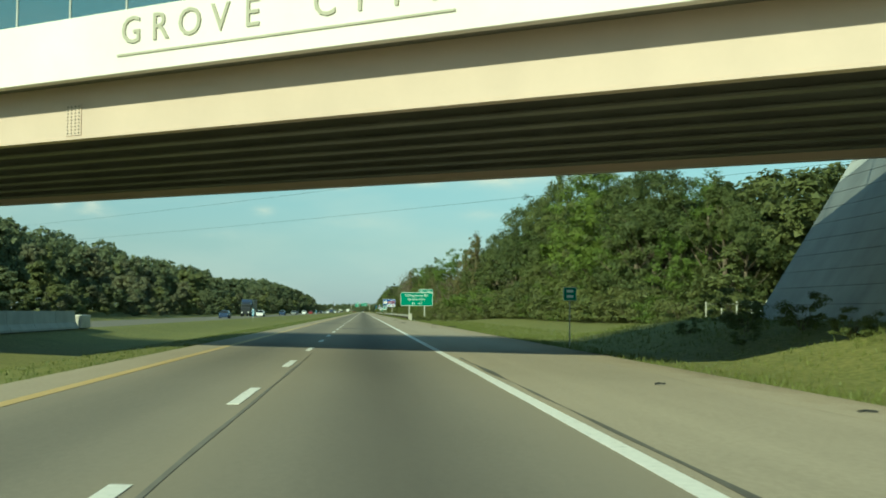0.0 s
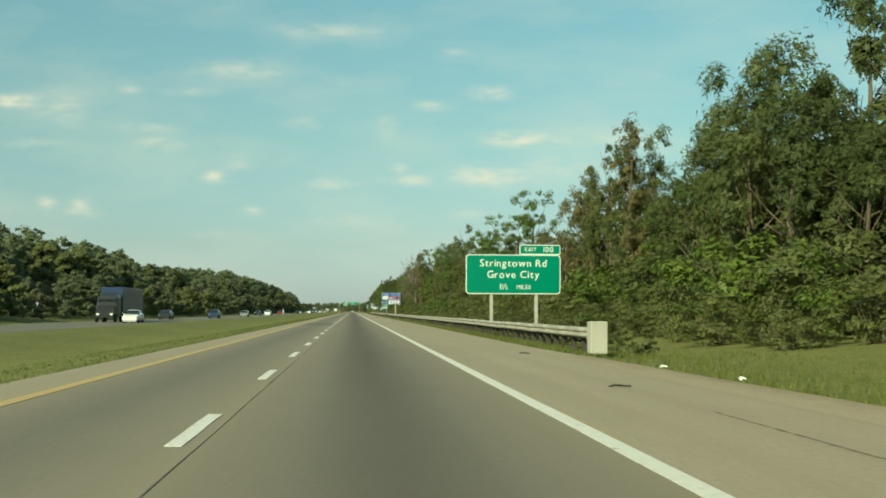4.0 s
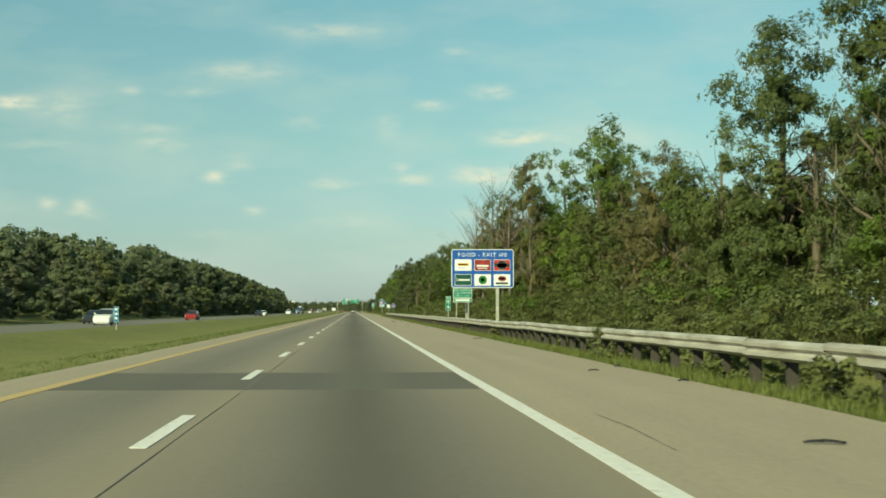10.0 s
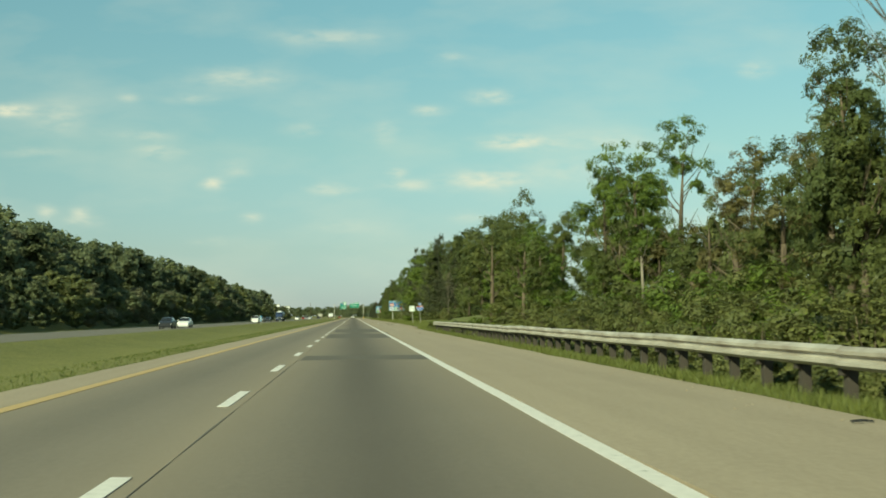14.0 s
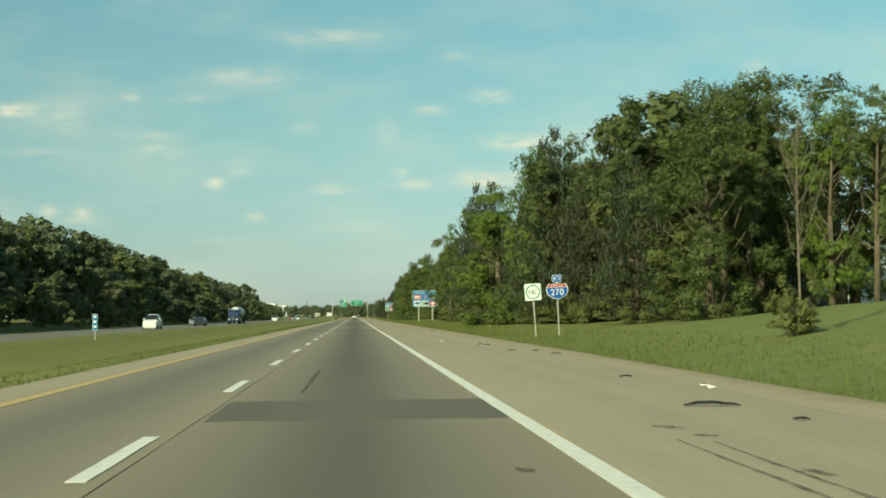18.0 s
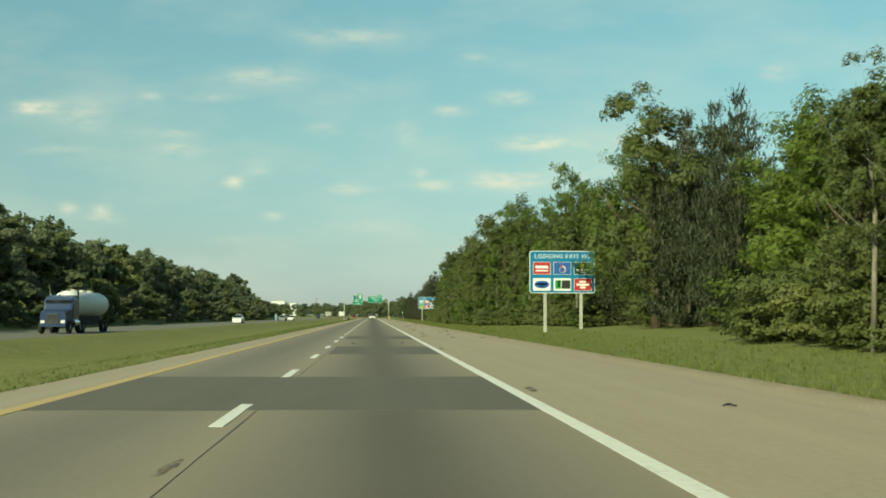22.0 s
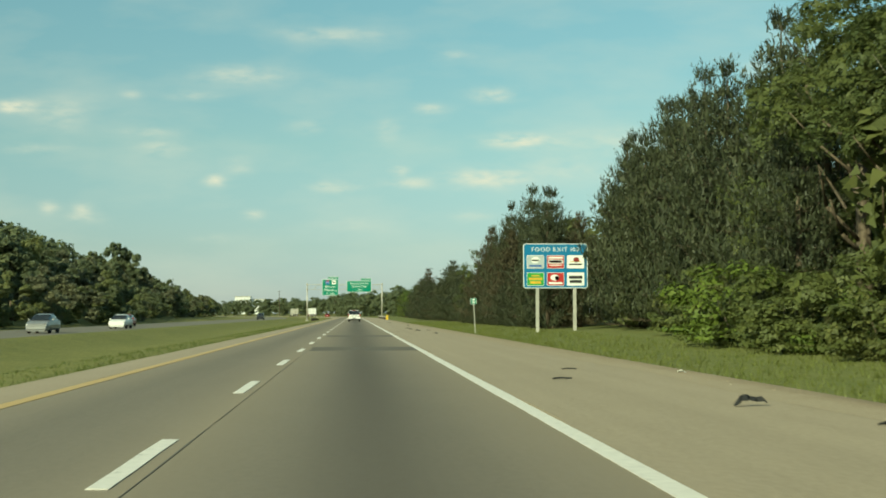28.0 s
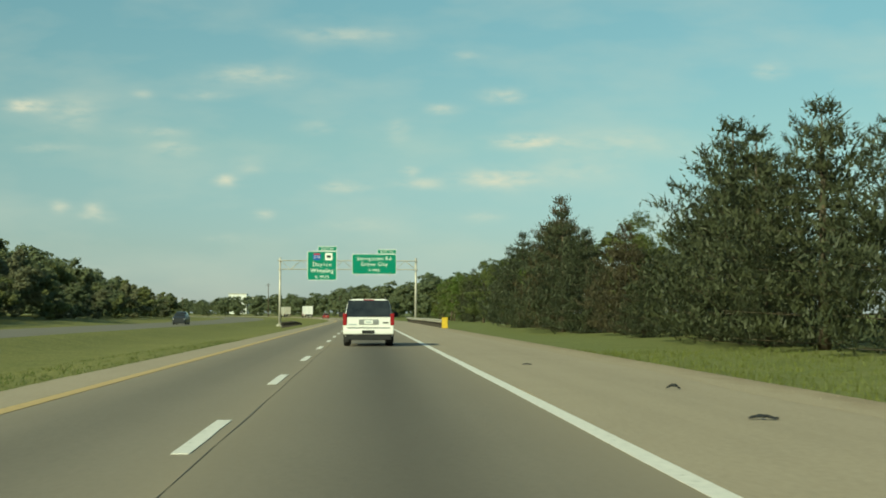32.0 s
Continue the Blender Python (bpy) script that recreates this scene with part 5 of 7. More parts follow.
def patch(y0, y1, x0, x1, k):
    rng = np.random.default_rng(200 + k)
    n = 8
    edge = []
    for a, b in (((x0, y0), (x1, y0)), ((x1, y0), (x1, y1)), ((x1, y1), (x0, y1)), ((x0, y1), (x0, y0))):
        for i in range(n):
            t = i / n
            edge.append((a[0] + (b[0] - a[0]) * t + rng.normal(0, 0.02), a[1] + (b[1] - a[1]) * t + rng.normal(0, 0.05)))
    m = len(edge)
    v = [(x, y, 0.004) for x, y in edge] + [(x, y, -0.02) for x, y in edge]
    f = [tuple(range(m))] + [(i, i + m, (i + 1) % m + m, (i + 1) % m) for i in range(m)]
    ob = new("road_patch", mesh_of("road_patch", v, f, M_PATCH))
    tagged(ob, "darker asphalt patch laid across the worn lane", "road patch", kind="structure")


for k, (a, b, c, d) in enumerate(PATCHES):
    patch(a, b, c, d, k)


def stain_material(name, c):
    """A thin dark film, broken up so that the pavement shows through it."""
    mat = plain(name, c, 0.8, 0, 0.3, 4)
    nt = mat.node_tree
    clear = nt.nodes.new("ShaderNodeBsdfTransparent")
    mx = nt.nodes.new("ShaderNodeMixShader")
    nt.links.new(ramp(nt, fuzz(nt, 7, 5, (1.5, 0.5, 1)), [(0.36, (0.12, 0.12, 0.12)), (0.62, (0.62, 0.62, 0.62))]), mx.inputs[0])
    nt.links.new(clear.outputs[0], mx.inputs[1])
    nt.links.new(nt.nodes["Principled BSDF"].outputs[0], mx.inputs[2])
    nt.links.new(mx.outputs[0], nt.nodes["Material Output"].inputs["Surface"])
    return mat


M_STAIN = stain_material("stained_asphalt", (0.085, 0.075, 0.06))


def seam(x, y0, y1, k):
    """A ragged broken edge of tar beside the white line."""
    strip("trim_crack", x, x + 0.06, 0.005, M_TAR, "ragged dark crack along the pavement joint", "pavement crack", y0=y0, y1=y1, thick=0.004, wander=0.09, step=0.2, seed=k)


def smear(points, w, material, label, k):
    """A thin dark mark through the given places, ragged at its sides and tapering out."""
    rng = np.random.default_rng(700 + k)
    ys = np.linspace(points[0][1], points[-1][1], max(6, int(abs(points[-1][1] - points[0][1]) / 0.3)))
    order = sorted((y, x) for x, y in points)
    v, f = [], []
    n = len(ys)
    for i, y in enumerate(ys):
        x = line(order, float(y))
        h = w * (0.25 + 0.75 * math.sin(math.pi * (i + 0.6) / (n + 0.2))) / 2
        a, b = x - h * rng.uniform(0.4, 1.3), x + h * rng.uniform(0.4, 1.3)
        v += [(a, y, 0.0015), (a, y, 0.0045), (b, y, 0.0045), (b, y, 0.0015)]
    for i in range(n - 1):
        q = i * 4
        for e in range(3):
            f.append((q + e, q + e + 4, q + e + 5, q + e + 1))
    ob = new("trim_mark", mesh_of("trim_mark", v, f, material))
    tagged(ob, label, "road stain", kind="structure")


MARKS_A = [([(5.06, 692), (5.05, 690), (5.06, 688), (5.1, 684)], 0.06), ([(5.35, 691.7), (5.33, 689.8), (5.34, 688), (5.38, 684)], 0.06), ([(5.22, 693.5), (5.4, 693.1)], 0.3), ([(5.37, 692.4), (5.5, 692.2)], 0.2),
           ([(5.43, 689.5), (5.5, 689.1)], 0.16), ([(3.31, 689.9), (3.34, 689.6)], 0.14), ([(0.1, 842.4), (0.06, 841.2)], 0.1), ([(4.25, 852), (4.3, 853.4)], 0.2),
           ([(1.45, 642), (1.5, 650), (1.55, 657)], 0.07), ([(2.4, 640), (2.38, 649)], 0.05), ([(1.2, 700), (1.25, 709)], 0.1)]
MARKS_B = [([(4.6, 385.8), (4.68, 388), (4.64, 390)], 0.035), ([(5.68, 124.8), (5.71, 127), (5.68, 128.8), (5.76, 132.1), (5.89, 138.8), (5.93, 149), (5.9, 166)], 0.1), ([(5.33, 127.3), (5.31, 129.3), (5.46, 134.3), (5.58, 146), (5.5, 158)], 0.07), ([(5.3, 954), (5.38, 947), (5.04, 938), (4.25, 929)], 0.11),
           ([(5.2, 955.6), (5.32, 953)], 0.12), ([(4.34, 804.5), (4.26, 805.3)], 0.2), ([(-0.02, 773), (0.0, 774.2)], 0.22), ([(0.24, 804), (0.3, 805), (0.38, 806.2)], 0.14),
           ([(6.1, 777.9), (6.5, 776.9), (7.1, 776.2)], 0.2), ([(0.12, 1113), (0.02, 1113.4)], 0.12), ([(4.65, 1152), (4.7, 1150.5), (4.73, 1149)], 0.05)]
for k, (pts, w) in enumerate(MARKS_A + MARKS_B):
    smear(pts, w, M_STAIN, "faint dark tyre mark on the worn pavement", k)
CRACKS = [([(4.13, 617.4), (4.2, 618.5), (4.16, 622.8)], 0.16), ([(4.06, 611.5), (4.05, 613.4)], 0.06), ([(4.14, 655), (4.16, 662)], 0.07), ([(4.1, 802.2), (4.12, 803.4)], 0.07), ([(4.12, 785), (4.13, 790)], 0.08),
          ([(4.18, 878.2), (4.22, 880)], 0.16), ([(4.2, 780), (4.22, 796)], 0.04)]
for k, (pts, w) in enumerate(CRACKS, 40):
    smear(pts, w, M_TAR, "ragged dark crack beside the white edge line", k)
seam(4.16, 3, 34, 3)


def scrap(x, y, ln, wd, hgt, turn, k, material):
    """A torn curl of tyre tread or a flat bit of litter."""
    rng = np.random.default_rng(500 + k)
    n = 9
    v, f = [], []
    for i in range(n):
        t = i / (n - 1)
        lift = hgt * abs(math.sin(t * math.pi * rng.uniform(0.8, 1.3))) + 0.012
        w = wd * (0.35 + 0.6 * math.sin(t * 3.1)) * rng.uniform(0.35, 1.5)
        bow = 0.12 * ln * math.sin(t * 3) + rng.normal(0, 0.02)
        for s in (-1, 1):
            v += [((t - 0.5) * ln, bow + s * w, lift * (1 if s > 0 else 0.55)), ((t - 0.5) * ln, bow + s * w, lift * (1 if s > 0 else 0.55) + 0.015)]
    for i in range(n - 1):
        a, b = i * 4, i * 4 + 4
        f += [(a + 1, b + 1, b + 3, a + 3), (a, a + 2, b + 2, b), (a, b, b + 1, a + 1), (a + 2, a + 3, b + 3, b + 2)]
    f += [(0, 1, 3, 2), (n * 4 - 4, n * 4 - 2, n * 4 - 1, n * 4 - 3)]
    ob = new("tyre_scrap" if material is M_BLACK else "litter", mesh_of("scrap", v, f, material))
    tagged(ob, "torn curl of black tyre tread on the shoulder" if material is M_BLACK else "small pale scrap of litter on the shoulder", "debris", "roadside debris")
    ob.matrix_basis = Matrix.Translation((x, y, 0.0)) @ pose(0, 0, 0, 0, 0, turn)


# torn tread on the shoulder, stretch by stretch: x, y, length, width, height
SCRAPS_A = [(7.8, 15.6, 0.32, 0.06, 0.02), (6.6, 21.5, 0.3, 0.06, 0.03), (8.55, 100.5, 1.0, 0.06, 0.12), (7.0, 98.2, 0.5, 0.05, 0.02), (8.0, 115, 0.7, 0.1, 0.07), (6.0, 137, 0.6, 0.06, 0.06), (5.8, 171, 0.5, 0.07, 0.03),
            (6.4, 187, 0.4, 0.07, 0.03), (6.2, 297, 0.5, 0.06, 0.03), (6.83, 315.3, 0.2, 0.07, 0.03), (6.9, 359, 0.5, 0.05, 0.02), (6.6, 365, 0.55, 0.05, 0.02), (5.8, 371, 0.5, 0.07, 0.02),
            (6.06, 386.3, 0.5, 0.05, 0.02), (7.4, 396.5, 0.25, 0.06, 0.03), (6.6, 400.4, 0.3, 0.03, 0.02), (7.4, 402, 0.2, 0.07, 0.04), (7.1, 429.7, 0.6, 0.06, 0.02)]
SCRAPS_B = [(7.02, 467.2, 0.3, 0.05, 0.02), (6.18, 480, 0.5, 0.06, 0.02), (6.95, 511.5, 0.4, 0.06, 0.03), (6.1, 512, 0.5, 0.06, 0.03), (7.2, 540, 0.4, 0.06, 0.02), (6.2, 613.6, 0.16, 0.04, 0.02),
            (7.8, 653.4, 0.22, 0.07, 0.05), (8.5, 672, 0.3, 0.08, 0.06), (6.95, 693.9, 0.24, 0.06, 0.02), (6.58, 696.2, 0.95, 0.13, 0.05), (7.64, 700.5, 0.12, 0.05, 0.05), (7.08, 703.9, 0.32, 0.05, 0.03),
            (8.0, 718.3, 0.4, 0.06, 0.04), (7.9, 722, 0.3, 0.06, 0.03), (7.13, 722.2, 0.36, 0.09, 0.04), (7.22, 730.9, 0.35, 0.08, 0.03), (7.0, 731.4, 0.24, 0.05, 0.05)]
SCRAPS_C = [(7.68, 775.9, 0.3, 0.07, 0.09), (7.9, 777.3, 0.2, 0.05, 0.02), (5.6, 777.6, 0.22, 0.06, 0.03), (7.6, 788, 0.16, 0.05, 0.03), (8.0, 797.7, 0.5, 0.05, 0.02), (7.64, 808.6, 0.3, 0.09, 0.02),
            (7.27, 820, 0.1, 0.05, 0.03), (7.06, 821.6, 0.5, 0.05, 0.02), (6.65, 840, 0.3, 0.06, 0.03), (6.4, 848.5, 0.26, 0.05, 0.03), (0.87, 886.8, 0.2, 0.05, 0.01), (2.99, 887.8, 0.18, 0.05, 0.01),
            (8.5, 900.4, 0.36, 0.09, 0.04), (7.6, 901.4, 0.3, 0.05, 0.02), (6.05, 902, 0.36, 0.09, 0.04), (4.7, 907, 0.45, 0.09, 0.03), (6.45, 913, 0.3, 0.06, 0.03)]
SCRAPS_D = [(8.79, 914.7, 0.2, 0.05, 0.16), (5.1, 920.3, 0.18, 0.05, 0.03), (6.4, 921.9, 0.26, 0.05, 0.03), (8.2, 926.5, 0.16, 0.05, 0.03), (7.9, 928.3, 0.22, 0.06, 0.06), (7.35, 930, 0.3, 0.05, 0.02),
            (7.7, 937.2, 0.8, 0.06, 0.03), (7.6, 960.7, 0.4, 0.03, 0.02), (8.6, 961.7, 0.2, 0.08, 0.05), (4.9, 963.1, 0.26, 0.06, 0.05), (6.8, 964.3, 0.26, 0.05, 0.05), (8.7, 971, 0.2, 0.08, 0.05),
            (5.5, 974.6, 0.2, 0.05, 0.02), (8.3, 978, 0.35, 0.06, 0.04), (5.9, 982.8, 1.4, 0.08, 0.04), (7.5, 1006, 0.7, 0.06, 0.03), (7.2, 1072, 0.55, 0.06, 0.05)]
SCRAPS_E = [(6.12, 1164.3, 0.5, 0.03, 0.02), (7.4, 1076, 0.5, 0.05, 0.03), (6.8, 1079, 0.62, 0.14, 0.16), (5.5, 1086, 0.5, 0.07, 0.02), (6.3, 1090, 0.45, 0.05, 0.02), (6.6, 1140, 0.35, 0.12, 0.07), (6.02, 1150.4, 0.55, 0.16, 0.14),
            (6.97, 1154.7, 0.4, 0.03, 0.02), (6.0, 1160.4, 0.22, 0.08, 0.08), (6.07, 1169, 0.5, 0.05, 0.02), (7.0, 1190, 0.4, 0.1, 0.05), (6.1, 1230, 0.45, 0.16, 0.04), (6.5, 1236, 0.3, 0.08, 0.08),
            (5.4, 1246, 0.3, 0.05, 0.02)]
for k, (x, y, ln, wd, hgt) in enumerate(SCRAPS_A + SCRAPS_B + SCRAPS_C + SCRAPS_D + SCRAPS_E):
    scrap(x, y, ln * 0.75, wd * 0.42, hgt * 0.8, (k * 47) % 50 - 25, k, M_BLACK)
for k, (x, y) in enumerate(((8.2, 178), (8.4, 173), (7.3, 517), (7.6, 700), (5.9, 738), (8.2, 1088), (8.3, 1066))):
    scrap(x, y, 0.16, 0.06, 0.05, k * 30, 90 + k, M_SIGNWHITE)

# ---- guard rails ----


def rail_mesh(ln):
    """One length of corrugated beam, along y, its face towards the road."""
    prof = [(0.0, 0.0), (-0.035, 0.02), (-0.085, 0.055), (-0.085, 0.105), (-0.02, 0.135), (-0.02, 0.175), (-0.085, 0.205), (-0.085, 0.255), (-0.035, 0.29), (0.0, 0.31)]
    back = [(x + 0.012, z) for x, z in reversed(prof)]
    ring = prof + back
    n = len(ring)
    v = [(x, y, z) for y in (0.0, ln + 0.02) for x, z in ring]
    f = [(i, (i + 1) % n, (i + 1) % n + n, i + n) for i in range(n)] + [tuple(range(n)), tuple(range(2 * n - 1, n - 1, -1))]
    return mesh_of("beam", v, f, M_RAIL)


beam_data = rail_mesh(3.6)
bm_ = bmesh.new()
box(bm_, 0.10, 0.25, -0.09, 0.09, -1.2, 0.70, 0.008)
box(bm_, 0.012, 0.11, -0.075, 0.075, 0.36, 0.72, 0.008)
post_data = bpy.data.meshes.new("post")
bm_.to_mesh(post_data)
bm_.free()
post_data.materials.append(M_POST)
bm_ = bmesh.new()
bmesh.ops.create_uvsphere(bm_, u_segments=8, v_segments=4, radius=0.022, matrix=Matrix.Diagonal((0.5, 1, 1, 1)))
bolt_data = bpy.data.meshes.new("bolt")
bm_.to_mesh(bolt_data)
bm_.free()
bolt_data.materials.append(M_STEEL)


def guard_rail(x, y0, y1, label, face=1, end_box=None, turned=True, z=0.0):
    r = thing("guard_rail", label, "guard rail", Matrix.Translation((x, y0, z)) @ (pose(0, 0, 0) if face > 0 else pose(0, 0, 0, 0, 0, 0)))
    n = int((y1 - y0) / 3.6)
    rng = np.random.default_rng(int(y0))
    at = Vector((0, 0, 0.44))
    for k in range(n):
        # a turned end swings away from the road and dips to the ground
        last = max(0, k - n + 4) if turned else 0
        turn = pose(0, 0, 0, float(rng.normal(0, 0.12)) - (0, 0.4, 1.6, 4.2, 5.4)[last], 0, float(rng.normal(0, 0.12)) - 2.2 * last)
        put("beam", beam_data, r, m=Matrix.Translation(at + Vector((0, 0, float(rng.normal(0, 0.006))))) @ turn)
        way = turn.to_3x3() @ Vector((0, 3.6, 0))
        for j in range(2):
            p = at + way * (j * 0.5 + 0.05)
            put("post", post_data, r, m=Matrix.Translation((p.x, p.y, p.z - 0.44 + float(rng.normal(0, 0.012)))) @ pose(0, 0, 0, 0, float(rng.normal(0, 1.2)), 0))
        at = at + way
        if not last:
            at.x, at.z = at.x * 0.6, 0.44 + (at.z - 0.44) * 0.6
    if end_box:
        part("end_box", boxed(-0.12, 0.36, -0.6, -0.02, 0.02, 0.93, bevel=0.03), end_box, r, "flat-faced rail end block")
        part("end_shoe", boxed(-0.07, 0.06, -0.06, 0.35, 0.40, 0.78, bevel=0.02), M_STEEL, r)
    return r


guard_rail(8.3, 187.0, 641.0, "long weathered steel guard rail on dark posts", end_box=M_CONCRETE)
M_ENDYELLOW = plain("rail_end_yellow", (0.62, 0.42, 0.04), 0.6)
guard_rail(8.2, 1325.0, 1420.0, "steel guard rail with a yellow end block", end_box=M_ENDYELLOW, turned=False)
guard_rail(-8.6, 1375.0, 1412.0, "short steel guard rail in the median", end_box=None, z=ground_z(-8.6, 1390))

# ---- signs ----


def rounded(w, h, r, depth, seg=5):
    """A flat plate in x and z with rounded corners, its face at y = 0."""
    bm = bmesh.new()
    pts = []
    for cx, cz, a0 in ((w / 2 - r, h / 2 - r, 0), (-w / 2 + r, h / 2 - r, 90), (-w / 2 + r, -h / 2 + r, 180), (w / 2 - r, -h / 2 + r, 270)):
        for i in range(seg + 1):
            a = radians(a0 + 90 * i / seg)
            pts.append((cx + r * math.cos(a), cz + r * math.sin(a)))
    front = [bm.verts.new((x, 0, z)) for x, z in pts]
    back = [bm.verts.new((x, depth, z)) for x, z in pts]
    bm.faces.new(front)
    bm.faces.new(list(reversed(back)))
    for i in range(len(pts)):
        j = (i + 1) % len(pts)
        bm.faces.new((front[i], back[i], back[j], front[j]))
    bmesh.ops.recalc_face_normals(bm, faces=bm.faces)
    return bm


def panel(parent, name, x, z, w, h, face, edge=0.05, r=0.12, y=0.0, label=""):
    """A sign face with its pale border."""
    p = part(name, rounded(w, h, r, 0.03), M_SIGNWHITE, parent, label, Matrix.Translation((x, y, z)))
    part("face", rounded(w - 2 * edge, h - 2 * edge, max(0.02, r - edge), 0.008), face, p, "", Matrix.Translation((0, -0.006, 0)))
    return p


def words(parent, text, x, z, size, material=None, y=-0.012, spacing=1.05):
    """A line of lettering, each letter a part of its own."""
    glyphs, at = [], 0.0
    for ch in text:
        if ch == " ":
            at += size * 0.36
            continue
        ob = put("letter", glyph(ch, material or M_SIGNWHITE), parent)
        co = [v.co.x * size for v in ob.data.vertices]
        glyphs.append((ob, at - min(co)))
        at += max(co) - min(co) + size * 0.11 * spacing ** 3
    for ob, o in glyphs:
        ob.matrix_basis = Matrix.Translation((x - (at - size * 0.11 * spacing ** 3) / 2 + o, y, z)) @ pose(0, 0, 0, 90) @ Matrix.Diagonal((size, size, 0.4, 1))


def bars(parent, x, z, w, h, material, y=-0.012):
    part("bar", boxed(x - w / 2, x + w / 2, y - 0.002, y + 0.002, z - h / 2, z + h / 2), material, parent, "plain bar in place of small writing")


def legs(parent, xs, top, foot, size=0.14):
    for x in xs:
        bm = bmesh.new()
        box(bm, x - size / 2, x + size / 2, 0.05, 0.05 + size * 0.12, foot, top)
        box(bm, x - size / 2, x + size / 2, 0.05 + size * 0.88, 0.05 + size, foot, top)
        box(bm, x - size * 0.08, x + size * 0.08, 0.05 + size * 0.12, 0.05 + size * 0.88, foot, top)
        part("post", bm, M_SIGNPOST, parent, "grey steel sign post")


def guide_sign():
    w, h = 5.6, 2.32
    s = thing("guide_sign", "large green exit guide sign on two steel posts behind the rail", "road sign", Matrix.Translation((11.0, 226.5, 0)))
    z = 3.38
    p = panel(s, "panel", 0, z, w, h, M_GREEN, 0.05, 0.22)
    words(p, "Stringtown Rd", 0, 0.64, 0.6)
    words(p, "Grove City", 0, -0.03, 0.6)
    words(p, "1½", -0.55, -0.74, 0.5)
    words(p, "MILES", 0.62, -0.76, 0.34)
    t = panel(s, "exit_tab", 1.58, z + h / 2 + 0.30, 2.42, 0.58, M_GREEN, 0.045, 0.1)
    words(t, "EXIT", -0.55, 0, 0.32)
    words(t, "100", 0.5, 0, 0.46)
    legs(s, (-1.28, 1.37), z + 0.9, ground_z(11, 226.5) - 0.2, 0.18)


def logo(parent, x, z, w, h, base, shapes):
    """A small service plate: a coloured ground with plain shapes on it."""
    q = part("plate", rounded(w, h, 0.05, 0.012), M_SIGNWHITE, parent, "service plate", Matrix.Translation((x, -0.02, z)))
    part("ground", rounded(w - 0.05, h - 0.05, 0.04, 0.006), base, q, "", Matrix.Translation((0, -0.004, 0)))
    for kind, sx, sz, sw, sh, m in shapes:
        y = -0.008
        if kind == "disc":
            bm = bmesh.new()
            bmesh.ops.create_cone(bm, cap_ends=True, segments=20, radius1=0.5, radius2=0.5, depth=0.004, matrix=pose(0, 0, 0, 90))
            part("mark", bm, m, q, "", Matrix.Translation((sx, y, sz)) @ Matrix.Diagonal((sw, 1, sh, 1)))
        elif kind == "ring":
            bm = bmesh.new()
            for i in range(20):
                a, b = i * math.pi / 10, (i + 1) * math.pi / 10
                vs = [bm.verts.new((r * math.cos(c), 0, r * math.sin(c))) for r, c in ((0.5, a), (0.5, b), (0.38, b), (0.38, a))]
                bm.faces.new(vs)
            part("mark", bm, m, q, "", Matrix.Translation((sx, y - 0.002, sz)) @ Matrix.Diagonal((sw, 1, sh, 1)))
        else:
            part("mark", boxed(sx - sw / 2, sx + sw / 2, y - 0.002, y + 0.002, sz - sh / 2, sz + sh / 2), m, q)


M_INK = plain("dark_ink", (0.03, 0.03, 0.03), 0.6)
M_MAROON = plain("maroon_print", (0.25, 0.03, 0.025), 0.5)
M_DKGREEN = plain("dark_green_print", (0.01, 0.07, 0.045), 0.5)
M_LTGREEN = plain("bright_green_print", (0.05, 0.33, 0.06), 0.5)
M_GOLD = plain("gold_print", (0.65, 0.4, 0.05), 0.5)
M_NAVY = plain("mid_blue_print", (0.03, 0.11, 0.36), 0.5)
M_GREY = plain("grey_print", (0.42, 0.47, 0.48), 0.5)


def service_sign(x0, x1, z0, z1, y, title, face, posts, plates, label):
    w, h = x1 - x0, z1 - z0
    s = thing("service_sign", label, "road sign", Matrix.Translation(((x0 + x1) / 2, y, 0)))
    p = panel(s, "panel", 0, (z0 + z1) / 2, w, h, face, 0.045, 0.18)
    words(p, title, 0, h / 2 - 0.40, 0.40, spacing=1.22)
    for i in range(6):
        col, row = i % 3, i // 3
        base, shapes = plates[i]
        logo(p, (col - 1) * w * 0.312, (0.10 if row == 0 else -0.285) * h - 0.03, w * 0.268, h * 0.295, base, shapes)
    for f in posts:
        x = (f - 0.5) * w
        legs(s, (x,), z0 + 0.5, ground_z((x0 + x1) / 2 + x, y) - 0.2, 0.2)


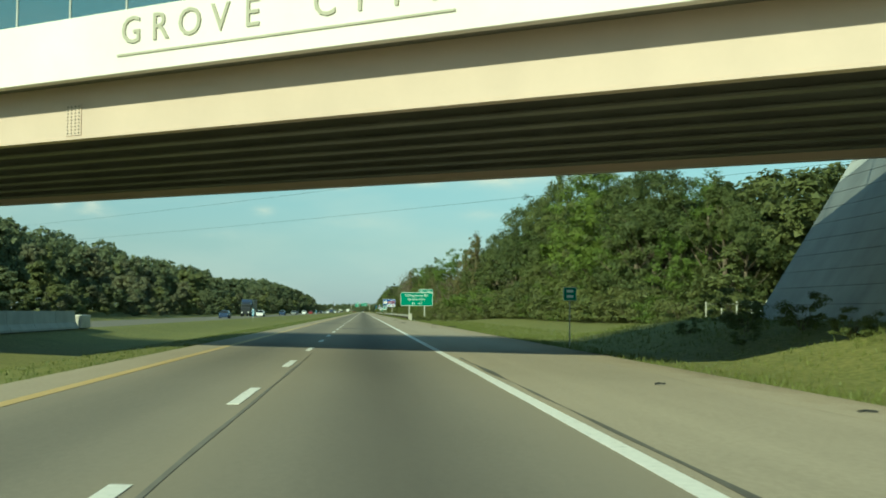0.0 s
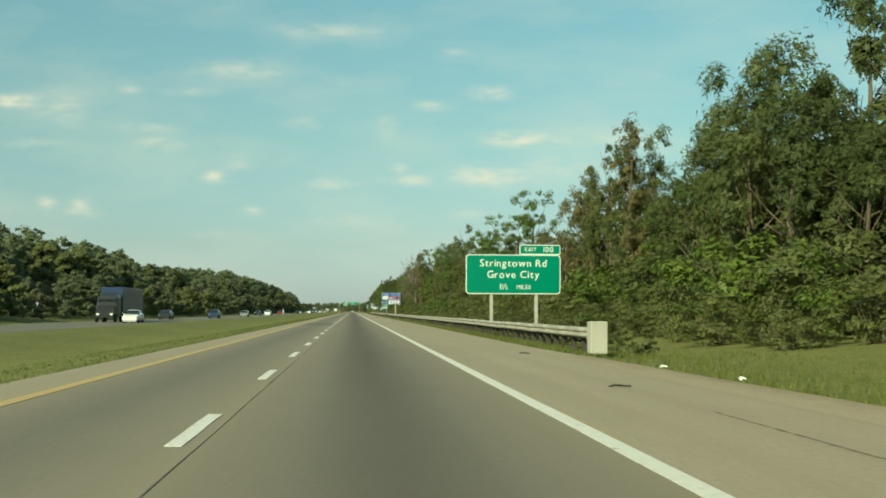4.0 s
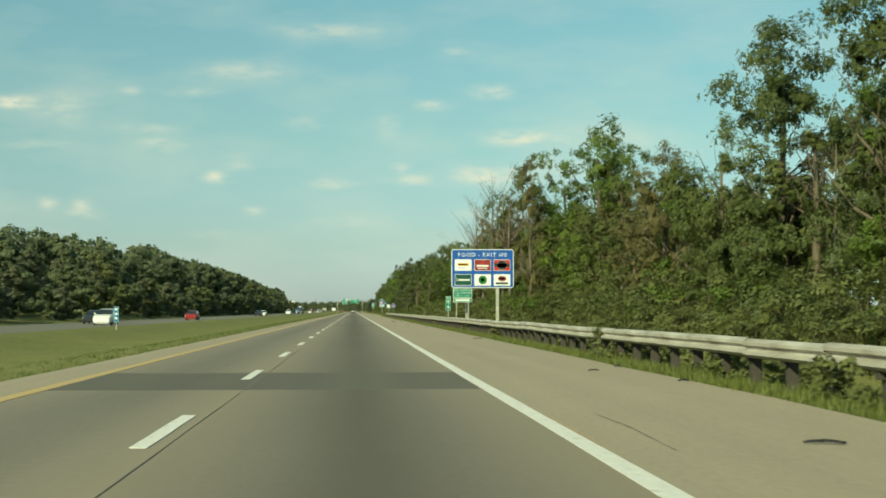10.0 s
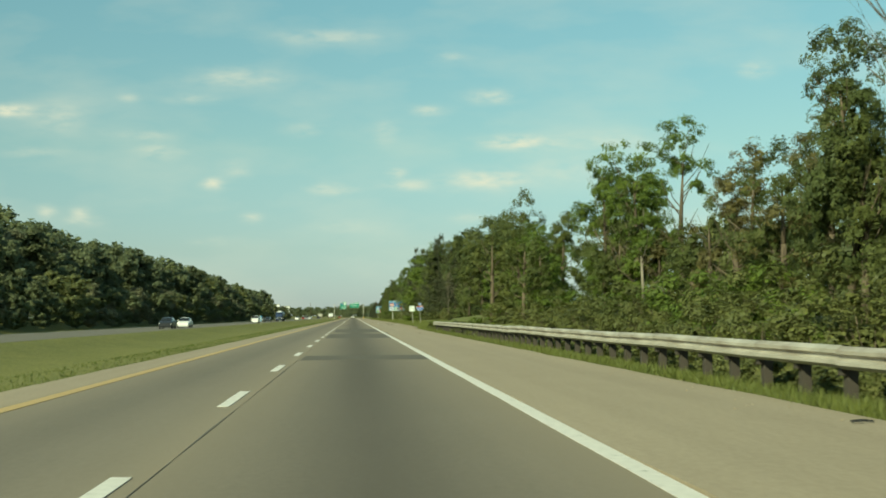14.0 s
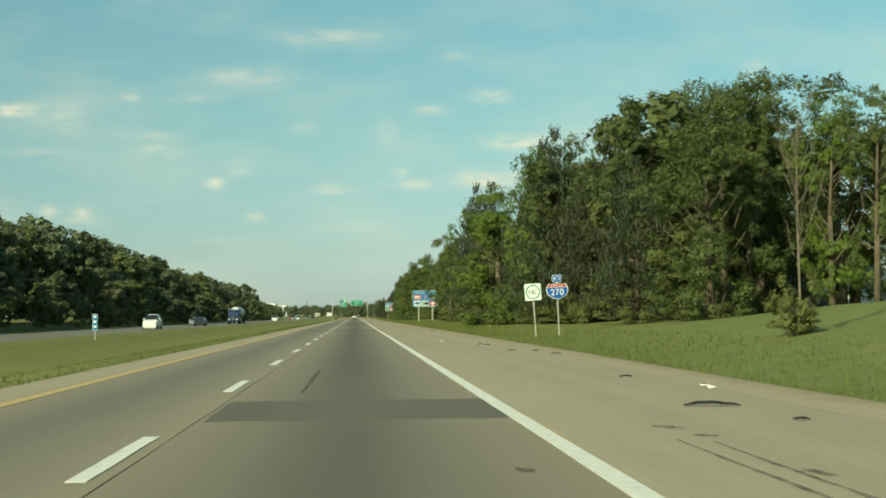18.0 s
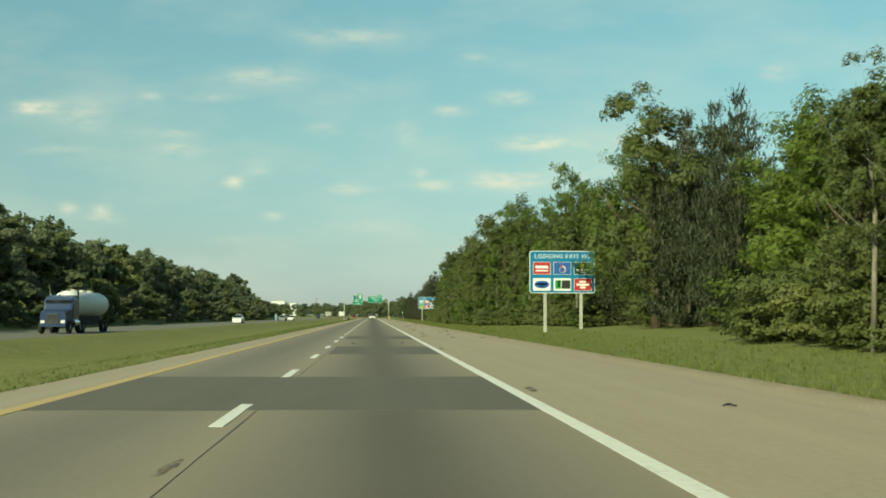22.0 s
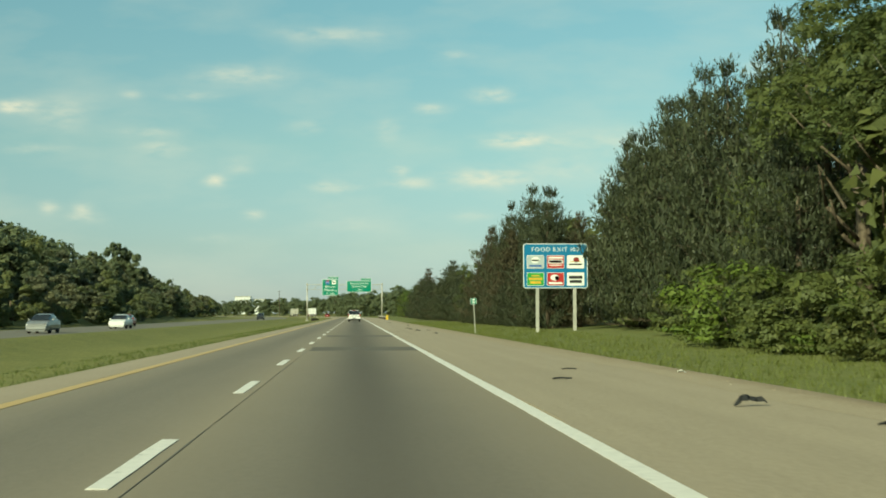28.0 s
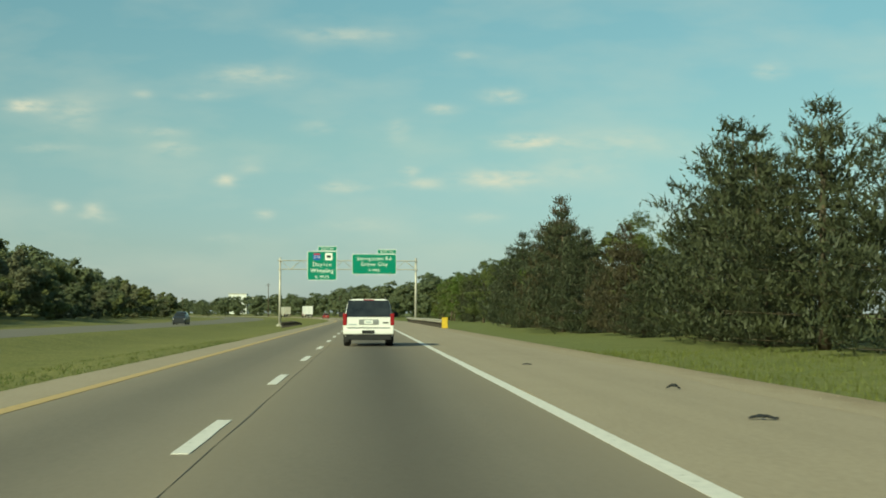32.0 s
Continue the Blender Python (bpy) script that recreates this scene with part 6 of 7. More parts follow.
W_ = M_SIGNWHITE
service_sign(8.85, 13.32, 2.82, 5.58, 467.5, "FOOD - EXIT 100", M_BLUE, (0.25, 0.74), [
    (W_, [("bar", 0, .04, .8, .2, M_GOLD), ("bar", 0, .04, .6, .1, M_SIGNRED), ("bar", -.1, -.2, .5, .04, M_NAVY)]),
    (M_MAROON, [("disc", 0, .17, .2, .24, M_SIGNRED), ("bar", 0, -.05, .85, .12, W_), ("bar", 0, -.22, .7, .05, W_)]),
    (M_SIGNRED, [("bar", 0, 0, 1.1, .26, M_INK), ("disc", 0, 0, .66, .66, M_INK), ("ring", 0, 0, .7, .7, M_GREY), ("bar", 0, .06, .4, .12, W_), ("bar", 0, -.12, .4, .12, W_)]),
    (M_DKGREEN, [("bar", .06, 0, .8, .11, W_), ("ring", -.4, .02, .2, .2, W_)]),
    (W_, [("disc", 0, 0, .6, .6, M_LTGREEN), ("ring", 0, 0, .6, .6, M_DKGREEN), ("disc", 0, 0, .3, .34, W_)]),
    (W_, [("disc", 0, .1, .6, .38, M_MAROON), ("bar", 0, .1, .36, .16, W_), ("bar", 0, -.24, .9, .15, M_INK)])],
    "blue food sign with six coloured plates behind the rail")
service_sign(12.79, 17.46, 2.82, 5.82, 923.0, "LODGING EXIT 100", M_BLUE2, (0.24, 0.79), [
    (M_SIGNRED, [("bar", 0, .08, .9, .2, W_), ("bar", 0, -.18, .9, .1, W_)]),
    (M_NAVY, [("ring", 0, -.1, .36, .42, M_SIGNRED), ("ring", .02, -.08, .44, .5, W_), ("bar", -.08, .16, .08, .3, M_SIGNRED)]),
    (M_DKGREEN, [("disc", 0, .18, .26, .26, M_GOLD), ("disc", 0, .18, .1, .1, M_SIGNRED), ("bar", 0, -.12, .9, .11, W_), ("bar", 0, -.28, .5, .05, W_)]),
    (W_, [("disc", 0, 0, 1.05, .55, M_NAVY), ("bar", 0, .02, .8, .14, W_), ("bar", 0, -.16, .3, .08, W_)]),
    (W_, [("bar", -.3, 0, .42, .6, M_LTGREEN), ("bar", .26, 0, .62, .6, M_INK), ("bar", -.3, .05, .08, .5, W_), ("bar", -.18, .05, .08, .5, W_)]),
    (M_SIGNRED, [("bar", 0, .2, .5, .12, W_), ("bar", 0, .0, .9, .15, W_), ("bar", 0, -.2, .4, .14, W_)])],
    "blue lodging sign with six coloured plates on grey posts")
service_sign(12.9, 17.2, 2.85, 5.81, 1148.0, "FOOD EXIT 100", M_BLUE2, (0.22, 0.80), [
    (M_GREY, [("disc", 0, .12, .6, .4, W_), ("bar", 0, .1, .5, .1, M_GREY), ("bar", 0, -.26, .8, .12, M_NAVY)]),
    (M_SIGNRED, [("bar", 0, .28, .95, .12, W_), ("bar", 0, .02, .95, .26, W_), ("bar", 0, .02, .85, .16, M_SIGNRED), ("bar", 0, -.22, .8, .07, W_)]),
    (W_, [("disc", .05, .14, .4, .34, M_MAROON), ("bar", 0, -.16, .85, .1, M_INK), ("bar", 0, .02, .7, .05, M_GOLD)]),
    (M_LTGREEN, [("bar", 0, .22, .55, .08, M_GOLD), ("bar", 0, .02, .9, .16, M_GOLD), ("bar", 0, -.22, .7, .17, M_GOLD)]),
    (M_SIGNRED, [("disc", -.05, .1, .6, .4, W_), ("disc", .1, .06, .3, .3, M_SIGNRED), ("bar", 0, -.27, .9, .13, W_)]),
    (W_, [("bar", 0, .12, .9, .2, M_INK), ("bar", 0, -.16, .8, .2, M_INK)])],
    "blue food sign with six coloured plates in front of pines")
guide_sign()


def small_post(parent, x, foot, top, r=0.035):
    bm = bmesh.new()
    box(bm, x - r, x + r, 0.03, 0.03 + r, foot, top, 0.006)
    part("post", bm, M_SIGNPOST, parent, "thin steel post")


def route_markers():
    s = thing("route_sign", "white square route sign with a green ring on a leaning post", "road sign", Matrix.Translation((12.18, 752.5, 0)) @ pose(0, 0, 0, 0, -3.5, 0))
    p = panel(s, "panel", 0, 2.45, 0.93, 0.94, M_SIGNWHITE, 0.03, 0.07)
    bm = bmesh.new()
    for i in range(32):
        a, b = i * math.pi / 16, (i + 1) * math.pi / 16
        vs = [bm.verts.new((r * math.cos(c), 0, r * math.sin(c))) for r, c in ((0.405, a), (0.405, b), (0.345, b), (0.345, a))]
        bm.faces.new(vs)
    part("ring", bm, M_GREEN, p, "green ring", Matrix.Translation((0, -0.014, 0)))
    words(p, "HC", 0, 0.0, 0.38, M_INK, spacing=0.8)
    small_post(s, 0, ground_z(12.1, 752.5) - 0.2, 1.95)
    s = thing("interstate_sign", "red and blue interstate shield under a small blue panel", "road sign", Matrix.Translation((13.5, 752.5, 0)) @ pose(0, 0, 0, 0, -2.0, 0))

    def shield(scale, y, mat, name, parent, lo=-1.0, hi=1.0, label=""):
        outline = [(-0.48, 0.50), (-0.25, 0.46), (0, 0.52), (0.25, 0.46), (0.48, 0.50), (0.60, 0.30), (0.64, 0.06), (0.58, -0.18), (0.42, -0.38), (0.2, -0.5), (0, -0.56), (-0.2, -0.5), (-0.42, -0.38), (-0.58, -0.18), (-0.64, 0.06), (-0.60, 0.30)]
        bm = bmesh.new()
        fr = [bm.verts.new((x * scale, 0, z * scale * 0.86)) for x, z in outline]
        bk = [bm.verts.new((x * scale, 0.006, z * scale * 0.86)) for x, z in outline]
        bm.faces.new(fr)
        bm.faces.new(list(reversed(bk)))
        for i in range(len(outline)):
            j = (i + 1) % len(outline)
            bm.faces.new((fr[i], bk[i], bk[j], fr[j]))
        for v_z, keep_up in ((hi, False), (lo, True)):
            bmesh.ops.bisect_plane(bm, geom=bm.verts[:] + bm.edges[:] + bm.faces[:], plane_co=(0, 0, v_z), plane_no=(0, 0, -1 if keep_up else 1), clear_outer=True)
        bmesh.ops.recalc_face_normals(bm, faces=bm.faces)
        return part(name, bm, mat, parent, label, Matrix.Translation((0, y, 0)))
    hold = part("shield", rounded(0.3, 0.8, 0.03, 0.02), M_SIGNBACK, s, "", Matrix.Translation((0, 0, 2.5)))
    shield(0.98, -0.007, M_SIGNWHITE, "border", hold)
    shield(0.92, -0.014, M_BLUE, "field", hold, hi=0.2)
    shield(0.92, -0.014, M_SIGNRED, "crown", hold, lo=0.225)
    words(hold, "270", 0, -0.08, 0.5, y=-0.02, spacing=0.9)
    words(hold, "INTERSTATE", 0, 0.285, 0.11, y=-0.02)
    j = panel(s, "junction_panel", 0, 3.2, 0.52, 0.41, M_BLUE, 0.022, 0.05)
    words(j, "JCT", 0, 0, 0.27, spacing=0.8)
    small_post(s, 0, ground_z(13.5, 752.5) - 0.2, 3.3)


route_markers()


def adopt_sign():
    s = thing("adopt_sign", "small green litter control sign on two thin posts", "road sign", Matrix.Translation((9.55, 466.4, 0)))
    p = panel(s, "panel", 0, 2.42, 1.32, 0.66, M_GREEN, 0.025, 0.06)
    for i, t in enumerate(("ADOPT A HIGHWAY", "LITTER CONTROL", "NEXT 2 MILES")):
        words(p, t, 0, 0.2 - i * 0.19, 0.15, spacing=1.0)
    q = panel(s, "name_panel", 0, 1.92, 1.32, 0.28, M_GREEN, 0.025, 0.05)
    bars(q, 0, 0, 1.0, 0.12, M_SIGNWHITE)
    for x in (-0.42, 0.42):
        small_post(s, x, ground_z(9.55 + x, 466.4) - 0.2, 2.6, 0.03)


adopt_sign()


def mile_post(x, y, top, w=0.3, h=0.62, face=None, text="", lines=2, label="small green mile marker on a thin post", lean=0.0):
    s = thing("mile_marker", label, "road sign", Matrix.Translation((x, y, 0)) @ pose(0, 0, 0, 0, lean, 0), "mile markers")
    p = panel(s, "panel", 0, top - h / 2, w, h, face or M_GREEN, 0.015, 0.03)
    if text:
        words(p, "MILE", 0, h * 0.36, 0.11, spacing=0.95)
        for i, ch in enumerate(text):
            words(p, ch, 0, h * 0.08 - i * 0.36, 0.36, spacing=1.0)
    else:
        for i in range(lines):
            bars(p, 0, h * (0.22 - 0.4 * i) if lines == 2 else h * (0.34 - 0.3 * i), w * 0.5, h * (0.2 if lines == 2 else 0.13), M_SIGNWHITE)
    small_post(s, 0, ground_z(x, y) - 0.2, top - 0.05, 0.025)


mile_post(8.6, 467.2, 2.2, 0.34, 1.0, None, "99", label="narrow green mile marker behind the rail")
mile_post(9.4, 48.5, 2.15, 0.5, 0.5, label="small green marker on a dark post beside the shoulder")
mile_post(9.0, 1140.5, 2.12, 0.36, 0.36, label="small green reference sign on a leaning post", lean=-3)
for x, y in ((-14.4, 192), (-15.1, 469.6), (-15.1, 767), (-15.1, 1060)):
    mile_post(x, y, 1.45, 0.32, 1.08, M_BLUE2, lines=3, label="blue and white reference marker in the median grass")

# ---- overhead gantry past the end of the drive ----


def gantry():
    g = thing("sign_gantry", "galvanised truss gantry over the road with two green exit signs", "sign gantry", Matrix.Translation((0, 1402, 0)))
    x0, x1, zt, zb = -10.5, 8.95, 8.85, 7.6
    for x in (x0, x1):
        part("upright", tubed((x, 0.45, ground_z(x, 1402) - 0.3), (x, 0.45, 9.25), 0.19, 0.15, 14), M_STEEL, g, "round galvanised upright", smooth=True)
        part("footing", tubed((x, 0.45, ground_z(x, 1402) - 0.4), (x, 0.45, ground_z(x, 1402) + 0.3), 0.45, 0.45, 14), M_CONCRETE, g, "round concrete footing")
    for y in (0.0, 0.9):
        for z in (zb, zt):
            part("chord", tubed((x0 - 0.3, y, z), (x1 + 0.3, y, z), 0.055, seg=8), M_STEEL, g)
    n = 13
    for k in range(n):
        a, b = x0 + (x1 - x0) * k / n, x0 + (x1 - x0) * (k + 1) / n
        for y in (0.0, 0.9):
            z0, z1 = (zb, zt) if k % 2 else (zt, zb)
            part("brace", tubed((a, y, z0), (b, y, z1), 0.03, seg=6), M_STEEL, g)
        part("brace", tubed((a, 0, zt), (b, 0.9, zt), 0.025, seg=6), M_STEEL, g)
        part("strut", tubed((a, 0, zb), (a, 0.9, zb), 0.025, seg=6), M_STEEL, g)
    p = panel(g, "panel", 2.95, 8.35, 6.35, 2.9, M_GREEN, 0.06, 0.25, y=-0.2, label="green exit sign")
    words(p, "Stringtown Rd", 0, 0.78, 0.74)
    words(p, "Grove City", 0, -0.02, 0.74)
    words(p, "½ MILE", 0, -0.88, 0.52)
    t = panel(g, "exit_tab", 4.75, 10.15, 2.7, 0.64, M_GREEN, 0.05, 0.1, y=-0.2)
    words(t, "EXIT 100", 0, 0, 0.46)
    q = panel(g, "panel", -4.5, 8.1, 4.2, 4.15, M_GREEN, 0.06, 0.25, y=-0.2, label="green junction sign")
    words(q, "Dayton", 0, 0.18, 0.8)
    words(q, "Wheeling", 0, -0.72, 0.8)
    words(q, "1¼ MILES", 0, -1.62, 0.52)
    bm = rounded(1.15, 1.05, 0.4, 0.01)
    sh = part("shield", bm, M_BLUE, q, "blue and red shield", Matrix.Translation((-0.75, -0.016, 1.3)))
    part("shield_crown", boxed(-0.45, 0.45, -0.008, -0.002, 0.24, 0.46), M_SIGNRED, sh)
    words(sh, "270", 0, -0.08, 0.5, y=-0.008)
    rt = part("route_plate", rounded(1.05, 1.05, 0.1, 0.01), M_SIGNWHITE, q, "white route plate", Matrix.Translation((0.95, -0.016, 1.3)))
    bars(rt, 0, 0, 0.6, 0.36, M_INK, y=-0.006)
    t = panel(g, "exit_tab", -3.75, 10.55, 2.7, 0.64, M_GREEN, 0.05, 0.1, y=-0.2)
    words(t, "EXIT 101", 0, 0, 0.46)
    for px in (0.6, 5.2, -6.0, -3.0):
        part("hanger", boxed(px - 0.05, px + 0.05, -0.165, -0.06, 6.6, 9.7), M_STEEL, g)


gantry()

# ---- vehicles ----
M_GLASS = shade("tinted_glass", lambda nt: ramp(nt, fuzz(nt, 2, 3), [(0.3, (0.012, 0.014, 0.016)), (0.7, (0.03, 0.034, 0.036))]), 0.08, 0, 0.6)
M_CARWHITE = plain("white_car_paint", (0.77, 0.76, 0.73), 0.3, 0, 0.06, 1)
M_SILVER = plain("silver_car_paint", (0.36, 0.36, 0.35), 0.35, 0.5, 0.08, 1)
M_CARBLACK = plain("black_car_paint", (0.03, 0.032, 0.036), 0.3, 0, 0.1, 1)
M_CARRED = plain("red_car_paint", (0.28, 0.025, 0.02), 0.3, 0, 0.1, 1)
M_CARBLUE = plain("dark_blue_car_paint", (0.03, 0.05, 0.11), 0.3, 0, 0.1, 1)
M_TAIL = plain("red_tail_lamp", (0.26, 0.012, 0.018), 0.25, 0, 0.15, 4)
M_HEAD = plain("clear_head_lamp", (0.75, 0.75, 0.72), 0.15, 0, 0.05, 4)
M_RIM = plain("alloy_rim", (0.45, 0.45, 0.44), 0.35, 0.7, 0.15, 4)
M_CHROME = plain("chrome", (0.6, 0.6, 0.6), 0.15, 1.0, 0.05, 4)
M_TRAILER = plain("white_trailer", (0.7, 0.7, 0.68), 0.5, 0, 0.12, 0.6)


def lofted(sections):
    """A closed skin through cross-sections (y, list of (half width, z) from the sill up), mirrored in x."""
    bm = bmesh.new()
    rings = []
    for y, pts in sections:
        ring = [bm.verts.new((-w, y, z)) for w, z in pts] + [bm.verts.new((w, y, z)) for w, z in reversed(pts)]
        rings.append(ring)
    n = len(rings[0])
    for a, b in zip(rings, rings[1:]):
        for i in range(n):
            j = (i + 1) % n
            bm.faces.new((a[i], a[j], b[j], b[i]))
    bm.faces.new(rings[0])
    bm.faces.new(list(reversed(rings[-1])))
    bmesh.ops.recalc_face_normals(bm, faces=bm.faces)
    return bm


def wheel(car, x, y, r, w):
    side = 1 if x > 0 else -1
    bm = bmesh.new()
    prof = [(r * 0.62, -w / 2), (r * 0.9, -w / 2), (r, -w * 0.32), (r, w * 0.32), (r * 0.9, w / 2), (r * 0.62, w / 2)]
    seg = 24
    rings = [[bm.verts.new((z, math.cos(k * 2 * math.pi / seg) * q, math.sin(k * 2 * math.pi / seg) * q)) for k in range(seg)] for q, z in prof]
    for a, b in zip(rings, rings[1:] + rings[:1]):
        for k in range(seg):
            bm.faces.new((a[k], a[(k + 1) % seg], b[(k + 1) % seg], b[k]))
    bmesh.ops.recalc_face_normals(bm, faces=bm.faces)
    hub = part("wheel", bm, M_BLACK, car, "black tyre", Matrix.Translation((x, y, r)), True)
    bm = bmesh.new()
    bmesh.ops.create_cone(bm, cap_ends=True, segments=20, radius1=r * 0.63, radius2=r * 0.5, depth=w * 0.5, matrix=pose(0, 0, 0, 0, 90, 0))
    for k in range(5):
        a = k * 2 * math.pi / 5
        tube(bm, (side * w * 0.3, 0, 0), (side * w * 0.27, math.cos(a) * r * 0.58, math.sin(a) * r * 0.58), r * 0.1, r * 0.08, 5)
    part("rim", bm, M_RIM, hub, "alloy rim")


def suv(m, paint, label):
    """A large square-backed sport utility, its tail at y = 0 and its nose towards +y."""
    c = thing("suv", label, "car", m)
    lo = [(0.86, 0.36), (0.94, 0.46), (0.955, 0.74), (0.94, 1.0), (0.90, 1.08)]

    def sec(y, k, top=None):
        return (y, [(w * k, (z if top is None or z < top else top)) for w, z in lo])
    body = part("body", lofted([sec(0.02, 0.955), sec(0.1, 0.985), sec(0.6, 1.0), sec(3.4, 1.0), sec(3.9, 0.995, 1.02), sec(4.55, 0.96, 0.96), sec(4.75, 0.88, 0.9)]), paint, c, "", smooth=False)
    roof = [(0.905, 1.082), (0.88, 1.2), (0.80, 1.58), (0.76, 1.70), (0.60, 1.76)]

    def rsec(y, k, drop=0.0, squeeze=1.0):
        return (y, [(w * k, 1.082 + (z - 1.082) * squeeze - drop) for w, z in roof])
    part("cabin", lofted([rsec(0.05, 0.985, 0, 0.10), rsec(0.13, 0.985, 0, 0.45), rsec(0.22, 0.985, 0, 0.80), rsec(0.32, 0.99, 0, 0.985), rsec(0.9, 1.0), rsec(2.2, 1.0), rsec(2.75, 0.97, 0, 0.96), rsec(3.3, 0.93, 0, 0.4), rsec(3.5, 0.92, 0, 0.05)]), paint, c)
    # rear window, bowed and raked
    v = [(-0.85, 0.034, 1.09), (0.85, 0.034, 1.09), (0.755, 0.225, 1.70), (-0.755, 0.225, 1.70)]
    rw = put("rear_window", mesh_of("rear_window", [(x, y - 0.02, z) for x, y, z in v] + [(x, y + 0.02, z) for x, y, z in v], [(0, 1, 2, 3), (7, 6, 5, 4), (0, 4, 5, 1), (1, 5, 6, 2), (2, 6, 7, 3), (3, 7, 4, 0)], M_GLASS), c, "dark tinted rear window")
    part("wiper", tubed((0.02, 0.005, 1.12), (0.48, 0.012, 1.14), 0.016, seg=5), M_BLACK, rw)
    part("brake_lamp", boxed(-0.2, 0.2, 0.2, 0.27, 1.705, 1.735), M_TAIL, c)
    for s in (-1, 1):
        part("tail_lamp", boxed(min(s * 0.80, s * 0.945), max(s * 0.80, s * 0.945), -0.012, 0.12, 0.78, 1.22, bevel=0.02), M_TAIL, c, "tall red tail lamp")
        for a, b in ((0.45, 1.35), (1.42, 2.2), (2.27, 2.95)):
            top = 1.56 if b < 2.5 else 1.5
            vv = [(s * 0.912, a, 1.13), (s * 0.912, b + (0.12 if b > 2.5 else 0), 1.13), (s * 0.822, b - (0.22 if b > 2.5 else 0.02), top), (s * 0.822, a + 0.06, top)]
            put("side_window", mesh_of("side_window", vv + [(x - s * 0.03, y, z) for x, y, z in vv], [(0, 1, 2, 3), (7, 6, 5, 4), (0, 4, 5, 1), (1, 5, 6, 2), (2, 6, 7, 3), (3, 7, 4, 0)], M_GLASS), c, "dark tinted side window")
        part("mirror", boxed(min(s * 0.95, s * 1.16), max(s * 0.95, s * 1.16), 2.78, 2.92, 1.08, 1.27, bevel=0.04), M_BLACK, c, "black door mirror")
        part("roof_rail", tubed((s * 0.62, 0.45, 1.80), (s * 0.62, 2.3, 1.80), 0.02, seg=6), M_CHROME, c)
        for y in (0.5, 1.4, 2.25):
            part("rail_foot", boxed(s * 0.62 - 0.02, s * 0.62 + 0.02, y - 0.04, y + 0.04, 1.735, 1.80), M_BLACK, c)
        part("mud_flap", boxed(s * 0.80 - 0.13, s * 0.80 + 0.13, 0.42, 0.45, 0.16, 0.5), M_BLACK, c)
        wheel(c, s * 0.80, 0.85, 0.365, 0.25)
        wheel(c, s * 0.80, 3.72, 0.365, 0.25)
    bump = part("bumper", boxed(-0.93, 0.93, -0.10, 0.14, 0.44, 0.66, bevel=0.05), paint, c, "white rear bumper")
    part("hitch", boxed(-0.24, 0.22, -0.115, -0.09, 0.48, 0.6, bevel=0.01), M_BLACK, bump, "black tow hitch cover")
    part("valance", boxed(-0.84, 0.84, -0.04, 0.3, 0.24, 0.445, bevel=0.03), M_BLACK, c, "dark lower valance")
    part("gate_line", boxed(-0.79, 0.79, 0.0, 0.02, 0.675, 0.70), M_BLACK, c)
    pocket = part("plate_pocket", boxed(-0.36, 0.36, -0.008, 0.02, 0.81, 1.0, bevel=0.01), M_SILVER, c, "recessed plate surround")
    plate = part("number_plate", boxed(-0.16, 0.16, -0.018, -0.009, 0.825, 0.965, bevel=0.005), M_SIGNWHITE, pocket, "pale plate")
    part("bar", boxed(-0.11, 0.11, -0.022, -0.018, 0.875, 0.92), M_GREY, pocket)
    part("badge", boxed(0.52, 0.72, -0.008, 0.02, 0.86, 0.90), M_INK, c)
    part("badge", boxed(-0.74, -0.45, -0.008, 0.02, 0.80, 0.83), M_GREY, c)
    part("axle", tubed((-0.7, 0.85, 0.36), (0.7, 0.85, 0.36), 0.07), M_BLACK, c)
    return c


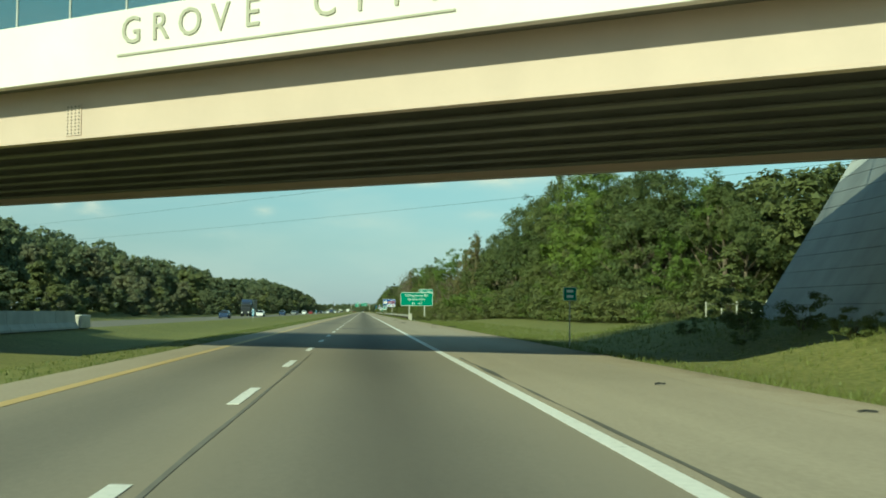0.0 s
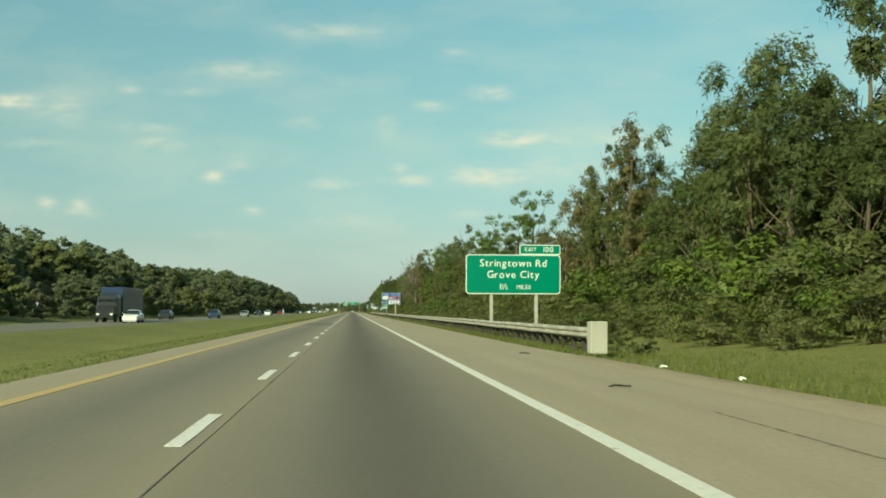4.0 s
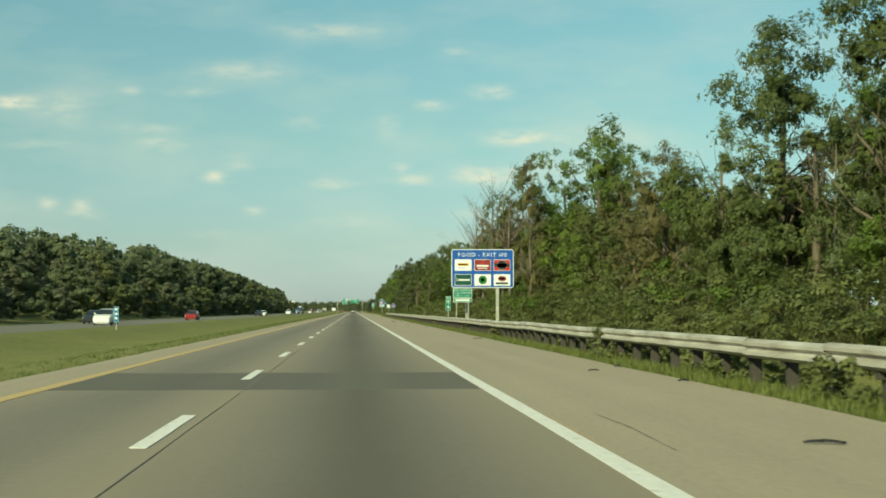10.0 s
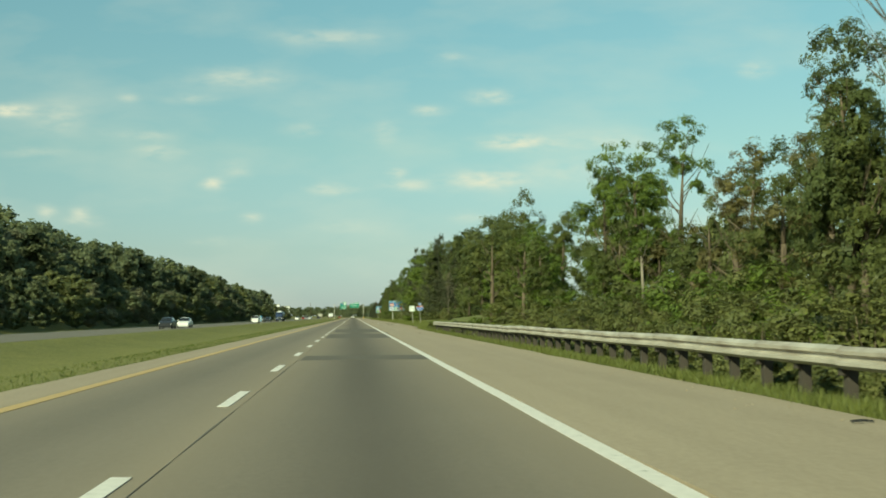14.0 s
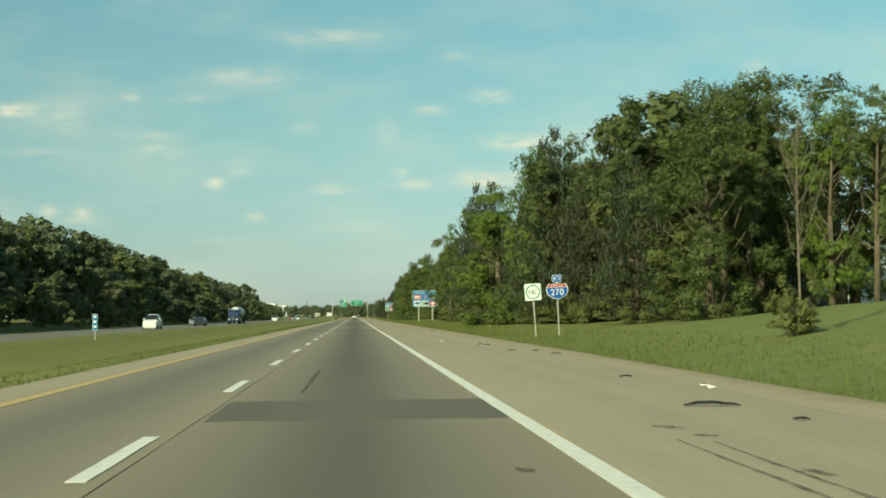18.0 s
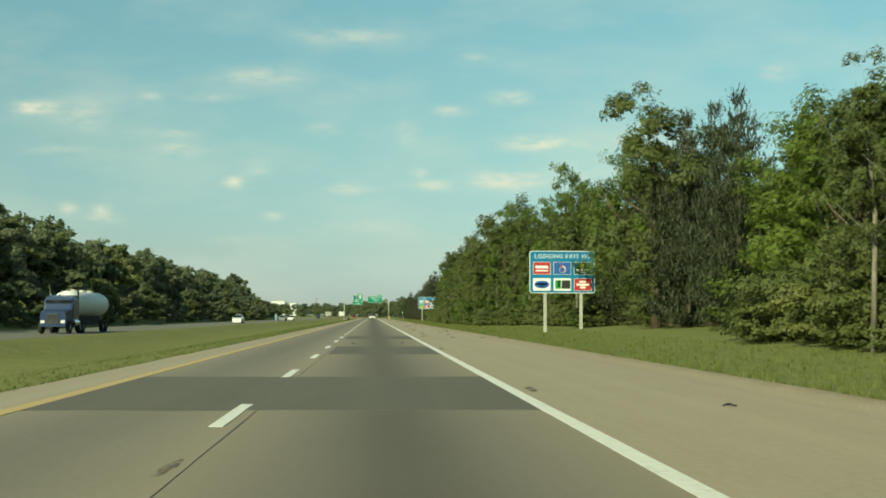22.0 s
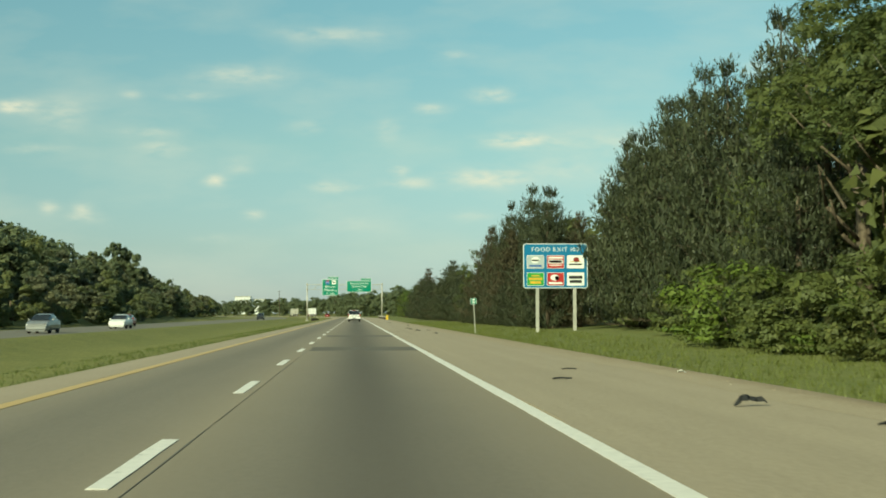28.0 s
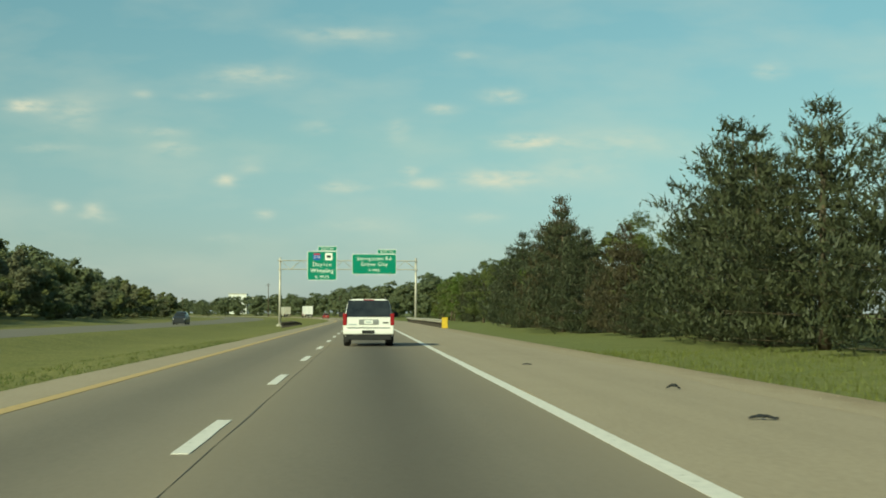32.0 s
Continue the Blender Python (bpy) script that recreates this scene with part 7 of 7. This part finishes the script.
def sedan(m, paint, label, name="sedan", tall=1.0):
    """A family car, its tail at y = 0 and its nose towards +y."""
    c = thing(name, label, "car", m, "cars on the far carriageway" if "across" in label else "")
    k = tall
    lo = [(0.72, 0.24), (0.82, 0.36), (0.84, 0.6 * k), (0.80, 0.84 * k), (0.70, 0.9 * k)]

    def sec(y, w, h):
        return (y, [(a * w, b * h) for a, b in lo])
    part("body", lofted([sec(0, 0.86, 0.93), sec(0.12, 0.96, 1.0), sec(0.8, 1.0, 1.0), sec(3.0, 1.0, 0.98), sec(3.9, 0.95, 0.82), sec(4.15, 0.8, 0.68)]), paint, c, smooth=False)
    top = [(0.73, 0.88 * k), (0.66, 1.1 * k), (0.58, 1.27 * k), (0.45, 1.31 * k)]

    def rsec(y, s):
        return (y, [(w, 0.88 * k + (z - 0.88 * k) * s) for w, z in top])
    part("cabin", lofted([rsec(0.35, 0.08), rsec(1.05, 0.95), rsec(1.7, 1.0), rsec(2.3, 0.93), rsec(3.1, 0.06)]), M_GLASS, c, "dark glazed cabin")
    part("roof", lofted([(1.1, [(0.56, 1.255 * k), (0.5, 1.305 * k), (0.4, 1.322 * k)]), (1.7, [(0.585, 1.275 * k), (0.52, 1.325 * k), (0.4, 1.34 * k)]), (2.25, [(0.56, 1.22 * k), (0.5, 1.265 * k), (0.4, 1.28 * k)])]), paint, c)
    for s in (-1, 1):
        part("tail_lamp", boxed(min(s * 0.5, s * 0.77), max(s * 0.5, s * 0.77), -0.015, 0.1, 0.62 * k, 0.78 * k, bevel=0.02), M_TAIL, c)
        part("head_lamp", boxed(min(s * 0.42, s * 0.7), max(s * 0.42, s * 0.7), 3.95, 4.13, 0.5 * k, 0.62 * k, bevel=0.02), M_HEAD, c)
        part("mirror", boxed(min(s * 0.78, s * 0.93), max(s * 0.78, s * 0.93), 2.6, 2.7, 0.86 * k, 0.98 * k, bevel=0.03), paint, c)
        for y in (0.78, 3.2):
            wheel(c, s * 0.72, y, 0.29, 0.19)
    part("bumper", boxed(-0.78, 0.78, -0.05, 0.12, 0.3, 0.48, bevel=0.04), paint, c)
    part("front_bumper", boxed(-0.7, 0.7, 4.08, 4.22, 0.26, 0.44, bevel=0.04), paint, c)
    part("number_plate", boxed(-0.15, 0.15, -0.062, -0.05, 0.55 * k, 0.67 * k), M_SIGNWHITE, c)
    return c


def lorry(m, trailer, cab, label, ln=13.5):
    """A tractor and box trailer, the trailer's doors at y = 0."""
    c = thing("lorry", label, "lorry", m)
    t = part("trailer", boxed(-1.18, 1.18, 0, ln, 1.05, 3.75, bevel=0.04), trailer, c, "long box trailer")
    part("door_gap", boxed(-0.012, 0.012, -0.006, 0.002, 1.1, 3.7), M_BLACK, t)
    for s in (-1, 1):
        part("lamp", boxed(s * 1.0 - 0.1, s * 1.0 + 0.1, -0.03, 0.01, 0.92, 1.03), M_TAIL, t)
        part("skirt", boxed(s * 1.1 - 0.02, s * 1.1 + 0.02, 3.2, ln - 4, 0.5, 1.04), M_STEEL, t)
        for y in (1.2, 2.4, ln - 1.5, ln - 0.4, ln + 3.2):
            wheel(c, s * 0.95, y, 0.46, 0.28)
    part("under_guard", boxed(-1.0, 1.0, 0.0, 0.1, 0.42, 0.56), M_STEEL, c)
    part("cab", lofted([(ln + 0.5, [(1.05, 0.6), (1.1, 1.0), (1.1, 2.6), (0.95, 3.1)]), (ln + 2.2, [(1.05, 0.6), (1.1, 1.0), (1.1, 2.5), (0.9, 2.75)]), (ln + 2.7, [(1.0, 0.55), (1.05, 0.9), (1.05, 1.7), (0.9, 1.75)]), (ln + 4.0, [(0.9, 0.5), (0.95, 0.8), (0.9, 1.5), (0.8, 1.56)])]), cab, c, "tractor cab")
    part("windscreen", boxed(-0.95, 0.95, ln + 2.35, ln + 2.5, 1.8, 2.45, bevel=0.03), M_GLASS, c)
    for s in (-1, 1):
        part("head_lamp", boxed(s * 0.7 - 0.14, s * 0.7 + 0.14, ln + 3.95, ln + 4.03, 0.75, 0.95), M_HEAD, c)
    part("chassis", boxed(-0.5, 0.5, 0.4, ln + 3.5, 0.62, 1.04), M_BLACK, c)
    return c


suv(Matrix.Translation((1.72, 1263.5, 0.0)), M_CARWHITE, "large white sport utility with dark rear glass on the road")
sedan(Matrix.Translation((1.9, 1345, 0)), M_SILVER, "silver sedan further along the running lane")
sedan(Matrix.Translation((bend(1560) - 1.4, 1560, 0)) @ pose(0, 0, 0, 0, 0, 4), M_CARRED, "red sedan in the passing lane", tall=1.02)
lorry(Matrix.Translation((bend(1640) - 0.3, 1640, 0)) @ pose(0, 0, 0, 0, 0, 7), M_TRAILER, M_CARRED, "white box lorry on the bend")
lorry(Matrix.Translation((bend(1680) - 4.5, 1690, 0)) @ pose(0, 0, 0, 0, 0, 8.5), M_CONCRETE, M_CARBLACK, "grey box lorry on the bend")
FAR_Z = -0.12
for x, y, paint, txt, tall in ((-20.5, 282, M_CARWHITE, "white sedan coming along the road across the median", 1.0), (-20.6, 420, M_SILVER, "silver sedan on the road across the median", 1.0),
                               (-20.4, 492, M_CARWHITE, "white car on the road across the median", 1.1), (-24.0, 505, M_CARBLACK, "black car on the road across the median", 1.0),
                               (-20.5, 556, M_CARRED, "red car on the road across the median", 1.0), (-20.4, 682, M_CARBLACK, "dark car on the road across the median", 1.05),
                               (-20.6, 700, M_CARWHITE, "pale car on the road across the median", 1.0), (-20.4, 824, M_CARWHITE, "white van-like car on the road across the median", 1.25),
                               (-20.6, 870, M_CARBLACK, "black sedan on the road across the median", 1.0), (-24.1, 893, M_SILVER, "silver car on the road across the median", 1.0),
                               (-20.4, 1046, M_CARWHITE, "white car with lights on across the median", 1.1), (-20.6, 1156, M_SILVER, "silver hatchback across the median", 1.05),
                               (-20.4, 1186, M_CARWHITE, "white sedan across the median", 1.0), (-24.0, 1210, M_CARRED, "red car in the far lane across the median", 1.0),
                               (-20.5, 1372, M_CARBLACK, "black pickup-like car across the median", 1.2), (-20.6, 210, M_CARBLUE, "dark blue car across the median", 1.0),
                               (-24.0, 330, M_CARBLACK, "black sedan across the median", 1.0), (-20.5, 360, M_CARBLUE, "dark car across the median", 1.1)):
    sedan(Matrix.Translation((x, y + 4.1, FAR_Z)) @ pose(0, 0, 0, 0, 0, 180), paint, txt, tall=tall)
lorry(Matrix.Translation((-24.2, 306, FAR_Z)) @ pose(0, 0, 0, 0, 0, 180), M_CARBLUE, M_CARBLACK, "dark lorry with a dark cab coming across the median")


def tanker(m, cab, label, ln=10.5):
    """A tractor and a round polished tank trailer, the tank's end at y = 0."""
    c = thing("tank_lorry", label, "lorry", m)
    rings = []
    bm = bmesh.new()
    for y, r in ((0.0, 0.45), (0.08, 0.78), (0.3, 0.95), (ln - 0.3, 0.95), (ln - 0.08, 0.78), (ln, 0.45)):
        rings.append([bm.verts.new((math.cos(k * math.pi / 12) * r * 1.1, y, 2.15 + math.sin(k * math.pi / 12) * r)) for k in range(24)])
    for a, b in zip(rings, rings[1:]):
        for k in range(24):
            bm.faces.new((a[k], a[(k + 1) % 24], b[(k + 1) % 24], b[k]))
    bm.faces.new(rings[0])
    bm.faces.new(list(reversed(rings[-1])))
    bmesh.ops.recalc_face_normals(bm, faces=bm.faces)
    t = part("tank", bm, M_TRAILER, c, "polished pale tank", smooth=True)
    for y in (2.5, 5.2, 8.0):
        part("hatch", tubed((0, y, 3.05), (0, y, 3.22), 0.28, seg=14), M_STEEL, t)
    part("chassis", boxed(-0.45, 0.45, 0.3, ln + 3.2, 0.62, 1.25), M_BLACK, c)
    for s in (-1, 1):
        for y in (1.2, 2.4, ln - 1.2, ln - 0.1, ln + 3.0):
            wheel(c, s * 0.95, y, 0.46, 0.28)
        part("head_lamp", boxed(s * 0.7 - 0.14, s * 0.7 + 0.14, ln + 3.75, ln + 3.83, 0.75, 0.95), M_HEAD, c)
        part("fuel_tank", tubed((s * 0.95, ln + 0.9, 0.75), (s * 0.95, ln + 2.3, 0.75), 0.3, seg=14), M_CHROME, c)
        part("exhaust", tubed((s * 1.0, ln + 0.55, 1.0), (s * 1.0, ln + 0.55, 3.3), 0.07), M_CHROME, c)
    part("cab", lofted([(ln + 0.6, [(1.0, 0.6), (1.05, 1.0), (1.05, 2.45), (0.92, 2.75)]), (ln + 2.0, [(1.0, 0.6), (1.05, 1.0), (1.05, 2.4), (0.88, 2.6)]), (ln + 2.4, [(0.95, 0.55), (1.0, 0.9), (0.98, 1.7), (0.85, 1.75)]), (ln + 3.8, [(0.85, 0.5), (0.9, 0.8), (0.86, 1.5), (0.76, 1.56)])]), cab, c, "blue tractor cab")
    part("windscreen", boxed(-0.9, 0.9, ln + 2.1, ln + 2.22, 1.8, 2.4, bevel=0.03), M_GLASS, c)
    part("grille", boxed(-0.42, 0.42, ln + 3.78, ln + 3.84, 0.7, 1.42, bevel=0.02), M_CHROME, c)
    return c


tanker(Matrix.Translation((-20.6, 938, FAR_Z)) @ pose(0, 0, 0, 0, 0, 180), M_CARBLUE, "silver tank lorry with a blue cab across the median")

# ---- far buildings ----


def far_building(x, y, w, d, h, label, rows=9):
    b = thing("building", label, "building", Matrix.Translation((x, y, ground_z(x, y) - 0.5)))
    part("wall", boxed(-w / 2, w / 2, 0, d, 0, h, bevel=0.1), M_TRAILER, b, "pale wall")
    part("roof", boxed(-w / 2 - 0.3, w / 2 + 0.3, -0.3, d + 0.3, h + 0.01, h + 0.6), M_CONCRETE, b, "flat grey roof")
    n = int(w // 3)
    for i in range(n):
        for z in list(np.arange(2.0, h - 1.5, 3.2))[:rows]:
            x_ = -w / 2 + (i + 0.5) * w / n
            part("window", boxed(x_ - 0.9, x_ + 0.9, -0.03, 0.05, z, z + 1.5), M_GLASS, b)


far_building(-106, 2330, 15, 14, 17.2, "pale flat-roofed building above the far trees", 1)
far_building(-91.2, 2334, 13, 12, 14.6, "grey lower block beside the pale far building", 1)
far_building(-190, 2100, 26, 14, 8, "low white commercial building in the distance")


def house(x, y):
    """A white gabled house with a lower wing, seen past the crest of the verge."""
    h = thing("house", "white clapboard gabled house with grey shingle roofs behind the trees", "house", Matrix.Translation((x, y, ground_z(x, y) - 0.3)))

    def gable(name, x0, x1, y0, y1, z0, z1, material, label):
        xm = (x0 + x1) / 2
        v = [(a, b, c) for b in (y0, y1) for a, c in ((x0, 0), (x1, 0), (x1, z0), (xm, z1), (x0, z0))]
        f = [(0, 1, 2, 3, 4), (9, 8, 7, 6, 5)] + [(i, i + 5, (i + 1) % 5 + 5, (i + 1) % 5) for i in range(5)]
        return put(name, mesh_of(name, v, f, material), h, label)
    for x0, x1, y0, y1, z0, z1 in ((-2.4, 2.4, 0, 8, 4.6, 6.6), (2.45, 9.5, 1.5, 8, 2.9, 4.6)):
        w = gable("wall", x0, x1, y0, y1, z0, z1, M_SIGNWHITE, "white clapboard gable wall")
        xm = (x0 + x1) / 2
        for s, e in ((-1, x0), (1, x1)):
            a, b = (xm, z1 + 0.03), (e + s * 0.35, z0 - 0.3 * (z1 - z0) / abs(e - xm))
            v = [(p[0], q, p[1] + d) for q in (y0 - 0.35, y1 + 0.35) for p in (a, b) for d in (0.02, 0.2)]
            put("roof", mesh_of("roof", v, [(0, 1, 3, 2), (4, 6, 7, 5), (0, 4, 5, 1), (2, 3, 7, 6), (1, 5, 7, 3), (0, 2, 6, 4)], M_SLOPE), h, "grey shingle roof slope")
        for z in (1.0, 3.4) if z0 > 4 else (1.0,):
            for k in (-0.5, 0.5):
                xc = xm + k * (x1 - x0) * 0.45
                part("window", boxed(xc - 0.45, xc + 0.45, y0 - 0.04, y0 + 0.05, z, z + 1.3), M_GLASS, w)
    return h


house(41.6, 790)


def utility_pole(x, y, top):
    p = thing("utility_pole", "tall thin wooden utility pole in the distance", "pole", Matrix.Translation((x, y, ground_z(x, y) - 0.3)), "distant poles")
    h = top - ground_z(x, y)
    part("shaft", tubed((0, 0, 0), (0, 0, h), 0.17, 0.11), M_BARK, p)
    part("crossarm", boxed(-1.1, 1.1, -0.07, 0.07, h - 0.9, h - 0.75), M_BARK, p)
    for s in (-0.95, -0.4, 0.4, 0.95):
        part("insulator", tubed((s, 0, h - 0.75), (s, 0, h - 0.55), 0.05, 0.03, 6), M_SIGNBACK, p)


for x, y, top in ((-37.6, 1750, 14.1), (-7.6, 1700, 10.8), (-106.8, 2000, 11.5)):
    utility_pole(x, y, top)

# ---- grass tufts and grit ----


def tufts(name, lo, hi, per_metre, y0, y1, tall, seed, label, material=None):
    rng = np.random.default_rng(seed)
    n = int((y1 - y0) * per_metre)
    y = rng.uniform(y0, y1, n)
    f = rng.uniform(0, 1, n) ** (1.35 if hi > 0 else 3.0)
    a = np.array([lo(v) for v in y])
    x = a + f * (hi - a) if hi > a.mean() else a - f * (a - hi)
    z = np.array([ground_z(p, q) for p, q in zip(x, y)])
    h = tall * rng.uniform(0.4, 1.25, n)
    base = np.column_stack([x, y, z - 0.02])
    vs = []
    for k in range(3):
        ang = rng.uniform(0, 2 * math.pi, n)
        side = np.column_stack([np.cos(ang), np.sin(ang), np.zeros(n)]) * 0.013
        lean = np.column_stack([rng.normal(0, 0.3, n) * h, rng.normal(0, 0.3, n) * h, h * rng.uniform(0.7, 1.1, n)])
        off = np.column_stack([rng.normal(0, 0.05, n), rng.normal(0, 0.05, n), np.zeros(n)])
        b = base + off
        vs.append(np.stack([b - side, b + side, b + lean], axis=1))
    v = np.concatenate(vs).reshape(-1, 3)
    q = np.arange(len(v)).reshape(-1, 3)
    ob = new(name, big_mesh(name, v, q, material or M_BLADE))
    tagged(ob, label, "grass", kind="stuff")


tufts("verge_grass", edge_right, 15.5, 62, -5, 1260, 0.19, 900, "ragged long green grass along the edge of the shoulder", M_BLADE_VERGE)
tufts("median_grass", lambda y: EDGE_L + 0.05, -9.0, 42, 0, 1280, 0.1, 901, "ragged grass along the edge of the median")


tufts("rail_grass", lambda y: 7.7, 9.3, 130, 188, 648, 0.22, 902, "long green grass round the foot of the guard rail", M_BLADE_VERGE)


def grit():
    rng = np.random.default_rng(905)
    n = 2600
    y = rng.uniform(0, 1260, n)
    x = np.array([edge_right(v) for v in y]) - np.abs(rng.normal(0, 0.5, n)) - 0.05
    s = rng.uniform(0.008, 0.03, n)
    p = np.column_stack([x, y, np.zeros(n) + 0.002])
    d = np.array([[1, 0, 0], [-0.5, 0.8, 0], [-0.6, -0.7, 0], [0, 0, 0.9]])
    v = (p[:, None, :] + d[None] * s[:, None, None]).reshape(-1, 3)
    k = np.arange(n)[:, None] * 4
    q = np.concatenate([k + np.array([[0, 1, 3, 3]]), k + np.array([[1, 2, 3, 3]]), k + np.array([[2, 0, 3, 3]])])
    me = bpy.data.meshes.new("grit")
    me.from_pydata([tuple(a) for a in v], [], [tuple(int(i) for i in f[:3]) for f in q])
    me.materials.append(M_SHOULDER)
    tagged(new("grit", me), "scattered gravel and grit on the shoulder", "gravel", kind="stuff")


grit()
